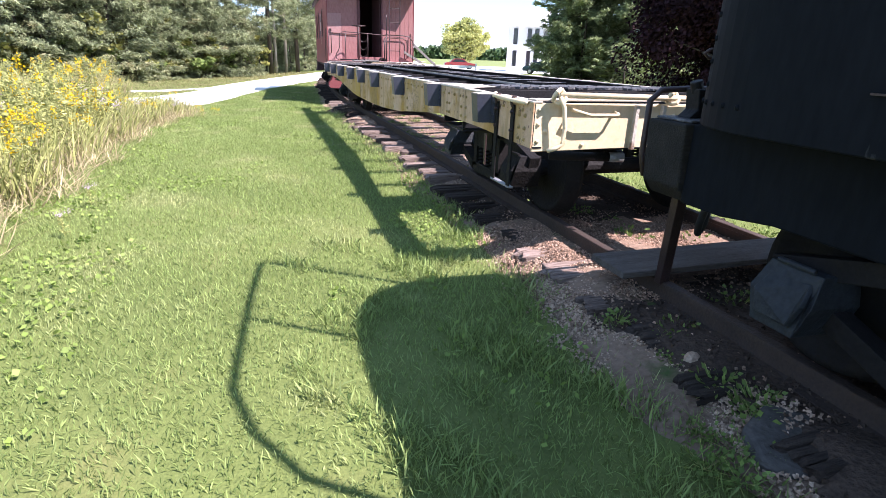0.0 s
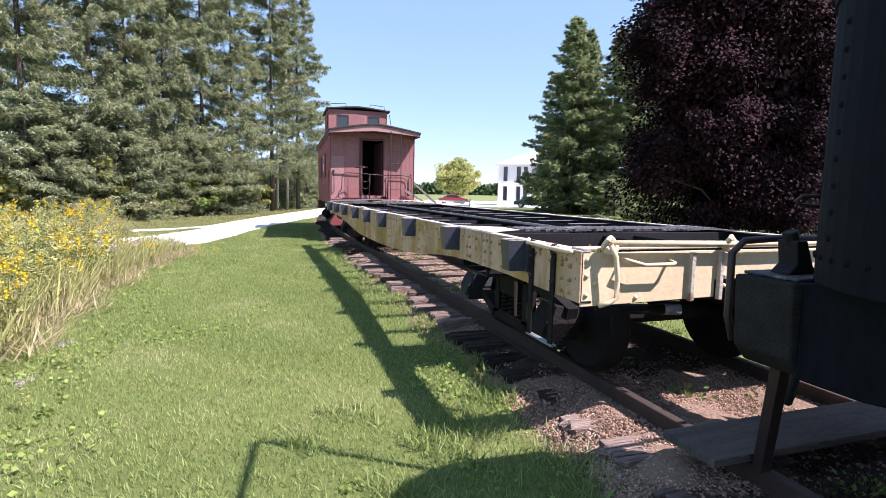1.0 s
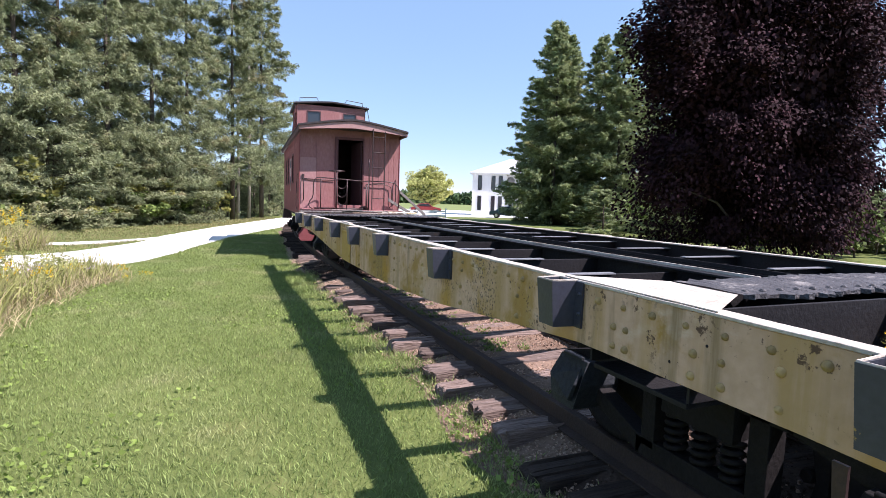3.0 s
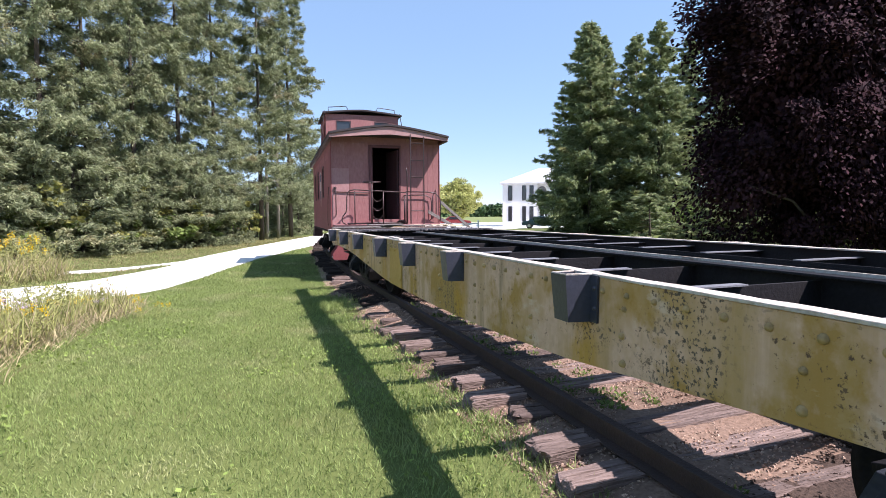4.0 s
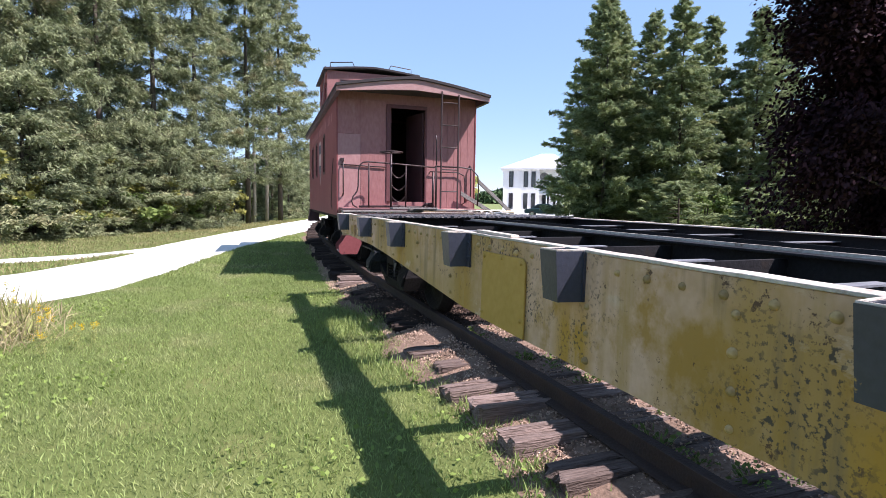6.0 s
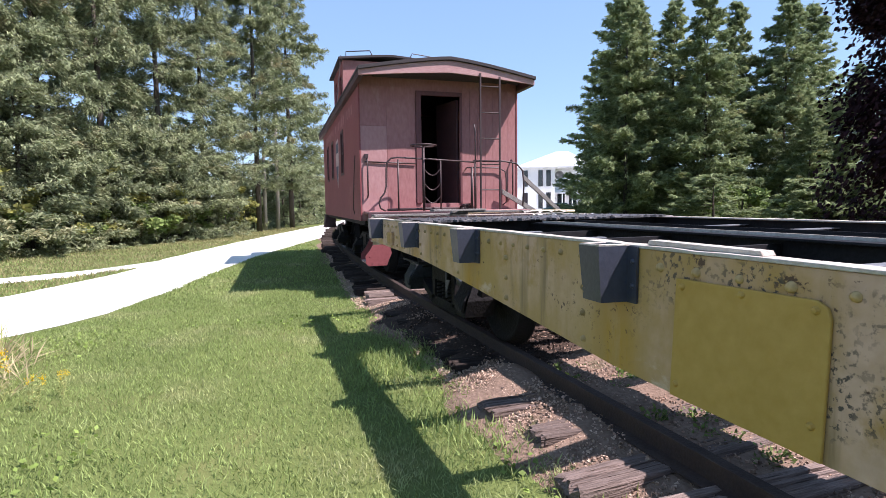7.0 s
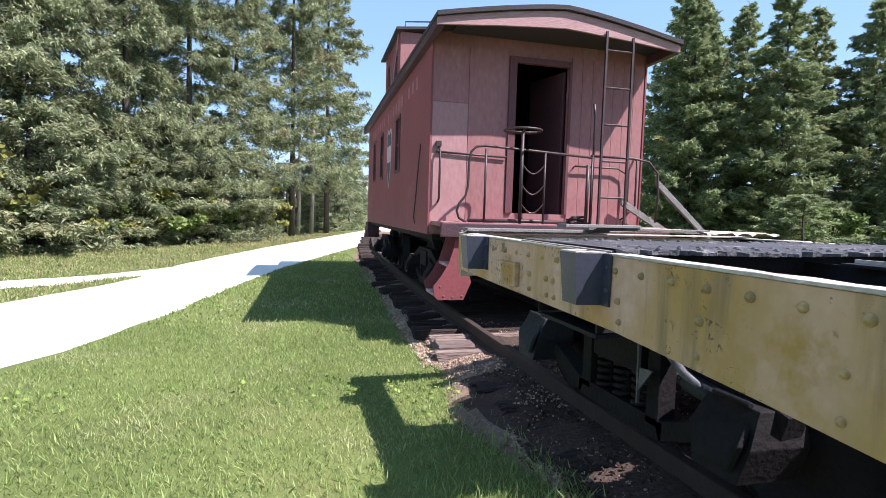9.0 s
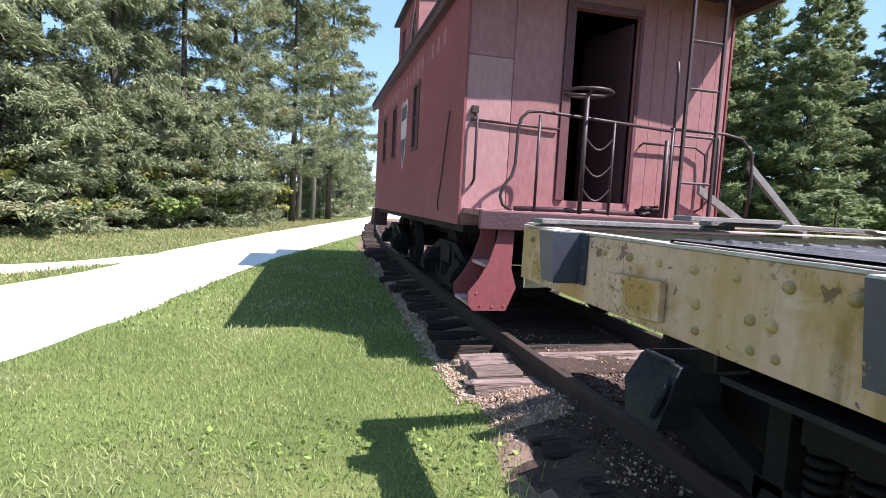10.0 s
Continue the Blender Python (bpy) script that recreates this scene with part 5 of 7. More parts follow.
def conifer_crown(height, radius, seed, low=0.06, droop=0.35, gap=0.42, density=1.0, spray=(0.25, 0.075), shape=0.75, thin=0.0, hang=0.35, bare=0.3, whorl=(4, 7), vary=0.0, rise=0.12):
    """Shaggy sprays on side twigs along whorled, drooping branches."""
    rng = np.random.default_rng(seed)
    C, A, lines = [], [], []
    z = height * low
    down = np.array([0, 0, 1.0])
    while z < height * 0.985:
        f = (z - height * low) / (height * (1 - low))
        reach = radius * (1 - f) ** shape * (0.5 + 0.5 * min(1, f / 0.1)) + 0.12
        for k in range(rng.integers(*whorl)):
            if f > 0.12 and rng.random() < thin:
                continue
            a = rng.uniform(0, 2 * math.pi)
            L = reach * rng.uniform(0.55, 1.15)
            zb = z + rng.uniform(-0.5, 0.5) * gap
            out = np.array([math.cos(a), math.sin(a), 0])
            side = np.array([-out[1], out[0], 0])
            t = np.linspace(0.05, 1, 7)
            bend = (droop + vary * rng.uniform(-1, 1)) * L * (0.9 * t ** 1.5 - 0.55 * t ** 3) - 0.25 * L * t * (f > 0.75) - rise * L * t ** 2
            pts = out * (L * t)[:, None] + down * zb - down * bend[:, None]
            lines.append((pts[0], pts[3], pts[6]))
            n = max(5, int((L * 7.0 + 2) * density))
            s = bare + (1.0 - bare) * rng.random(n) ** 0.8
            sg = rng.choice([-1.0, 1.0], n)
            base = np.stack([np.interp(s, t, pts[:, i]) for i in range(3)], 1)
            tl = (0.16 + 0.30 * L * (1.08 - s)) * rng.uniform(0.6, 1.25, n)
            td = unit(out * 0.75 + side * sg[:, None] * rng.uniform(0.2, 1.0, (n, 1)) - down * rng.uniform(-0.55, 0.4 + hang * 0.5, (n, 1)))
            m = 14
            u = rng.uniform(0.1, 1.1, (n, m))
            c = base[:, None] + td[:, None] * (tl[:, None] * u)[..., None] + rng.normal(0, 0.05, (n, m, 3)) - down * (rng.random((n, m)) * hang * 0.3)[..., None]
            d = td[:, None] + rng.normal(0, 0.35, (n, m, 3)) - down * hang * rng.uniform(0.2, 1.3, (n, m, 1))
            C.append(c.reshape(-1, 3))
            A.append(d.reshape(-1, 3))
        z += gap * rng.uniform(0.7, 1.3) * (1 - 0.4 * f)
    C, A = np.concatenate(C), np.concatenate(A)
    top = np.array([[0, 0, height - 0.5 + 0.06 * i] for i in range(10)]) + rng.normal(0, 0.04, (10, 3))
    C, A = np.concatenate([C, top]), np.concatenate([A, np.tile([[0.1, 0, 1.0]], (10, 1))])
    return needles(C, A, spray[0], spray[1], rng, 0.2), lines


def conifer(name, label, height, radius, seed, foliage, bark, group, low=0.06, **kw):
    root = thing(name, label, "tree", group)
    quads, lines = conifer_crown(height, radius, seed, low, **kw)
    tr = Mesh().tube([(0, 0, -0.1), (0.02, 0.01, height * 0.3), (0.0, 0.03, height * 0.6), (0.02, 0, height * 0.97)], 0.0068 * height + 0.04, 9, 0.02)
    for a, b, c in lines[::4]:
        tr.tube([(0, 0, a[2] + 0.05), a, b, c], 0.035, 4, 0.008)
    part("trunk", tr, bark, root, smooth=True)
    cloud("crown", quads, foliage, root)
    return root


PINE = "tall spruces along the lane"
OLD = "tall old spruce with ragged olive green needles along the lane"
protos = [
    conifer("spruce_tree", OLD, 20.0, 3.2, 11, M["needle"], M["bark"], PINE, low=0.07, shape=0.4, thin=0.13, hang=0.65, gap=0.4, density=2.1, spray=(0.17, 0.056), bare=0.1, whorl=(3, 6), vary=0.8),
    conifer("spruce_tree", OLD, 19.0, 3.0, 12, M["needle"], M["bark"], PINE, low=0.05, shape=0.4, thin=0.15, hang=0.7, gap=0.4, density=2.1, spray=(0.17, 0.056), bare=0.1, whorl=(3, 6), vary=0.8),
    conifer("spruce_tree", "tall spruce with bare lower trunk along the lane", 19.5, 3.0, 13, M["needle"], M["bark"], PINE, low=0.14, shape=0.5, thin=0.06, hang=0.55, gap=0.4, density=2.1, spray=(0.17, 0.056), bare=0.1, whorl=(3, 6), vary=0.8),
]
SITES = [(-1.1, 38.5, 2, 1.0), (1.0, 42.5, 2, 1.02), (-3.6, 35.0, 2, 0.93), (-5.2, 32.6, 0, 0.92), (-6.9, 30.2, 1, 0.95), (-8.4, 28.4, 2, 0.9), (-9.6, 27.0, 0, 0.9), (-11.8, 25.2, 1, 0.92),
         (-7.9, 37.0, 0, 0.98), (-13.6, 30.5, 1, 0.95)]
used = set()
for i, (x, y, k, sc) in enumerate(SITES):
    m = pose(x, y, 0, 0, 0, 67 * i) @ Matrix.Diagonal((sc * (1.0 + 0.06 * math.sin(i * 2.1)), sc, sc, 1))
    if k not in used:
        protos[k].matrix_basis = m
        used.add(k)
    else:
        copy_thing(protos[k], pose(0, 0, 0)).matrix_basis = m
GRP = "dense spruces beside the house"
dprotos = [
    conifer("spruce_tree", "dense dark green spruce standing beside the white house", 16.5, 5.0, 21, M["needle_dark"], M["bark"], GRP, low=0.01, density=1.05, gap=0.31, hang=0.2, droop=0.2, thin=0.1, vary=0.8, whorl=(4, 8), spray=(0.27, 0.085), shape=0.82, bare=0.08),
    conifer("spruce_tree", "dense dark green spruce standing beside the white house", 15.5, 4.4, 22, M["needle_dark"], M["bark"], GRP, low=0.01, density=1.05, gap=0.31, hang=0.2, droop=0.2, thin=0.1, vary=0.8, whorl=(4, 8), spray=(0.27, 0.085), shape=0.82, bare=0.08),
]
used = set()
for i, (x, y, k, sc) in enumerate([(24.5, 38.5, 0, 1.04), (25.9, 41.2, 1, 1.17), (27.2, 40.8, 1, 1.1), (28.3, 35.0, 1, 1.06), (30.5, 40.5, 1, 1.12), (33.0, 37.0, 1, 1.05), (34.5, 34.0, 0, 0.98), (39.5, 36.0, 0, 1.0), (36.0, 30.0, 0, 0.62), (32.6, 30.6, 0, 0.45)]):
    m = pose(x, y, 0, 0, 0, 80 * i) @ Matrix.Diagonal((sc, sc, sc, 1))
    if k not in used:
        dprotos[k].matrix_basis = m
        used.add(k)
    else:
        copy_thing(dprotos[k], pose(0, 0, 0)).matrix_basis = m


def broadleaf(name, label, height, radius, seed, foliage, n, leaf, trunk_h, at, clumps=60, trunk_r=0.25, skirt=0.0, hull=(0.15, 0.97), core=0, level=0.0):
    """Trunk, limbs, and a crown of leaves gathered in uneven clumps."""
    rng = np.random.default_rng(seed)
    root = thing(name, label, "tree", at=at)
    zc, hz = (height + trunk_h) / 2, (height - trunk_h) / 2
    u = unit(rng.normal(0, 1, (clumps, 3)))
    r = rng.uniform(*hull, (clumps, 1)) ** 0.5
    cc = u * r * np.array([radius, radius, hz]) * (1 + 0.12 * np.sin(u[:, :1] * 7 + 1)) + np.array([0, 0, zc])
    cc[:, 2] = np.maximum(cc[:, 2], trunk_h * 0.8)
    if skirt:
        dz = np.clip((zc - cc[:, 2]) / hz, 0, 0.98)
        cc[:, :2] *= (1 + skirt * (1 / np.sqrt(1 - dz ** 2 * 0.92) - 1))[:, None]
        low = slice(0, clumps // 6)                  # drooping boughs low round the trunk
        a, q = rng.uniform(0, 2 * np.pi, clumps // 6), radius * rng.uniform(0.3, 1.0, clumps // 6)
        cc[low] = np.stack([q * np.cos(a), q * np.sin(a), rng.uniform(0.7, 3.6, clumps // 6)], 1)
    tm = Mesh().tube([(0, 0, -0.1), (0.05, 0.02, trunk_h * 0.6), (0.0, 0.05, trunk_h * 1.3), (0.1, 0, zc + hz * 0.5)], trunk_r, 10, 0.05)
    for c in cc[:: max(1, clumps // 26)]:
        tm.tube([(0, 0.02, trunk_h * rng.uniform(0.8, 1.5)), tuple(c * np.array([0.5, 0.5, 1]) * np.array([1, 1, 0.8])), tuple(c)], trunk_r * 0.3, 5, 0.015)
    part("trunk", tm, M["bark"], root, smooth=True)
    k = rng.integers(0, clumps, n)
    size = rng.uniform(0.12, 0.3, clumps)[k][:, None] * radius
    p = unit(rng.normal(0, 1, (n, 3))) * rng.power(2.2, (n, 1))
    c = cc[k] + p * size * np.array([1, 1, 0.7])
    al = unit(c - np.array([0, 0, zc])) * np.array([1, 1, 0.2]) + np.array([0, 0, -0.4])
    quads = leaves(c, al, leaf, leaf * 0.75, rng, 0.8 if level == 0 else 0.4, level)
    if core:                                         # crowded inner leaves
        u = unit(rng.normal(0, 1, (core, 3))) * rng.random((core, 1)) ** 0.4 * 0.8
        inner = u * np.array([radius, radius, hz]) + np.array([0, 0, zc])
        quads = np.concatenate([quads, leaves(inner, rng.normal(0, 1, (core, 3)), leaf * 1.5, leaf * 1.15, rng, 0.5)])
    cloud("crown", quads, foliage, root)
    return root


maple = broadleaf("maple_tree", "large purple-leaved maple with a dense dark crown", 13.5, 4.9, 31, M["purple"], 150000, 0.17, 0.35, (16.6, 13.2, 0), clumps=300, trunk_r=0.26, skirt=0.3, hull=(0.5, 0.97), core=42000, level=2.2)
maple.matrix_basis = pose(16.6, 13.2, 0) @ Matrix.Diagonal((0.98, 0.62, 1, 1))
broadleaf("round_tree", "small round yellow-green tree in the open field", 7.6, 4.0, 32, M["lime"], 20000, 0.3, 0.8, (30.7, 85.7, 0), clumps=150, trunk_r=0.2, hull=(0.2, 0.8), core=2500)
# shrubs under the spruces
SHR = "undergrowth below the spruces"
rngs = np.random.default_rng(5)
shrub0 = broadleaf("shrub", "leafy green shrub under the spruces", 2.2, 1.5, 33, M["shrub"], 1500, 0.2, 0.25, (0, 0, 0), clumps=24, trunk_r=0.04)
shrub1 = broadleaf("shrub", "yellowish leafy shrub under the spruces", 2.6, 1.3, 34, M["yellowleaf"], 1300, 0.18, 0.25, (0, 0, 0), clumps=20, trunk_r=0.04)
line = np.array([(-0.8, 41), (-2.6, 36.2), (-4.4, 32.5), (-6.4, 29.5), (-8.3, 26.8), (-10.4, 24.4), (-13, 22.2), (-16, 20.6), (-19.5, 19.6), (-23.5, 18.6), (-28, 17.5)])
young = conifer("young_spruce", "shaggy young spruce filling the gap below tall spruces", 5.2, 1.9, 35, M["needle"], M["bark"], SHR, low=0.03, shape=0.7, hang=0.45, gap=0.36, density=1.5, spray=(0.14, 0.044), vary=0.6)
first = {0: True, 1: True, 2: True}
for i in range(48):
    t = (i + rngs.uniform(0, 1)) / 48 * (len(line) - 3.2)
    x, y = np.interp(t, range(len(line)), line[:, 0]), np.interp(t, range(len(line)), line[:, 1])
    k = (2, 2, 0, 2, 2, 1, 2, 2, 0)[i % 9]
    back = rngs.uniform(-0.5, 1.8) if k == 2 else rngs.uniform(-0.6, 0.6)
    sc = rngs.uniform(0.75, 1.25) * (0.9 if k == 2 else 0.8) * (0.7 if x > -3.5 and k == 2 else 1.0)
    m = pose(x - back * 0.75, y + back * 0.66, 0, 0, 0, rngs.uniform(0, 360)) @ Matrix.Diagonal((sc, sc, sc, 1))
    src = (shrub0, shrub1, young)[k]
    tagged(src, group=SHR)
    if first[k]:
        src.matrix_basis = m
        first[k] = False
    else:
        copy_thing(src, pose(0, 0, 0)).matrix_basis = m
for i in range(10):
    sc = rngs.uniform(0.9, 1.5)
    copy_thing(shrub0, pose(0, 0, 0)).matrix_basis = pose(24 + i * 2.0 + rngs.normal(0, 0.6), 27 - i * 1.1 + rngs.normal(0, 1.0), 0, 0, 0, i * 50) @ Matrix.Diagonal((sc, sc, sc, 1))
lowspruce = conifer("young_spruce", "dense low dark spruce near the large maple", 4.6, 2.4, 36, M["needle_dark"], M["bark"], "low spruces near the maple", low=0.02, shape=0.6, hang=0.2, droop=0.2, vary=0.3, gap=0.4, density=0.8, spray=(0.27, 0.075))
for i, (x, y) in enumerate(((20.0, 14.5), (21.6, 12.6), (22.6, 15.8), (23.8, 11.0), (24.5, 13.5))):
    sc = 0.85 + 0.1 * (i % 3)
    copy_thing(shrub0, pose(0, 0, 0)).matrix_basis = pose(x, y, 0, 0, 0, i * 60) @ Matrix.Diagonal((sc, sc, sc, 1))
for i in range(12):
    sc = rngs.uniform(0.55, 0.85)
    (lowspruce if i == 0 else copy_thing(lowspruce, pose(0, 0, 0))).matrix_basis = pose(19.5 + i * 0.75 + rngs.normal(0, 0.5), 25.0 - i * 0.95 + rngs.normal(0, 0.9), 0, 0, 0, i * 70) @ Matrix.Diagonal((sc * 1.4, sc * 1.4, sc * 0.75, 1))
for x, y, sc in ((0.6, 45.5, 0.9), (2.0, 48.5, 1.0), (3.4, 52.0, 1.05), (-0.8, 44.5, 0.8), (4.6, 57.0, 1.1), (1.4, 50.0, 1.2)):
    copy_thing(young, pose(0, 0, 0)).matrix_basis = pose(x, y, 0, 0, 0, x * 90) @ Matrix.Diagonal((sc * 1.2, sc * 1.2, sc, 1))
for i in range(22):
    t = 1.7 + (i + rngs.uniform(0, 1)) / 22 * 4.9
    x, y = np.interp(t, range(len(line)), line[:, 0]), np.interp(t, range(len(line)), line[:, 1])
    sc = rngs.uniform(0.6, 1.15)
    copy_thing((young, young, shrub1, young, shrub0)[i % 5], pose(0, 0, 0)).matrix_basis = pose(x + 0.3 - 0.6 * rngs.random(), y - 0.2 + 1.2 * rngs.random(), 0, 0, 0, rngs.uniform(0, 360)) @ Matrix.Diagonal((sc * 1.35, sc * 1.35, sc, 1))
# pale dead trunks standing among the spruces
for i, (x, y, h) in enumerate(((-0.75, 39.6, 8.5), (0.05, 41.0, 11.0))):
    dead = thing("dead_trunk", "pale bare dead trunk standing among the spruces", "tree", "dead trunks", at=(x, y, 0))
    part("trunk", Mesh().tube([(0, 0, -0.1), (0.06, 0, h * 0.4), (0.02, 0.05, h)], 0.13, 9, 0.06), M["palebark"], dead, smooth=True)
    for k in range(9):
        a, z = k * 2.4 + i, h * (0.3 + 0.075 * k)
        part("dead_branch", Mesh().tube([(0, 0, z), (0.5 * math.cos(a), 0.5 * math.sin(a), z + 0.05), (1.2 * math.cos(a), 1.2 * math.sin(a), z - 0.15)], 0.028, 5, 0.008), M["palebark"], dead)
# far woods
rngs = np.random.default_rng(9)
n = 14000
fx = rngs.uniform(-260, 420, n)
hh = 5 + 4 * np.array([noise.noise((x * 0.02, 0, 0)) for x in fx]) + 2.5 * np.array([noise.noise((x * 0.11, 3, 0)) for x in fx])
fc = np.stack([fx, 330 + rngs.uniform(-12, 12, n), rngs.uniform(0, 1, n) * hh * 1.5], 1)
tagged(cloud("far_woods", leaves(fc, np.tile([[0, 0, -0.3]], (n, 1)), 3.4, 3.0, rngs, 1.0), M["farwood"]), "low line of distant woods beyond the fields", "woods", kind="stuff")

# ---- house ----
house = thing("farmhouse", "white two-storey farmhouse with dark narrow windows and pale roof", "house", at=(28.7, 65.0, 0), turn=(0, 0, -29))
HW0, HWX, HWY, HH = 0.5, 5.0, 8.5, 5.6
wall = part("wall", Mesh().box(HW0, HWX, 0, HWY, 0, HH), M["white"], house, "white clapboard wall")
part("wing", Mesh().box(HWX, 9.5, 1.3, HWY, 0, HH), M["white"], house, "white wall set back from the front")
e, RX0, RX1, RY = 0.35, 5.3, 6.8, 4.4
rf = Mesh().add([(HW0 - e, -e, HH), (9.5 + e, -e, HH), (9.5 + e, HWY + e, HH), (HW0 - e, HWY + e, HH), (HW0 - e, -e, HH + 0.15), (9.5 + e, -e, HH + 0.15), (9.5 + e, HWY + e, HH + 0.15), (HW0 - e, HWY + e, HH + 0.15), (RX0, RY, HH + 2.3), (RX1, RY, HH + 2.3)],
                [(3, 2, 1, 0), (0, 1, 5, 4), (1, 2, 6, 5), (2, 3, 7, 6), (3, 0, 4, 7), (4, 5, 9, 8), (5, 6, 9), (6, 7, 8, 9), (7, 4, 8)])
part("roof", rf, M["house_roof"], house, "pale hipped metal roof")
part("porch_roof", Mesh().add([(HWX, 0.1, 2.6), (9.5, 0.1, 2.6), (9.5, 1.3, 3.1), (HWX, 1.3, 3.1), (HWX, 0.1, 2.5), (9.5, 0.1, 2.5), (9.5, 1.3, 3.0), (HWX, 1.3, 3.0)], [(0, 1, 2, 3), (7, 6, 5, 4), (0, 4, 5, 1), (1, 5, 6, 2), (2, 6, 7, 3), (3, 7, 4, 0)]), M["house_roof"], house, "pale roof of the porch")
for x in (5.9, 7.1, 8.3, 9.4):
    part("porch_post", Mesh().box(x - 0.06, x + 0.06, 0.2, 0.32, 0, 2.55), M["white"], house)


def house_window(x, y, z, along, w=0.8, h=1.7):
    wf = Mesh()
    if along == "x":
        wf.box(x - w / 2, x + w / 2, y - 0.04, y + 0.03, z, z + h)
        win = part("window", wf, M["glass"], house)
        for s in (-1, 1):
            part("shutter", Mesh().box(x + s * (w / 2 + 0.05) - 0.045, x + s * (w / 2 + 0.05) + 0.045, y - 0.06, y + 0.02, z, z + h), M["shutter"], win)
    else:
        wf.box(x - 0.04, x + 0.03, y - w / 2, y + w / 2, z, z + h)
        win = part("window", wf, M["glass"], house)
        for s in (-1, 1):
            part("shutter", Mesh().box(x - 0.06, x + 0.02, y + s * (w / 2 + 0.05) - 0.045, y + s * (w / 2 + 0.05) + 0.045, z, z + h), M["shutter"], win)


for z in (0.7, 3.4):
    for x in (1.5, 3.3, 4.25):
        house_window(x, 0, z, "x", 0.34, 1.95)
    for y in (1.6, 4.2, 6.8):
        house_window(HW0, y, z, "y", 0.34, 1.95)
for x in (HWX + 0.8, HWX + 2.2, HWX + 3.6):
    house_window(x, 1.3, 0.6, "x", 0.7, 1.9)
part("gable_disc", Mesh().lathe([(0, -0.1), (0.5, -0.06), (0.55, 0.0)], "y", (HWX + 0.6, 1.3, 4.75), 16), M["greysteel"], house, "round pale dish on the wall")

# ---- lawn blades, weeds and loose stones ----


def blades(n, box, h, w, seed, keep=None, lean=0.35, z=0.0, taper=None):
    rng = np.random.default_rng(seed)
    x = rng.uniform(box[0], box[1], n)
    y = rng.uniform(box[2], box[3], n)
    if keep is not None:
        k = keep(x, y, rng)
        x, y = x[k], y[k]
    n = len(x)
    tall = h * rng.uniform(0.5, 1.4, n) * (1 + 0.16 * np.sin(x * 1.9 + y * 0.7) * np.sin(y * 1.3 - x))
    if taper is not None:
        tall = tall * taper(y)
    up = unit(np.stack([rng.normal(0, lean, n), rng.normal(0, lean, n), np.ones(n)], 1))
    c = np.stack([x, y, np.full(n, z)], 1) + up * (tall * 0.47)[:, None]
    a = rng.uniform(0, 2 * np.pi, n)
    s = np.stack([np.cos(a), np.sin(a), np.zeros(n)], 1)
    W = (w * rng.uniform(0.6, 1.4, n))[:, None]
    T = tall[:, None]
    base = c - up * T * 0.5
    bend = np.stack([rng.normal(0, 0.2, n), rng.normal(0, 0.2, n), np.full(n, -0.1)], 1) * T
    mid = base + up * T * 0.5 + bend * 0.25
    return np.stack([base, mid + s * W * 0.5, base + up * T + bend, mid - s * W * 0.5], axis=1)


def lawn_edge(x, y, rng):
    return x < np.interp(y, [-3.2, -2.7, -1.8, -1.0, -0.2, 1.5], [0.05, -0.08, -0.2, -0.03, 0.07, 0.26]) + 0.1 * np.sin(y * 1.7) * (y > 0) + 0.05 * np.sin(y * 5.1) + rng.exponential(0.07, len(x))


def off(road_, x, y, margin=0.0):
    """True for places outside a lane's ribbon."""
    p, w = np.array(road_[0], float), np.array(road_[1], float)
    out = np.ones(len(x), bool)
    for a, b, wa, wb in zip(p[:-1], p[1:], w[:-1], w[1:]):
        d = b - a
        t = np.clip(((x - a[0]) * d[0] + (y - a[1]) * d[1]) / (d @ d), 0, 1)
        out &= np.hypot(x - a[0] - t * d[0], y - a[1] - t * d[1]) > (wa + (wb - wa) * t) / 2 + margin
    return out


def not_road(x, y):
    return off(LANE, x, y) & off(BRANCH, x, y)


near = blades(270000, (-4.6, 0.75, -3.6, 15.5), 0.052, 0.0062, 1, lambda x, y, r: lawn_edge(x, y, r) & not_road(x, y), lean=0.5)
far_l = blades(60000, (-9, 0.75, 15.5, 30), 0.06, 0.018, 2, lambda x, y, r: (x < 0.25 + 0.0035 * (y - 11) ** 2) & not_road(x, y))
right = blades(30000, (2.8, 7.5, -3, 16), 0.07, 0.012, 3)
rough = blades(26000, (-0.9, 0.62, -4, 13), 0.11, 0.008, 4, lambda x, y, r: (r.random(len(x)) < 0.25 + 0.75 * (np.sin(y * 2.3) * np.sin(y * 0.9 + 1) > 0.2)) & (x > -0.25 + 0.35 * np.sin(y * 1.1)) & (x < 0.3 + r.exponential(0.08, len(x))))
creep = blades(9000, (0.2, 0.75, 2.0, 11.5), 0.1, 0.008, 15, lambda x, y, r: (x < 0.32 + 0.3 * np.clip(np.sin(y * 1.9 + 0.6) + 0.5 * np.sin(y * 4.7), 0, 1) + r.normal(0, 0.05, len(x))), lean=0.6)
tuft = blades(16000, (-1.6, 0.3, -4.4, 0.4), 0.13, 0.009, 5, lambda x, y, r: np.sin(x * 5.1 + 1) * np.sin(y * 4.3) + 0.5 * np.sin(x * 11 + y * 7) > 0.35, lean=0.5)
tagged(cloud("lawn_grass", np.concatenate([near, far_l, right, rough, creep, tuft]), M["blade"]), "short mown green lawn grass beside the track", "grass", kind="stuff")

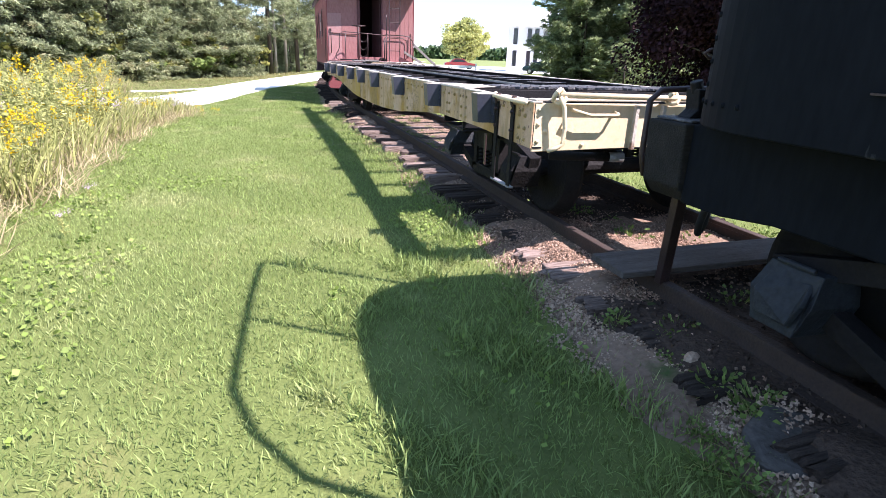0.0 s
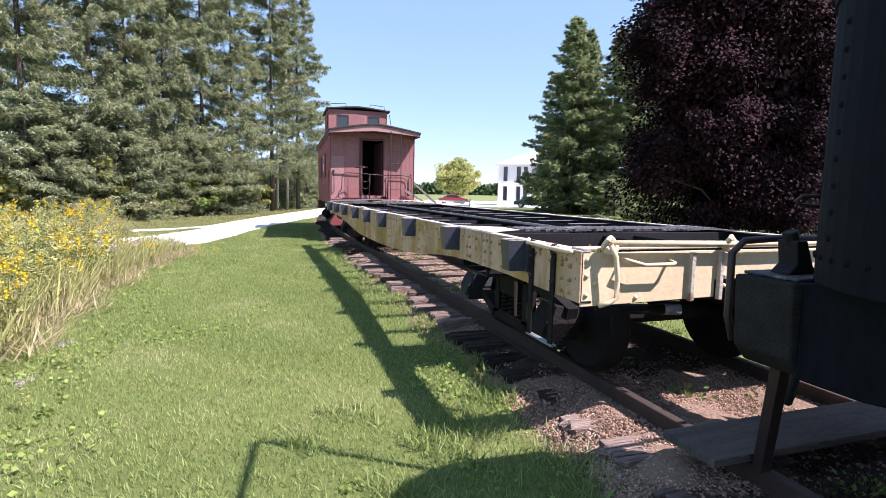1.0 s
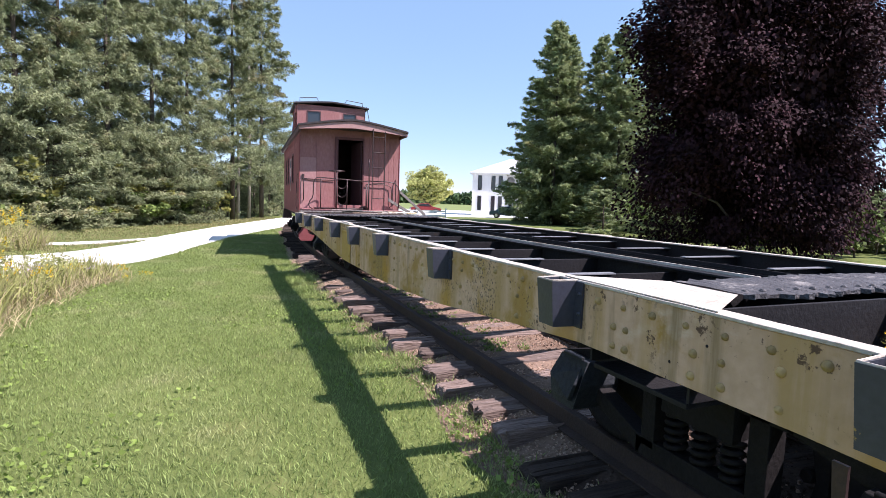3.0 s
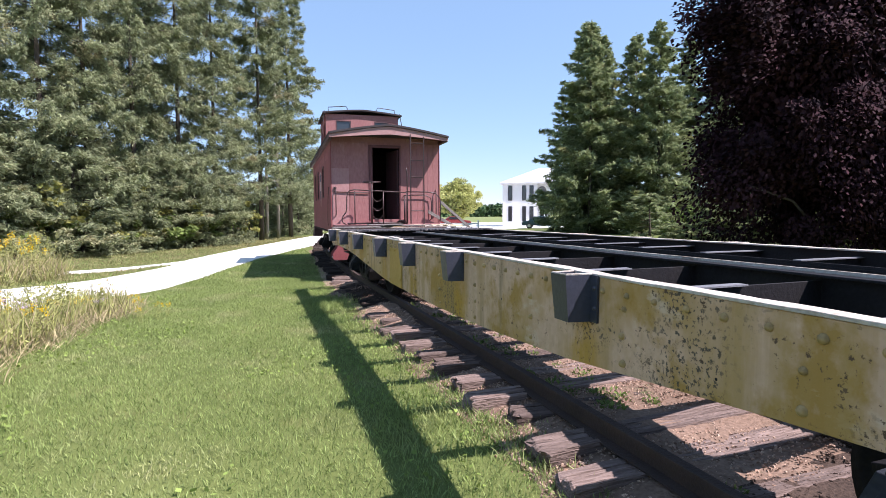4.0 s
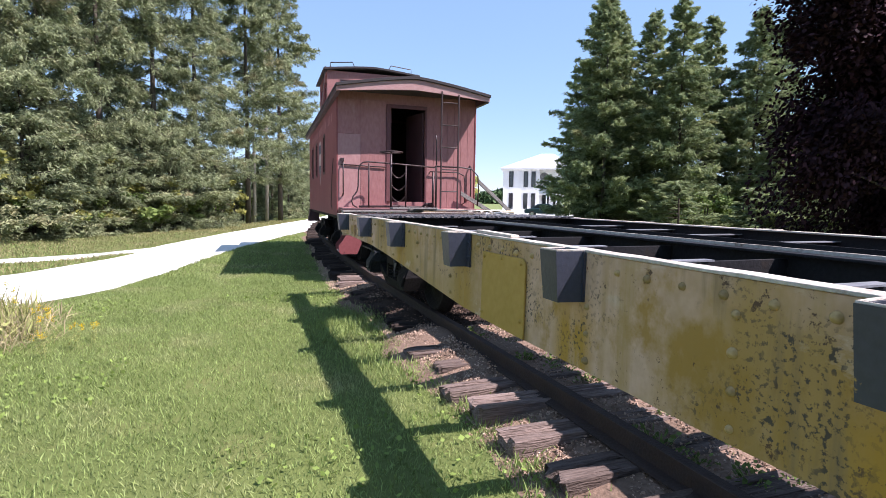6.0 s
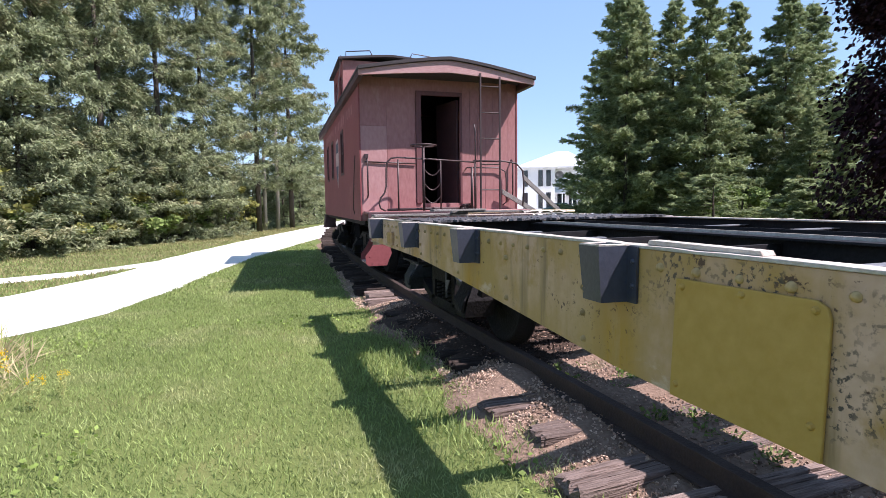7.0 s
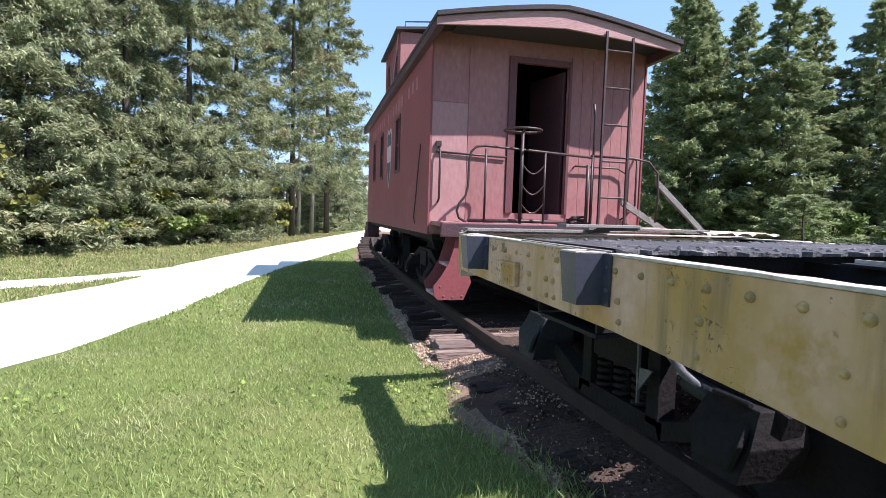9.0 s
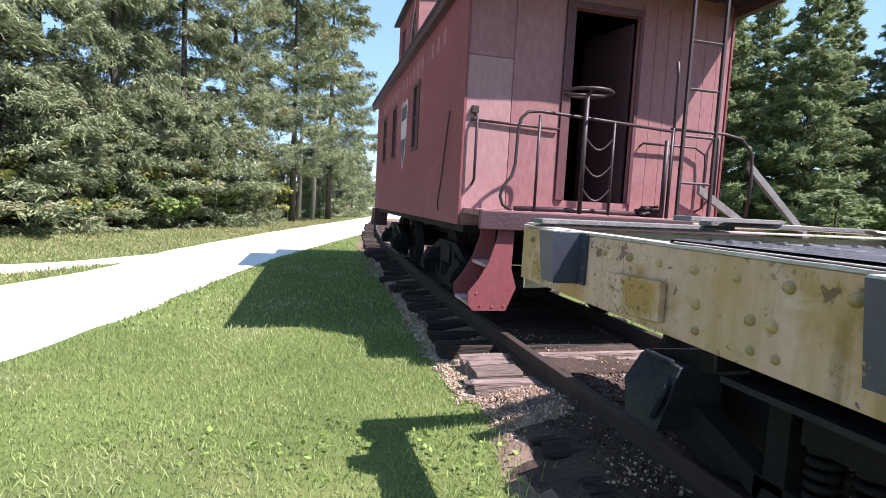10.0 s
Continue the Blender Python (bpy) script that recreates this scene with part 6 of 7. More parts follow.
rng = np.random.default_rng(41)
n = 9000
cx, cy = rng.uniform(-4.2, 0.3, n), rng.uniform(-3.8, 13, n) * np.where(rng.random(n) < 0.35, 0.25, 1.0)
keep = (np.array([noise.noise((x * 0.8, y * 0.5, 4.0)) for x, y in zip(cx, cy)]) + 0.35 * (cx < -3.2) + 0.3 * (cx > -0.6)) > 0.22
c = np.stack([cx, cy, rng.uniform(0.02, 0.05, n)], 1)[keep]
q = leaves(c, np.stack([rng.normal(0, 1, len(c)), rng.normal(0, 1, len(c)), rng.normal(0.1, 0.2, len(c))], 1), 0.042, 0.036, rng, 0.1)
tagged(cloud("lawn_clover", q, M["clover"]), "low broad-leaved weeds among the lawn grass", "clover", kind="stuff")

# verge: tall dry grass on the bank of the lane


def verge(x, y, rng):
    edge = np.interp(y, [-6, 0, 3, 6, 9, 10.5, 12.2], [-4.2, -4.1, -4.05, -4.1, -3.95, -3.5, -3.6])
    return (x < edge - rng.exponential(0.12, len(x)) + 0.12 * np.sin(y * 3)) & (y < np.interp(x, [-5.2, -4.3], [9.3, 12.3]) + 0.25 * np.sin(x * 4))


def falls(y):
    """The verge grows lower towards its end at the lane."""
    return np.interp(y, [7.0, 9.5, 11.0], [1.0, 0.72, 0.55]) * (y < 13) + 1.0 * (y >= 13)


def island(x, y, rng):
    """Rough ground between the lane and the wheel track."""
    return off(LANE, x, y, 0.35) & off(BRANCH, x, y, 0.25) & (x < np.interp(y, [14.5, 16, 18.5], [-7.2, -6.5, -6.3]) + 0.3 * np.sin(y * 3)) & (y < np.interp(x, [-14, -8.5, -6.6], [18, 18.6, 19.0]))


dry = blades(19000, (-8.5, -3.2, -5, 12.4), 0.62, 0.011, 6, verge, lean=0.3, taper=falls)
low = blades(15000, (-5.2, -3.0, -5, 12.6), 0.34, 0.012, 7, lambda x, y, r: verge(x - 0.25, y, r) & ~verge(x + 0.6, y, r), lean=0.9)
tagged(cloud("dry_grass", np.concatenate([dry, low, blades(9000, (-13, -6, 14, 19), 0.7, 0.014, 16, island, lean=0.3)]), M["dry"]), "tall straw-coloured dry grass at the edge of the lawn", "grass", kind="stuff")
grn = blades(32000, (-9.5, -3.2, -5, 12.2), 0.75, 0.016, 8, verge, lean=0.25, taper=falls)
rng = np.random.default_rng(43)
bx, by = rng.uniform(-6.4, -3.2, 42000), rng.uniform(-4.5, 12.2, 42000)
kb = verge(bx + 0.1, by, rng) & (np.array([noise.noise((a * 1.6, b * 1.6, 3.0)) for a, b in zip(bx, by)]) > -0.15)
bc = np.stack([bx, by, 0.06 + 0.85 * rng.random(42000) ** 1.2 * (0.7 + 0.4 * np.sin(bx * 3 + by * 2)) * falls(by)], 1)[kb]
bushy = leaves(bc, np.stack([rng.normal(0, 1, len(bc)), rng.normal(0, 1, len(bc)), rng.normal(0.5, 0.5, len(bc))], 1), 0.085, 0.028, rng, 0.3)
tagged(cloud("verge_weeds", np.concatenate([grn, bushy, blades(9000, (-13, -6, 14, 19), 0.72, 0.018, 17, island, lean=0.3)]), M["weed"]), "tall green weeds in the rough verge", "weeds", kind="stuff")
bank = blades(85000, (-14, 3, 15.0, 43), 0.095, 0.022, 9, lambda x, y, r: not_road(x, y) & (x < np.interp(y, [15, 17, 19, 22, 26, 30, 36, 43], [-6, -5, -4, -3.2, -1.6, -0.5, 1.3, 3.4])) & (x > np.interp(y, [15, 17, 22, 30, 43], [-26, -26, -17, -9, -3])))
tagged(cloud("bank_grass", bank, M["bankgrass"]), "rough grass strip between lane and spruces", "grass", kind="stuff")


def weed_plant(name, label, height, stems, seed, bloom, leaf_mat, plume, group):
    """Stalks in a clump, with narrow leaves up the stem and a branching bloom."""
    rng = np.random.default_rng(seed)
    root = thing(name, label, "plant", group)
    sm, L, A, B, BA = Mesh(), [], [], [], []
    for k in range(stems):
        a = rng.uniform(0, 6.28)
        r = rng.uniform(0, 0.16)
        h = height * rng.uniform(0.72, 1.1)
        b = np.array([r * math.cos(a), r * math.sin(a), 0])
        t = b * 2.2 + np.array([rng.normal(0, 0.06), rng.normal(0, 0.06), h])
        sm.tube([b, (b + t) / 2 + rng.normal(0, 0.02, 3), t], 0.006, 4, 0.003)
        s = rng.uniform(0.15, 0.95, 26)
        p = b + (t - b) * s[:, None]
        d = unit(np.stack([rng.normal(0, 1, 26), rng.normal(0, 1, 26), rng.uniform(-0.2, 0.8, 26)], 1))
        L.append(p + d * 0.05)
        A.append(d)
        m_ = 34
        if plume:
            ang = rng.uniform(0, 6.28, m_)
            rr = rng.uniform(0, 0.11, m_) * rng.uniform(0.3, 1, m_)
            B.append(t + np.stack([rr * np.cos(ang), rr * np.sin(ang), rng.uniform(-0.12, 0.06, m_)], 1))
        else:
            B.append(t + rng.normal(0, 0.05, (m_, 3)))
        BA.append(rng.normal(0, 1, (m_, 3)))
    tagged(part("stalk", sm, M["weed"], root), kind="stuff")
    cloud("foliage", leaves(np.concatenate(L), np.concatenate(A), 0.12, 0.027, rng, 0.2), leaf_mat, root)
    tagged(cloud("bloom", leaves(np.concatenate(B), np.concatenate(BA), 0.032, 0.024, rng, 0.5), bloom, root), kind="stuff")
    return root


GW = "wildflowers in the rough verge"
wp = [weed_plant("goldenrod", "tall goldenrod with bright yellow bloom in the verge", 1.15, 5, 51, M["gold"], M["weed"], True, GW),
      weed_plant("goldenrod", "tall goldenrod with bright yellow bloom in the verge", 0.95, 4, 52, M["gold"], M["weed"], True, GW),
      weed_plant("aster", "wild aster with pale lilac bloom in the verge", 1.0, 4, 53, M["lilac"], M["weed"], False, GW),
      weed_plant("goldenrod", "greenish goldenrod just coming into bloom in the verge", 1.1, 6, 54, M["weed"], M["weed"], True, GW)]
rng = np.random.default_rng(61)
placed = [False] * 4
i = 0
while i < 190:
    x, y = rng.uniform(-8.2, -3.6), rng.uniform(-3, 11.9)
    if not verge(np.array([x + 0.15]), np.array([y]), rng)[0] or (x < -6 and rng.random() < 0.6):
        continue
    k = [0, 1, 3, 0, 3, 1, 2, 3][i % 8]
    sc = rng.uniform(0.75, 1.15) * (0.75 if x > -4.5 else 1.0) * float(falls(y))
    m = pose(x, y, 0, 0, 0, rng.uniform(0, 360)) @ Matrix.Diagonal((sc, sc, sc, 1))
    if placed[k]:
        copy_thing(wp[k], pose(0, 0, 0)).matrix_basis = m
    else:
        wp[k].matrix_basis = m
        placed[k] = True
    i += 1
i = 0
while i < 34:
    x, y = rng.uniform(-11, -6.2), rng.uniform(14.5, 18.8)
    if island(np.array([x + 0.2]), np.array([y]), rng)[0]:
        sc = rng.uniform(0.7, 1.05)
        copy_thing(wp[(0, 1, 3, 3)[i % 4]], pose(0, 0, 0)).matrix_basis = pose(x, y, 0, 0, 0, rng.uniform(0, 360)) @ Matrix.Diagonal((sc, sc, sc, 1))
        i += 1
for x, y, sc in ((-2.95, 10.3, 0.32), (-2.82, 10.5, 0.26), (-3.2, 10.6, 0.36), (-3.45, 10.9, 0.42), (-3.1, 10.05, 0.3)):
    copy_thing(wp[1], pose(0, 0, 0)).matrix_basis = pose(x, y, 0, 0, 0, x * 700) @ Matrix.Diagonal((sc, sc, sc, 1))
for x, y, z, sc in ((-3.45, 1.0, 0, 0.3), (-3.5, 2.05, 0, 0.3)):
    copy_thing(wp[2], pose(0, 0, 0)).matrix_basis = pose(x, y, z) @ Matrix.Diagonal((sc, sc, sc, 1))
for x, y, z, sc in ((1.13, 0.52, 1.004, 0.27), (1.24, 0.57, 1.004, 0.25), (1.0, 0.45, 1.004, 0.23)):
    tagged(copy_thing(wp[1], pose(0, 0, 0)), "small yellow goldenrod growing up through the flatcar frame", "plant").matrix_basis = pose(x, y, z) @ Matrix.Diagonal((sc, sc, sc, 1))

# weeds between the rails
TW = "weeds growing in the ballast"


def ballast_weed(seed, size):
    rng = np.random.default_rng(seed)
    root = thing("ballast_weed", "small leafy green weed growing in the ballast", "plant", TW)
    n_ = 110
    d = unit(np.stack([rng.normal(0, 1, n_), rng.normal(0, 1, n_), rng.uniform(0.1, 1.2, n_)], 1))
    sm = Mesh()
    for k in range(0, n_, 11):
        sm.tube([(0, 0, 0), tuple(d[k] * size * 0.5), tuple(d[k] * size)], 0.004, 4, 0.002)
    tagged(part("stalk", sm, M["weed"], root), kind="stuff")
    cloud("foliage", leaves(d * size * rng.uniform(0.3, 1, (n_, 1)), d, 0.06, 0.045, rng, 0.4), M["leafweed"], root)
    return root


bw_ = [ballast_weed(71, 0.2), ballast_weed(72, 0.28)]
rng = np.random.default_rng(73)
for i in range(80):
    y = rng.uniform(-3.5, 13)
    x = track_x(y) + (rng.uniform(-0.6, 0.6) if i % 3 else rng.uniform(0.9, 1.5))
    sc = rng.uniform(0.35, 0.8)
    if i % 5 == 0:
        x, y, sc = rng.uniform(0.35, 1.15), rng.uniform(-3.1, -1.75), rng.uniform(0.3, 0.65)
    m = pose(x, y, 0.05, 0, 0, rng.uniform(0, 360)) @ Matrix.Diagonal((sc, sc, sc, 1))
    if i < 2:
        bw_[i].matrix_basis = m
    else:
        copy_thing(bw_[i % 2], pose(0, 0, 0)).matrix_basis = m


for k in range(34):
    y = 4.2 + 5.3 * (k + rng.random()) / 34
    sc = rng.uniform(0.3, 0.62) * (1.25 if y > 8 else 1.0)
    copy_thing(bw_[k % 2], pose(0, 0, 0)).matrix_basis = pose(rng.uniform(0.92, 1.9), y, 0.07, 0, 0, rng.uniform(0, 360)) @ Matrix.Diagonal((sc, sc, sc, 1))
for x, y, sc in ((0.2, -2.9, 0.42), (0.08, -3.05, 0.5), (0.3, -2.98, 0.4), (0.14, -2.78, 0.36), (0.0, -2.95, 0.45), (0.72, -2.0, 0.4), (0.62, -1.8, 0.4), (0.85, -1.9, 0.45)):
    copy_thing(bw_[1], pose(0, 0, 0)).matrix_basis = pose(x, y, 0.02, 0, 0, x * 900) @ Matrix.Diagonal((sc, sc, sc, 1))


def stones(n, place, size, seed, name, label, material="stone"):
    """Loose angular stones, each its own closed shape in one mesh."""
    rng = np.random.default_rng(seed)
    p = place(rng, n)
    n = len(p)
    ang = np.array([0, 2.1, 4.2])
    cube = np.array([(math.cos(a) * k, math.sin(a) * k, z) for z, k in ((-0.5, 1.15), (0.7, 0.75)) for a in ang])
    v = cube[None] * rng.uniform(0.45, 1.1, (n, 6, 1)) * (size * rng.uniform(0.4, 1.3, (n, 1, 1))) * np.array([1, 0.85, 0.8])
    a = rng.uniform(0, 6.28, n)
    ca, sa = np.cos(a)[:, None], np.sin(a)[:, None]
    v = np.stack([v[..., 0] * ca - v[..., 1] * sa, v[..., 0] * sa + v[..., 1] * ca, v[..., 2]], -1) + p[:, None]
    quads_ = (np.array([(0, 1, 4, 3), (1, 2, 5, 4), (2, 0, 3, 5)])[None] + (np.arange(n) * 6)[:, None, None]).reshape(-1, 4).tolist()
    caps_ = (np.array([(3, 4, 5)])[None] + (np.arange(n) * 6)[:, None, None]).reshape(-1, 3).tolist()
    me = bpy.data.meshes.new(name)
    me.from_pydata(v.reshape(-1, 3).tolist(), [], quads_ + caps_)
    me.materials.append(M[material])
    return tagged(new(name, me), label, "gravel", kind="stuff")


def bed_place(rng, n):
    y = rng.uniform(-5, 15, n)
    x = rng.uniform(-1.32, 1.3, n)
    left = rng.random(n) < 0.5
    x = np.where(left, -1.36 + rng.exponential(0.3, n), x)
    x = np.clip(x, -1.44, 1.4)
    z = bed_z(x, y) + 0.006
    patch = np.array([noise.noise((a * 1.3, b * 1.3, 9.0)) for a, b in zip(x, y)])
    dark = np.array([shaded_bed(1.55 + a, b) for a, b in zip(x, y)])
    keep = np.where(dark, rng.random(n) < np.clip(2.2 * (patch - 0.18), 0.0, 0.75) * (y > 0), (patch > np.where(y < 1.0, 0.02, -0.12)) | left & (y > 2.2))
    return np.stack([1.55 + x + np.where(y > 11, 0.0035 * (y - 11) ** 2, 0), y, np.maximum(z, 0.012)], 1)[keep]



stones(46000, bed_place, 0.0128, 81, "ballast_gravel", "pale broken limestone ballast strewn along the track")



def earth_place(rng, n):
    y, x = rng.uniform(-3.3, 14.0, n), rng.uniform(-1.45, 1.3, n)
    near = rng.random(n) < 0.45
    y = np.where(near, rng.uniform(-1.7, 0.6, n), y)
    dark = np.array([shaded_bed(1.55 + a, b) for a, b in zip(x, y)])
    keep = ~dark | (rng.random(n) < np.where(y > 8, 0.5, 0.2))
    return np.stack([1.55 + x + np.where(y > 11, 0.0035 * (y - 11) ** 2, 0), y, np.maximum(bed_z(x, y) + 0.004, 0.008)], 1)[keep]


def dark_place(rng, n):
    y, x = rng.uniform(-3.3, 13.4, n), rng.uniform(-1.45, 1.3, n)
    keep = np.array([shaded_bed(1.55 + a, b) for a, b in zip(x, y)])
    return np.stack([1.55 + x + np.where(y > 11, 0.0035 * (y - 11) ** 2, 0), y, np.maximum(bed_z(x, y) + 0.006, 0.01)], 1)[keep]


# dark stones that carry the shade round the trucks in their colour
stones(26000, dark_place, 0.017, 84, "oily_ballast", "dark broken stones round the trucks, shade put into their colour", "shadesoil")


def tender_strip(rng, n):
    y = rng.uniform(-2.95, -0.4, n)
    x = np.interp(y, [-2.95, -2.66, -2.37, -1.84, -1.22, -0.4], [0.42, 0.33, 0.16, 0.06, 0.17, 0.2]) + rng.normal(0.03, 0.11, n)
    keep = np.array([noise.noise((a * 4, b * 4, 3.0)) for a, b in zip(x, y)]) > -0.12
    return np.stack([x, y, np.maximum(bed_z(x - 1.55, y) + 0.006, 0.012)], 1)[keep]


stones(3000, tender_strip, 0.0135, 85, "strewn_gravel", "pale limestone chips strewn beside the tender")
stones(42000, earth_place, 0.0125, 83, "earth_crumbs", "rusty brown crumbs of earth and small stones on the track bed", "crumb")


def edge_place(rng, n):
    y = rng.uniform(13.2, 26, n)
    x = np.interp(y, [13.2, 14.6, 17.7, 25, 26], [0.14, 0.2, 0.44, 1.02, 1.1]) + rng.normal(0.03, 0.045, n)
    return np.stack([x, y, np.full(n, 0.02)], 1)


stones(5200, edge_place, 0.024, 82, "edge_gravel", "thin line of pale limestone along the lawn edge")

# a pale lump of limestone beside the rail
wb = Mesh().lathe([(0.0, 0.14), (0.05, 0.125), (0.075, 0.07), (0.08, 0.02), (0.06, -0.03)], "z", (0, 0, 0), 7)
tagged(part("limestone_lump", wb, M["stone"], None), "pale lump of limestone lying on the ballast", "stone").matrix_basis = pose(0.45, -2.32, 0.05, 8, 5, 20) @ Matrix.Diagonal((0.75, 0.6, 0.8, 1))
sb = Mesh().prism([(-0.2, -0.12), (0.06, -0.17), (0.22, -0.05), (0.17, 0.13), (-0.08, 0.16), (-0.23, 0.05)], "z", -0.1, 0.07)
tagged(part("rock_slab", sb, M["rock"], None, bevel=0.03), "flat grey rock slab lying beside the rail", "stone").matrix_basis = pose(0.42, -2.95, 0.05, 4, -7, 30)

# ---- rivets and holes on the flatcar ----
YRIV = Mesh().lathe([(0, 0.02), (0.009, 0.018), (0.016, 0.01), (0.019, 0.0)], "z", (0, 0, 0), 10).data("rivet", M["rivet"], True)
CRIV = Mesh().lathe([(0, 0.013), (0.008, 0.0115), (0.0145, 0.006), (0.0165, 0.0)], "z", (0, 0, 0), 10).data("rivet", M["cream"], True)
XS = FX - 1.40
rng = np.random.default_rng(91)
spots = []
for y in np.arange(-0.7, 12.3, 0.17):
    spots.append((y, TOP - 0.06))
for y in (0.28, 0.5, 0.62, 0.98, 1.06, 1.9, 2.72, 3.55, 4.4, 5.2, 5.95, 6.75, 7.6, 8.4, 9.2, 9.7, 10.15, 10.72, 10.8, 11.0):
    z0 = belly(y) + 0.05
    for z in np.arange(z0, TOP - 0.1, 0.085 if 0.4 < y < 1.3 or y > 10 else 0.12):
        spots.append((y + rng.normal(0, 0.006), z))
for y in (-0.75, -0.655):
    for z in (1.08, 1.16, 1.25):
        spots.append((y, z))
for y, z in spots:
    if any(abs(y - (p - 0.05)) < 0.13 and z > 1.12 for p in POCKETS) or 6.3 < y < 7.12 and z < 1.28:
        continue
    rivet(sills[0], (XS - 0.0005, y, z), (-1, 0, 0), YRIV, rng.uniform(0.72, 1.0))
NRIV = Mesh().lathe([(0, 0.011), (0.007, 0.0095), (0.0115, 0.005), (0.013, 0.0)], "z", (0, 0, 0), 8).data("rivet", M["navy"], True)
for py in POCKETS:
    for dy in (-0.112,) if py not in POCKETS[3:5] else ():
        for dz in (0.06, 0.155):
            rivet(sills[0], (XS - 0.0135, py - 0.05 + dy, TOP + 0.008 - dz), (-1, 0, 0), NRIV, 0.9)
HOLE = Mesh().lathe([(0, 0.0008), (0.005, 0.0008), (0.0065, 0.0)], "z", (0, 0, 0), 8).data("bolt_hole", M["black"])
for k in range(9):
    y, z = rng.uniform(-0.3, 12), rng.uniform(1.0, 1.3)
    if z < belly(y) + 0.05 or any(abs(y - p + 0.05) < 0.14 for p in POCKETS) or 6.3 < y < 7.12:
        continue
    o = part("bolt_hole", HOLE, None, sills[0])
    o.matrix_basis = Matrix.Translation((XS - 0.0006, y, z)) @ Vector((-1, 0, 0)).to_track_quat("Z", "Y").to_matrix().to_4x4()
for x, z in ((0.03, 1.08), (0.03, 1.2), (0.03, 1.3), (0.09, 1.15), (0.4, 1.05), (1.12, 1.17), (1.12, 1.1)):
    rivet(near_end, (XS + 0.02 + x, Y0 + 0.003, z), (0, -1, 0), CRIV, 1.0)
TRIV = Mesh().lathe([(0, 0.014), (0.01, 0.012), (0.016, 0.006), (0.018, 0.0)], "z", (0, 0, 0), 8).data("rivet", M["tar"], True)
cover_ = [o for o in flatcar.children if o.name.startswith("bolster_cover")]
for cov, rows in zip(cover_, ((0.8,), (10.25, 10.38, 11.05))):
    for yc in rows:
        for x in np.arange(FX - (0.93 if yc < 5 else 1.25), FX + 1.3, 0.11):
            rivet(cov, (x, yc, TOP + 0.026), (0, 0, 1), TRIV, 0.9)

# ---- caboose boards, emblem and lettering ----
board = Mesh().box(-0.062, 0.062, -0.016, -0.001, 0.95, 3.05)
BOARD = board.data("board", M["red_end"])
for k in range(7):
    o = part("board", BOARD, None, end_a)
    o.matrix_basis = pose(0.425 + k * 0.1405, 0, 0) @ Matrix.Diagonal((1.1, 1, 1, 1))
for x0, x1, z0, z1, look_ in ((-1.35, -0.93, 0.95, 2.42, M["chalky"]), (-1.35, -0.93, 2.424, 3.05, M["red_end"]), (-0.925, -0.45, 0.95, 3.05, M["red_end"])):
    part("panel", Mesh().box(x0, x1, -0.012, -0.001, z0, z1), look_, end_a, "faded red sheet panel", bevel=0.003)
part("corner_post", Mesh().box(-1.375, -1.352, -0.02, 0.05, 0.93, 3.1), M["red"], end_a, bevel=0.003)
part("corner_post", Mesh().box(1.352, 1.375, -0.02, 0.05, 0.93, 3.1), M["red"], end_a, bevel=0.003)
em = Mesh()
YE, ZE, WE, HE = 3.55, 2.1, 0.26, 0.55
outer = [(YE - WE, ZE + HE * 0.8), (YE - WE * 0.5, ZE + HE * 0.9), (YE, ZE + HE * 0.8), (YE + WE * 0.5, ZE + HE * 0.9), (YE + WE, ZE + HE * 0.8), (YE + WE, ZE), (YE + WE * 0.6, ZE - HE * 0.6), (YE, ZE - HE), (YE - WE * 0.6, ZE - HE * 0.6), (YE - WE, ZE)]
em.prism(outer, "x", -HW - 0.006, -HW - 0.001)
emblem = part("emblem", em, M["decal_white"], side_l, "pale shield-shaped emblem painted on the side")
part("emblem_field", Mesh().prism([(YE + (y - YE) * 0.84, ZE + (z - ZE) * 0.86) for y, z in outer[:6] + [outer[9]]][:5] + [(YE + WE * 0.84, ZE + 0.2), (YE - WE * 0.84, ZE + 0.2)], "x", -HW - 0.009, -HW - 0.0065), M["decal_blue"], emblem)
part("emblem_field", Mesh().prism([(YE - WE * 0.84, ZE - 0.08), (YE + WE * 0.84, ZE - 0.08), (YE + WE * 0.5, ZE - HE * 0.5), (YE, ZE - HE * 0.86), (YE - WE * 0.5, ZE - HE * 0.5)], "x", -HW - 0.009, -HW - 0.0065), M["decal_blue"], emblem)
for k in range(18):
    if k in (3, 10):
        continue
    y = 0.9 + k * 0.31
    part("letter_bar", Mesh().box(-HW - 0.004, -HW - 0.001, y, y + 0.13, 2.74, 2.9), M["decal_faint"], side_l, "faded pale letter")
part("air_hose", Mesh().tube([(-HW - 0.02, 0.5, 2.0), (-HW - 0.04, 0.52, 1.7), (-HW - 0.04, 0.62, 1.4), (-HW - 0.03, 0.8, 1.12), (-HW + 0.02, 0.95, 0.98)], 0.008, 6), M["iron"], caboose, "thin bent iron grab rod", smooth=True)
part("marker_bracket", Mesh().box(-1.30, -1.24, -0.05, -0.012, 1.92, 1.98), M["iron"], end_a)
for s in (-1, 1):
    part("end_sill_block", Mesh().prism([(s * 1.36, 0.55), (s * 1.1, 0.6), (s * 1.05, 0.9), (s * 1.36, 0.92)], "y", LEN - 0.05, LEN + 0.45), M["dark_red"], caboose, bevel=0.005)
part("far_step", Mesh().prism([(-1.4, 0.55), (-1.05, 0.55), (-1.1, 0.92), (-1.34, 0.92)], "y", LEN + 0.1, LEN + 0.5), M["dark_red"], caboose)

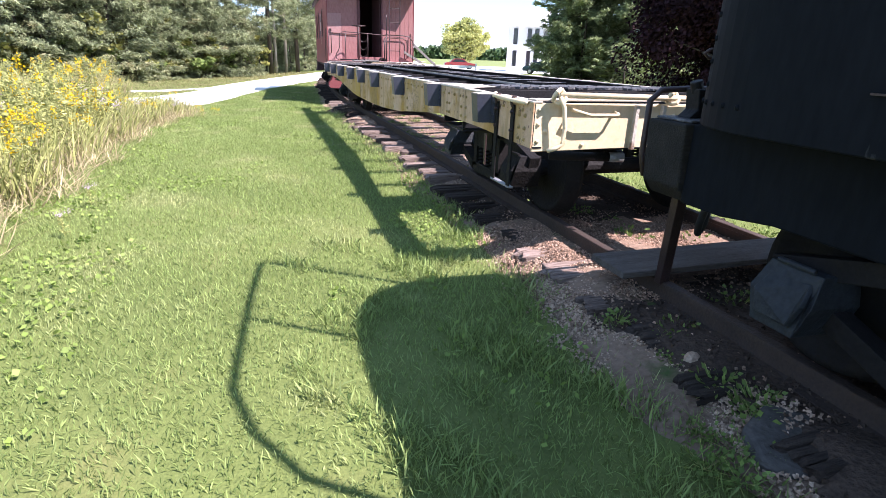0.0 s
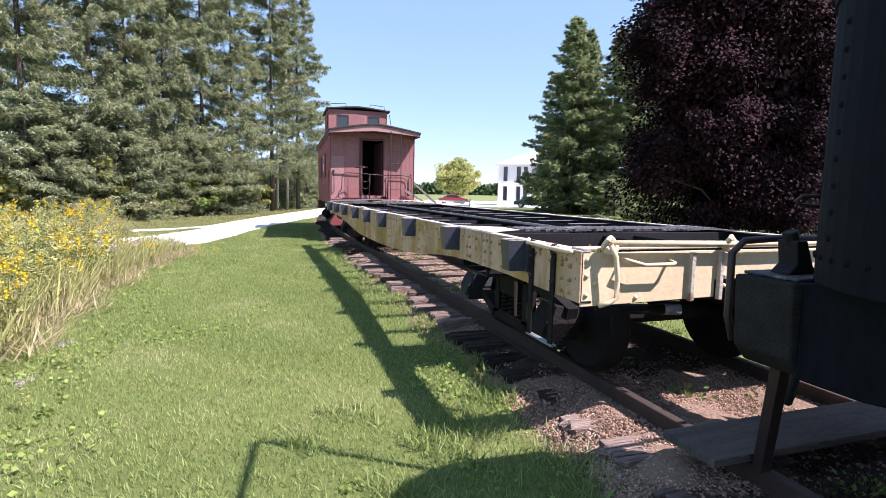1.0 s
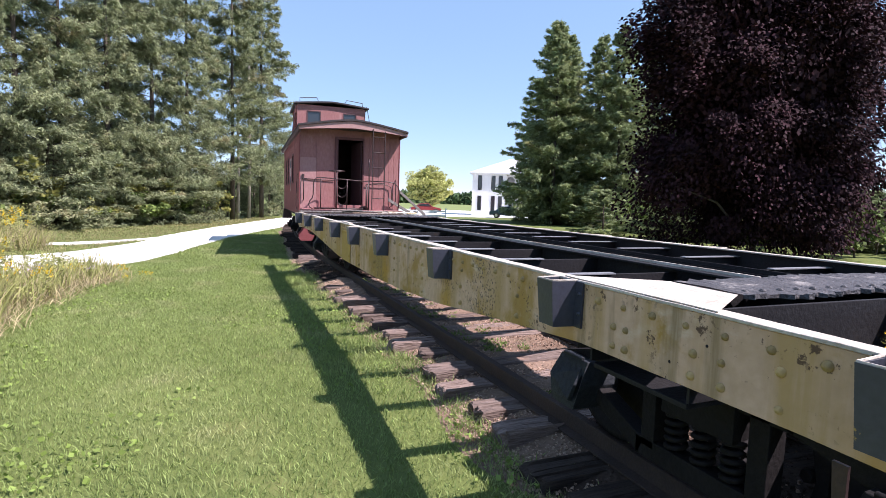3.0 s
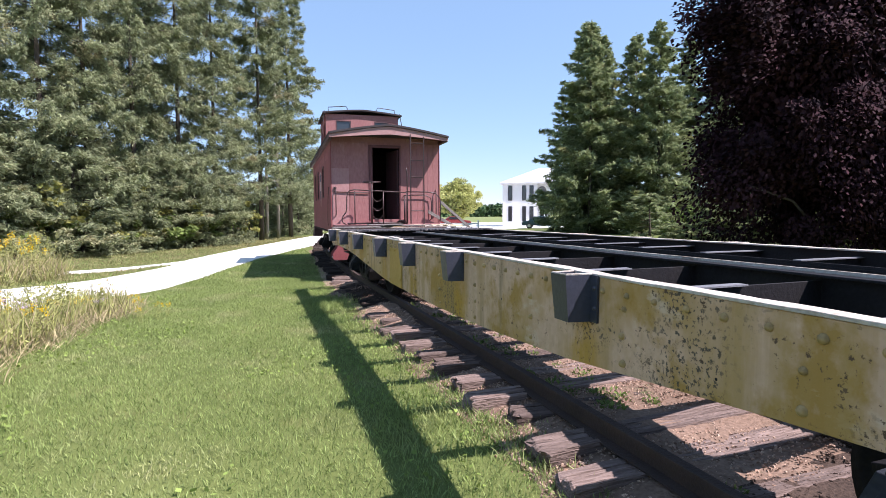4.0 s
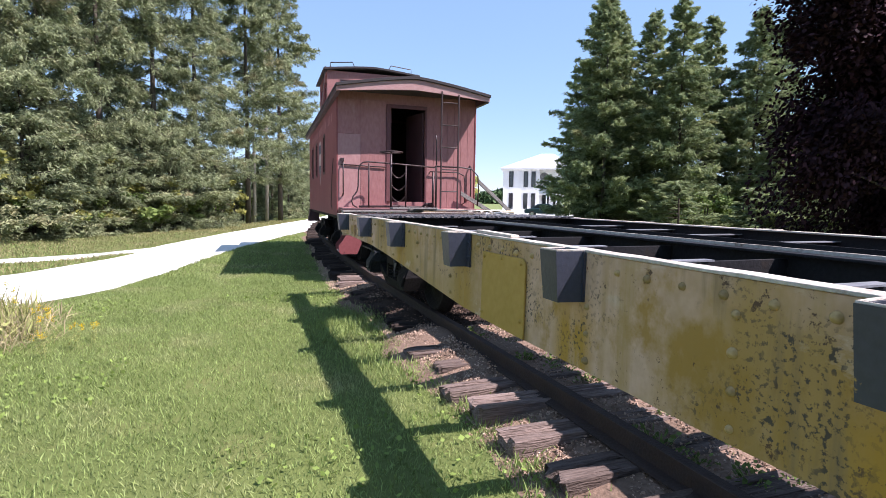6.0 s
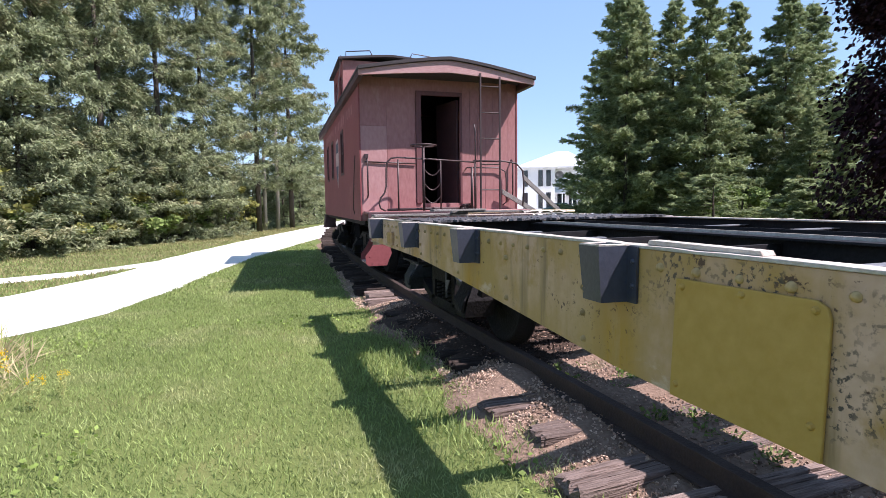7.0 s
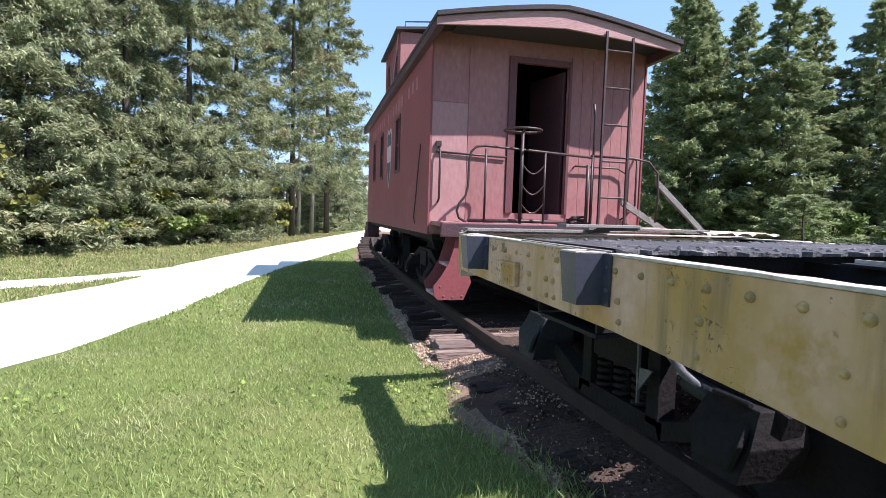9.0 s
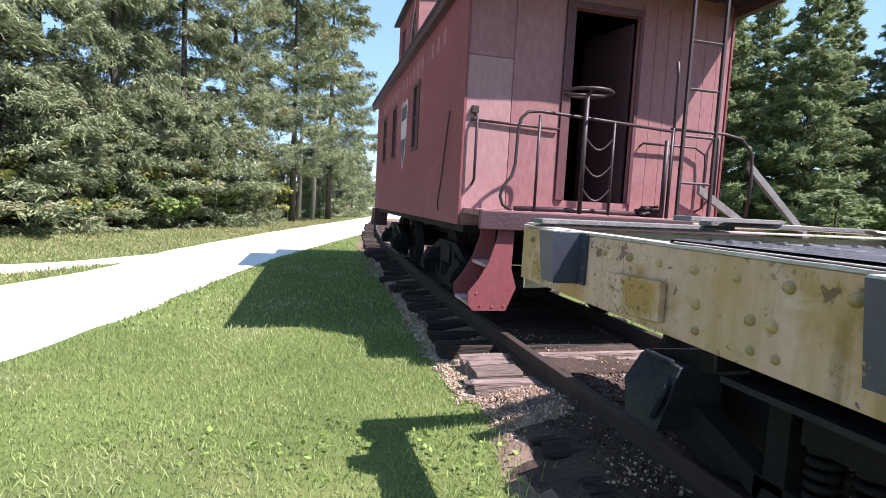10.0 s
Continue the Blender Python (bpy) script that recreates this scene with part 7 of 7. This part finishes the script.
# ---- boarding stairs beyond the caboose ----
stairs = thing("boarding_stairs", "grey weathered wooden boarding stairs with sloping handrails", "stairs", at=(3.15, 13.55, 0))
for y in (-0.3, 0.3):
    part("stringer", Mesh().add([(0, y - 0.02, 1.36), (0, y - 0.02, 1.12), (1.25, y - 0.02, 0.0), (1.5, y - 0.02, 0.0), (0, y + 0.02, 1.36), (0, y + 0.02, 1.12), (1.25, y + 0.02, 0.0), (1.5, y + 0.02, 0.0)], [(0, 1, 2, 3), (7, 6, 5, 4), (0, 4, 5, 1), (1, 5, 6, 2), (2, 6, 7, 3), (3, 7, 4, 0)]), M["oldwood"], stairs)
for y, a, b in ((0.28, (-0.06, 1.96), (0.74, 1.3)), (0.66, (-0.28, 1.72), (0.42, 1.34))):
    part("handrail", Mesh().add([(p, y + d, z + e) for d in (-0.02, 0.02) for (p, z) in (a, b) for e in (-0.045, 0.045)], [(0, 1, 3, 2), (4, 6, 7, 5), (0, 4, 5, 1), (2, 3, 7, 6), (0, 2, 6, 4), (1, 5, 7, 3)]), M["oldwood"], stairs, bevel=0.004)
    part("post", Mesh().box(b[0] - 0.05, b[0] - 0.01, y - 0.06, y - 0.02, 0.15, b[1] + 0.03), M["oldwood"], stairs, bevel=0.004)
for k in range(6):
    part("tread", Mesh().box(0.08 + k * 0.23, 0.34 + k * 0.23, -0.28, 0.28, 1.17 - k * 0.205, 1.21 - k * 0.205), M["oldwood"], stairs, bevel=0.004)

# ---- clutter at the far end of the flatcar ----
for k, (x, y, L, a) in enumerate(((0.75, 12.2, 1.3, 4), (1.7, 12.1, 1.1, -6), (1.2, 12.02, 0.8, 12))):
    tagged(part("loose_plank", Mesh().box(-L / 2, L / 2, -0.055, 0.055, 0, 0.025), M["oldwood"], None, bevel=0.004), "loose weathered plank lying across the flatcar end", "plank", "loose planks").matrix_basis = pose(x, y, TOP + 0.03 + 0.026 * k, 0, 0, a)
cl = Mesh()
n = 22
rng = np.random.default_rng(95)
gx, gy = np.linspace(-0.28, 0.28, n), np.linspace(-0.1, 0.1, 9)
cl.add([(x + rng.normal(0, 0.008), y + 0.03 * math.sin(x * 14), 0.012 + 0.028 * abs(math.sin(x * 19 + y * 13)) + 0.012 * rng.random()) for x in gx for y in gy], [(i * 9 + j, i * 9 + j + 1, (i + 1) * 9 + j + 1, (i + 1) * 9 + j) for i in range(n - 1) for j in range(8)])
tagged(part("crumpled_tarp", cl, M["sill_top"], None, smooth=True), "small crumpled pale tarp on the flatcar end", "tarp").matrix_basis = pose(2.3, 11.75, TOP + 0.026, 0, 0, -10)

tagged(part("loose_rod", Mesh().tube([(-0.9, 0.02, 0.02), (-0.2, 0.0, 0.035), (0.9, -0.03, 0.02)], 0.017, 8), M["cream"], None, smooth=True), "yellowish painted rod lying across the flatcar end", "rod").matrix_basis = pose(2.15, 12.28, TOP + 0.03, 0, 0, -4)
tagged(part("chain_heap", Mesh().tube([(0.11 * math.cos(a * 1.3) * (1 - a / 60), 0.08 * math.sin(a * 1.7), 0.02 + 0.003 * a) for a in np.linspace(0, 25, 60)], 0.013, 5), M["iron"], None, smooth=True), "small heap of rusty chain on the caboose platform", "chain").matrix_basis = CAB @ pose(0.28, -0.45, FLOOR)
tagged(part("iron_bar", Mesh().tube([(-0.75, 0, 0.02), (0.0, 0.02, 0.03), (0.75, 0.0, 0.02)], 0.02, 8), M["iron"], None, smooth=True), "rusty iron bar lying on the caboose platform", "bar").matrix_basis = CAB @ pose(-0.3, -0.5, FLOOR, 0, 0, 6)

# ---- things in the distance ----
gate = thing("board_gate", "low white board gate across the far lane", "gate", at=(15.2, 45.0, 0), turn=(0, 0, -18))
for z in (0.35, 0.75):
    part("board", Mesh().box(-1.9, 1.9, -0.02, 0.02, z, z + 0.14), M["white"], gate)
part("brace", Mesh().add([(-1.85, -0.025, 0.4), (1.8, -0.025, 0.78), (1.8, -0.025, 0.88), (-1.85, -0.025, 0.5), (-1.85, -0.045, 0.4), (1.8, -0.045, 0.78), (1.8, -0.045, 0.88), (-1.85, -0.045, 0.5)], [(0, 1, 2, 3), (7, 6, 5, 4), (0, 4, 5, 1), (1, 5, 6, 2), (2, 6, 7, 3), (3, 7, 4, 0)]), M["white"], gate)
for x in (-1.95, 1.95):
    part("post", Mesh().box(x - 0.06, x + 0.06, -0.06, 0.06, 0, 1.1), M["white"], gate)
yard = structure("yard", strip([(9, 78), (20, 79), (32, 78), (46, 76), (70, 74)], [34, 46, 46, 36, 20], 0.012, 0.1, 8), M["road"], "pale gravel yard in front of the house")


def car_at(x, y, turn, paint, tone):
    car = thing("parked_car", tone + " saloon car parked in the yard", "car", at=(x, y, 0), turn=(0, 0, turn))
    body = Mesh().prism([(-2.2, 0.35), (-2.25, 0.62), (-2.1, 0.82), (-1.2, 0.92), (1.1, 0.9), (2.05, 0.75), (2.2, 0.5), (2.15, 0.35)], "y", -0.86, 0.86)
    ob = part("body", body, paint, car, tone + " car body", bevel=0.06)
    cabm = Mesh().prism([(-1.5, 0.9), (-0.85, 1.36), (0.35, 1.38), (1.05, 0.9)], "y", -0.72, 0.72)
    part("cabin", cabm, paint, car, bevel=0.05)
    part("side_glass", Mesh().prism([(-1.2, 0.95), (-0.78, 1.29), (0.28, 1.3), (0.8, 0.95)], "y", -0.73, 0.73), M["glass"], car)
    for wx in (-1.4, 1.35):
        for wy in (-0.78, 0.78):
            w = part("wheel", Mesh().lathe([(0, -0.1), (0.2, -0.1), (0.3, -0.08), (0.31, 0), (0.3, 0.08), (0.2, 0.1), (0, 0.1)], "y", (wx, wy, 0.31), 20), M["tyre"], car)
            part("rim", Mesh().lathe([(0, -0.105), (0.17, -0.106), (0.18, -0.1)], "y", (wx, wy, 0.31), 16) if wy < 0 else Mesh().lathe([(0, 0.105), (0.17, 0.106), (0.18, 0.1)], "y", (wx, wy, 0.31), 16), M["chrome"], w)
    return car


car_at(25.1, 71.8, -12, M["carred"], "dark red")
car_at(29.2, 54.5, -34, M["carblue"], "dark blue-green")

# ---- ties and loose ballast ----
TIES = [tie_mesh(k, M["tie"]) for k in range(7)]
SHADED_TIES = [tie_mesh(k, M["tie_shaded"]) for k in range(7)]
rng = np.random.default_rng(77)
for i in range(96):
    y = -6 + i * 0.495 + rng.normal(0, 0.03)
    # ties under the cars and tender take the copy with shade in its colour
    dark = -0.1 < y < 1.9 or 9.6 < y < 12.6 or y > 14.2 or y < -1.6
    o = part("tie", (SHADED_TIES if dark else TIES)[i % 7], None, track_bed)
    o.matrix_basis = pose(track_x(y) + rng.normal(0, 0.07), y, 0.122 + rng.normal(0, 0.01), rng.normal(0, 1.5), rng.normal(0, 0.5), rng.normal(0, 1.6) + (180 if i % 2 else 0)) @ Matrix.Diagonal((1 + rng.normal(0, 0.015), rng.uniform(0.85, 1.1), 1, 1))
# a broken tie end lying by the caboose step
own("tie", Mesh().prism([(13.37, 0.0), (13.36, 0.15), (13.39, 0.17), (13.55, 0.175), (13.58, 0.15), (13.57, 0.0)], "x", 0.27, 0.66), M["tie"], track_bed, bevel=0.008)
